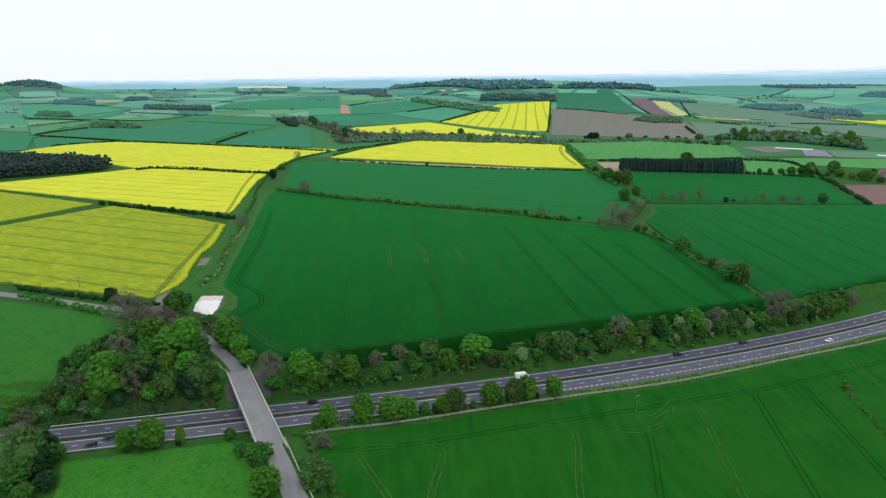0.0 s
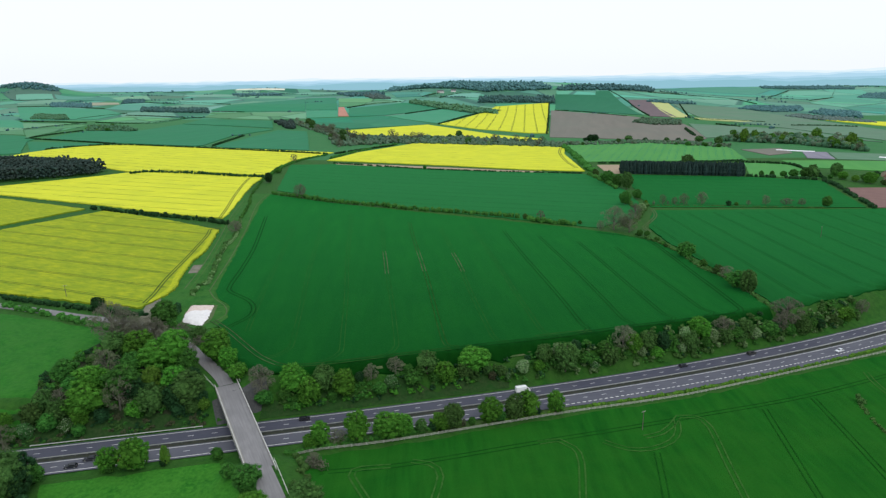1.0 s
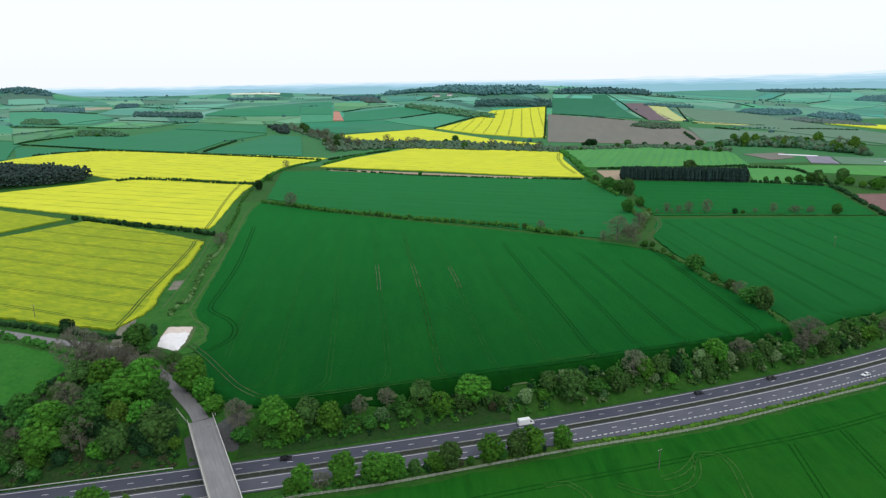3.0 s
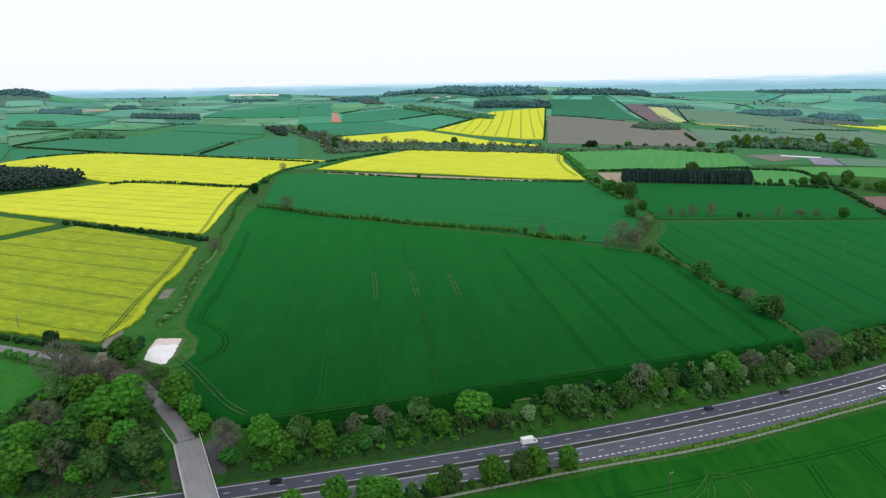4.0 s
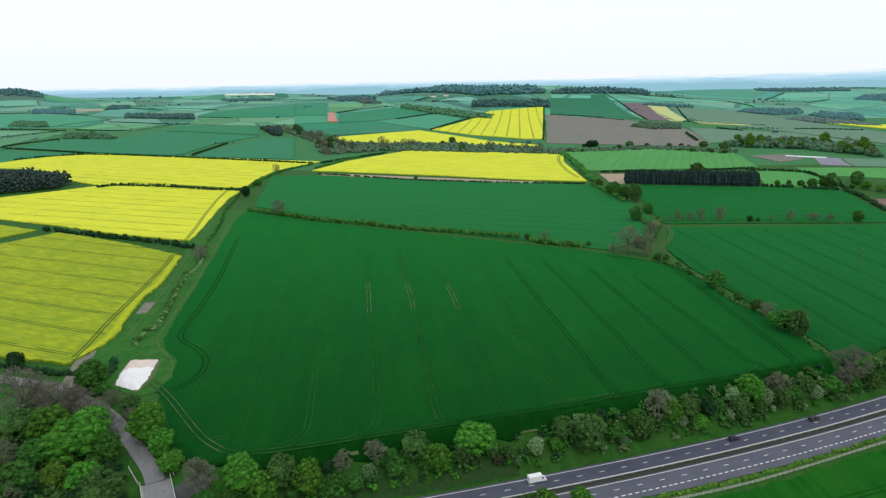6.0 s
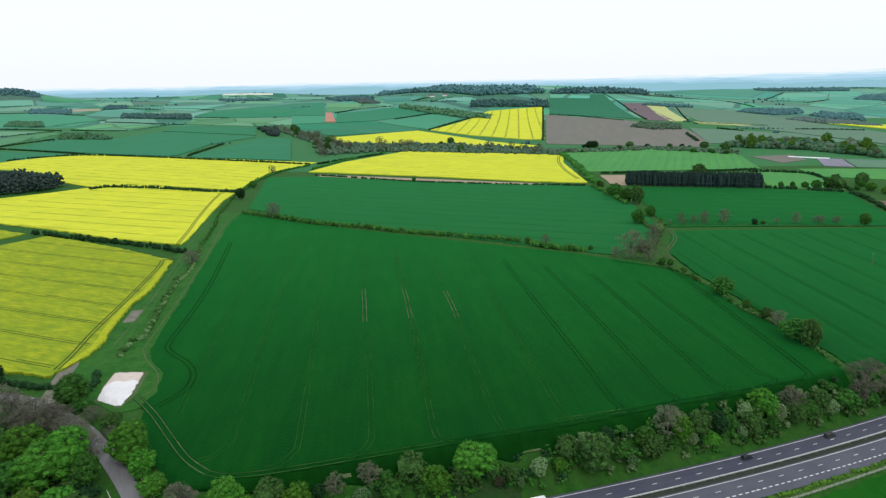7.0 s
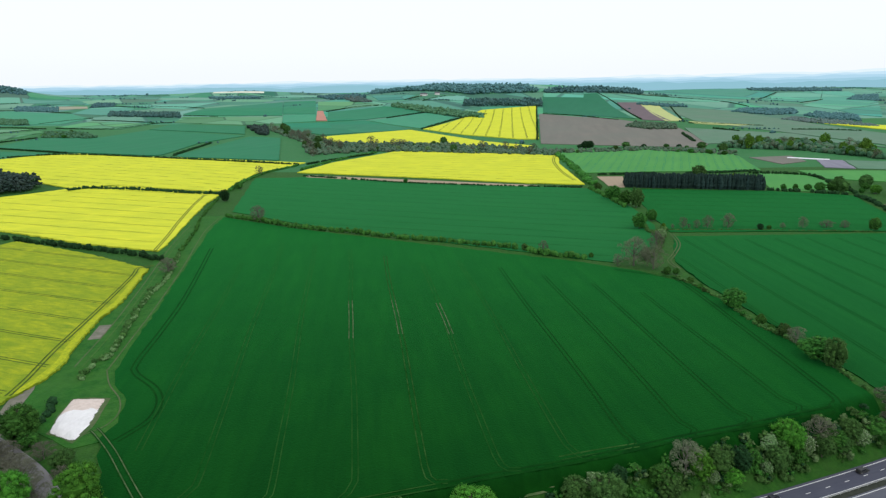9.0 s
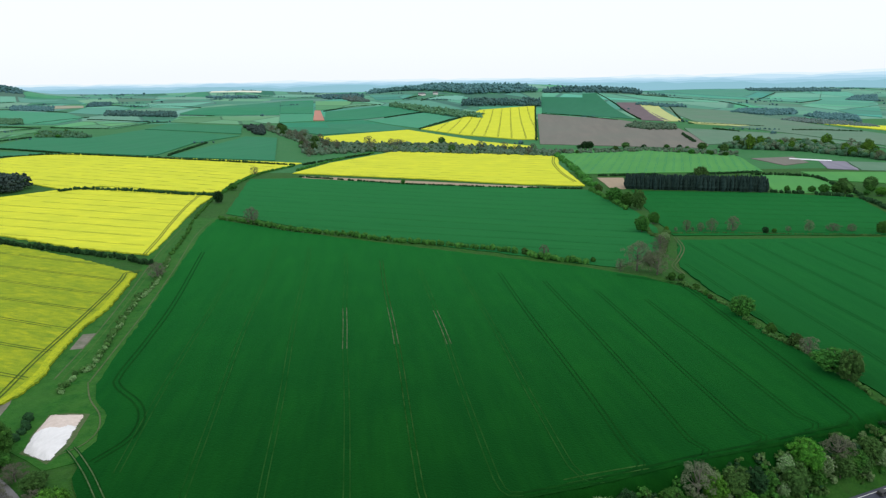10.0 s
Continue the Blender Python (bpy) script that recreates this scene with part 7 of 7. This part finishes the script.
# ---------- vehicles standing on the road ----------
def vehicle(kind, x, offset, colour, label, west=False):
    q = road_line(offset, x, x + 0.1)[0]
    s = road_y(x + 1) - road_y(x)
    turn = math.degrees(math.atan2(s, 1)) + (180 if west else 0)
    car = tagged(new("van" if kind == "van" else "car"), label, "van" if kind == "van" else "car")
    car.matrix_world = pose(q.x, q.y, ROAD_Z + 0.02, rz=turn)
    coat = paint_of("car_paint", colour)
    L, W, H = {"van": (6.6, 2.1, 2.65), "suv": (4.7, 1.9, 1.7), "car": (4.4, 1.8, 1.45)}[kind]
    profile = {
        "van": [(-0.5, 0.13), (0.47, 0.13), (0.5, 0.2), (0.49, 0.36), (0.40, 0.46), (0.30, 0.80), (0.25, 0.98), (0.20, 1.0), (-0.49, 1.0), (-0.5, 0.95)],
        "suv": [(-0.5, 0.2), (0.48, 0.2), (0.5, 0.35), (0.49, 0.55), (0.24, 0.62), (0.10, 0.96), (0.05, 1.0), (-0.40, 1.0), (-0.47, 0.92), (-0.5, 0.6)],
        "car": [(-0.5, 0.2), (0.48, 0.2), (0.5, 0.33), (0.48, 0.52), (0.22, 0.62), (0.05, 0.96), (0.0, 1.0), (-0.26, 1.0), (-0.34, 0.94), (-0.47, 0.64), (-0.5, 0.5)],
    }[kind]
    bm = bmesh.new()
    sides = []
    for y in (-1, 1):
        sides.append([bm.verts.new((px * L, y * W / 2 * (1 if pz < 0.65 else 0.86 if kind != "van" else 0.96), pz * H)) for px, pz in profile])
    n = len(profile)
    bm.faces.new(sides[0])
    bm.faces.new(sides[1][::-1])
    for i in range(n):
        j = (i + 1) % n
        bm.faces.new((sides[0][j], sides[0][i], sides[1][i], sides[1][j]))
    bmesh.ops.recalc_face_normals(bm, faces=bm.faces[:])
    bmesh.ops.bevel(bm, geom=bm.edges[:], offset=0.05, segments=1, affect='EDGES')
    body = part("body", bm, coat, car)
    # panes
    def pane(name, pts):
        vs = [Vector(p) for p in pts]
        nrm = (vs[1] - vs[0]).cross(vs[2] - vs[0]).normalized() * 0.02
        b = bmesh.new()
        b.faces.new([b.verts.new(v + nrm) for v in vs])
        b.faces.new([b.verts.new(v - nrm) for v in reversed(vs)])
        part(name, b, GLASS, body)
    if kind == "van":
        pane("windscreen", [(0.395 * L, -W * 0.42, 0.49 * H), (0.395 * L, W * 0.42, 0.49 * H), (0.305 * L, W * 0.40, 0.79 * H), (0.305 * L, -W * 0.40, 0.79 * H)])
        for y in (-1, 1):
            pane("side_window", [(0.22 * L, y * W * 0.50, 0.5 * H), (0.36 * L, y * W * 0.50, 0.5 * H), (0.29 * L, y * W * 0.49, 0.74 * H), (0.22 * L, y * W * 0.49, 0.74 * H)])
    else:
        f0, f1 = (0.225, 0.11) if kind == "suv" else (0.205, 0.06)
        pane("windscreen", [(f0 * L, -W * 0.42, 0.66 * H), (f0 * L, W * 0.42, 0.66 * H), (f1 * L, W * 0.38, 0.95 * H), (f1 * L, -W * 0.38, 0.95 * H)])
        pane("rear_window", [(-0.455 * L, W * 0.40, 0.68 * H), (-0.455 * L, -W * 0.40, 0.68 * H), (-0.38 * L, -W * 0.37, 0.93 * H), (-0.38 * L, W * 0.37, 0.93 * H)])
        for y in (-1, 1):
            pane("side_window", [(-0.36 * L, y * W * 0.475, 0.68 * H), (0.17 * L, y * W * 0.475, 0.68 * H), (0.05 * L, y * W * 0.435, 0.93 * H), (-0.30 * L, y * W * 0.435, 0.93 * H)])
    shared = None
    for px in (-0.31, 0.31):
        for y in (-1, 1):
            if shared is None:
                bm = bmesh.new()
                tube(bm, (0, -0.11, 0), (0, 0.11, 0), 0.33, 0.33, 16)
                wheel = part("wheel", bm, RUBBER, car)
                shared = wheel.data
                bm = bmesh.new()
                tube(bm, (0, -0.12, 0), (0, 0.125, 0), 0.19, 0.19, 12)
                rim_ob = part("rim", bm, GALV, wheel)
                rim_mesh = rim_ob.data
            else:
                wheel = new("wheel", shared)
                wheel.parent = car
                rim_ob = new("rim", rim_mesh)
                rim_ob.parent = wheel
            wheel.location = (px * L, y * (W / 2 - 0.12), 0.33)
    for y in (-1, 1):
        bm = bmesh.new()
        box(bm, 0.492 * L, y * W * 0.36, 0.43 * H if kind != "van" else 0.3 * H, 0.06, 0.34, 0.14)
        part("headlight", bm, FLEECE, body)
        bm = bmesh.new()
        box(bm, -0.497 * L, y * W * 0.40, 0.48 * H if kind != "van" else 0.35 * H, 0.05, 0.22, 0.18)
        part("tail_light", bm, TILE_RED, body, "red tail light")
    return car


vehicle("van", 31.6, 7, (0.72, 0.74, 0.73), "white panel van on the carriageway")
vehicle("car", 110.9, 7, (0.02, 0.022, 0.03), "dark car on the carriageway")
vehicle("suv", 149.6, 7, (0.03, 0.032, 0.03), "dark pickup like car on the carriageway")
vehicle("car", -59.4, 7, (0.012, 0.013, 0.018), "black car near the bridge")
vehicle("car", 189.5, -7, (0.62, 0.64, 0.66), "silver white car on the carriageway", west=True)
vehicle("car", -139.1, -7, (0.02, 0.022, 0.03), "dark car on the carriageway", west=True)
vehicle("car", -134, -3.6, (0.03, 0.032, 0.04), "dark grey car overtaking", west=True)
vehicle("car", -122.7, -7, (0.45, 0.03, 0.04), "red car behind roadside trees", west=True)


# ---------- buildings far off ----------
def house(x, y, turn, L, W, H, wall, roof_mat, label, windows=3, chimney=True):
    h = tagged(new("house"), label, "house")
    h.matrix_world = pose(x, y, ground(x, y) - 0.2, rz=turn)
    bm = bmesh.new()
    box(bm, 0, 0, H / 2, L, W, H)
    peak = H + W * 0.42
    for s in (-1, 1):
        a, b, c = (bm.verts.new((s * L / 2, -W / 2, H)), bm.verts.new((s * L / 2, W / 2, H)), bm.verts.new((s * L / 2, 0, peak)))
        bm.faces.new((a, b, c))
    part("wall", bm, wall, h)
    bm = bmesh.new()
    for s in (-1, 1):
        q = [(-L / 2 - 0.3, s * (W / 2 + 0.4), H - 0.3), (L / 2 + 0.3, s * (W / 2 + 0.4), H - 0.3), (L / 2 + 0.3, 0, peak + 0.1), (-L / 2 - 0.3, 0, peak + 0.1)]
        lo = [bm.verts.new(p) for p in q]
        hi = [bm.verts.new((p[0], p[1], p[2] + 0.25)) for p in q]
        bm.faces.new(hi)
        bm.faces.new(lo[::-1])
        for i in range(4):
            bm.faces.new((lo[i], lo[(i + 1) % 4], hi[(i + 1) % 4], hi[i]))
    roof_ob = part("roof", bm, roof_mat, h)
    if chimney:
        bm = bmesh.new()
        box(bm, L / 2 - 0.6, 0, peak + 0.5, 0.9, 0.9, 2.0)
        part("chimney", bm, STONE_WALL, roof_ob)
    for i in range(windows):
        for z in ((H * 0.3, H * 0.72) if H > 4 else (H * 0.5,)):
            bm = bmesh.new()
            box(bm, -L / 2 + L * (i + 0.5) / windows, -W / 2 - 0.02, z, 1.2, 0.1, 1.3)
            part("window", bm, GLASS, h)
    return h


def polytunnel(x, y, turn, L, W):
    t = tagged(new("polytunnel"), "long white polythene tunnel in a field", "polytunnel")
    t.matrix_world = pose(x, y, ground(x, y) + 0.3, rz=turn)
    bm = bmesh.new()
    n = 10
    rings = []
    for s in (-0.5, 0.5):
        rings.append([bm.verts.new((s * L, -math.cos(math.pi * i / n) * W / 2, math.sin(math.pi * i / n) * W * 0.3)) for i in range(n + 1)])
    for i in range(n):
        bm.faces.new((rings[0][i], rings[1][i], rings[1][i + 1], rings[0][i + 1]))
    bm.faces.new(rings[0][::-1])
    bm.faces.new(rings[1])
    part("cover", bm, FLEECE, t)


house(500, 753, 20, 11, 7, 4.6, STONE_WALL, SLATE, "stone house with a slate roof among garden trees", 3)
house(514, 772, 110, 12, 7, 4.8, STONE_WALL, TILE_RED, "stone house with a red roof among trees", 3)
house(532, 806, 30, 14, 7, 4.6, STONE_WALL, SLATE, "long stone house with a slate roof", 4)
house(-72, 2926, 10, 30, 12, 7, RENDER_WALL, SLATE, "pale hilltop farm building", 4, False)
house(-14, 2930, 0, 22, 12, 7, RENDER_WALL, SLATE, "white farmhouse on a hilltop", 4)
house(-1167, 4628, 0, 40, 16, 9, RENDER_WALL, SLATE, "pale distant farm shed", 4, False)
polytunnel(565, 1092, -31, 57, 5)
polytunnel(652, 975, -53, 40, 6)
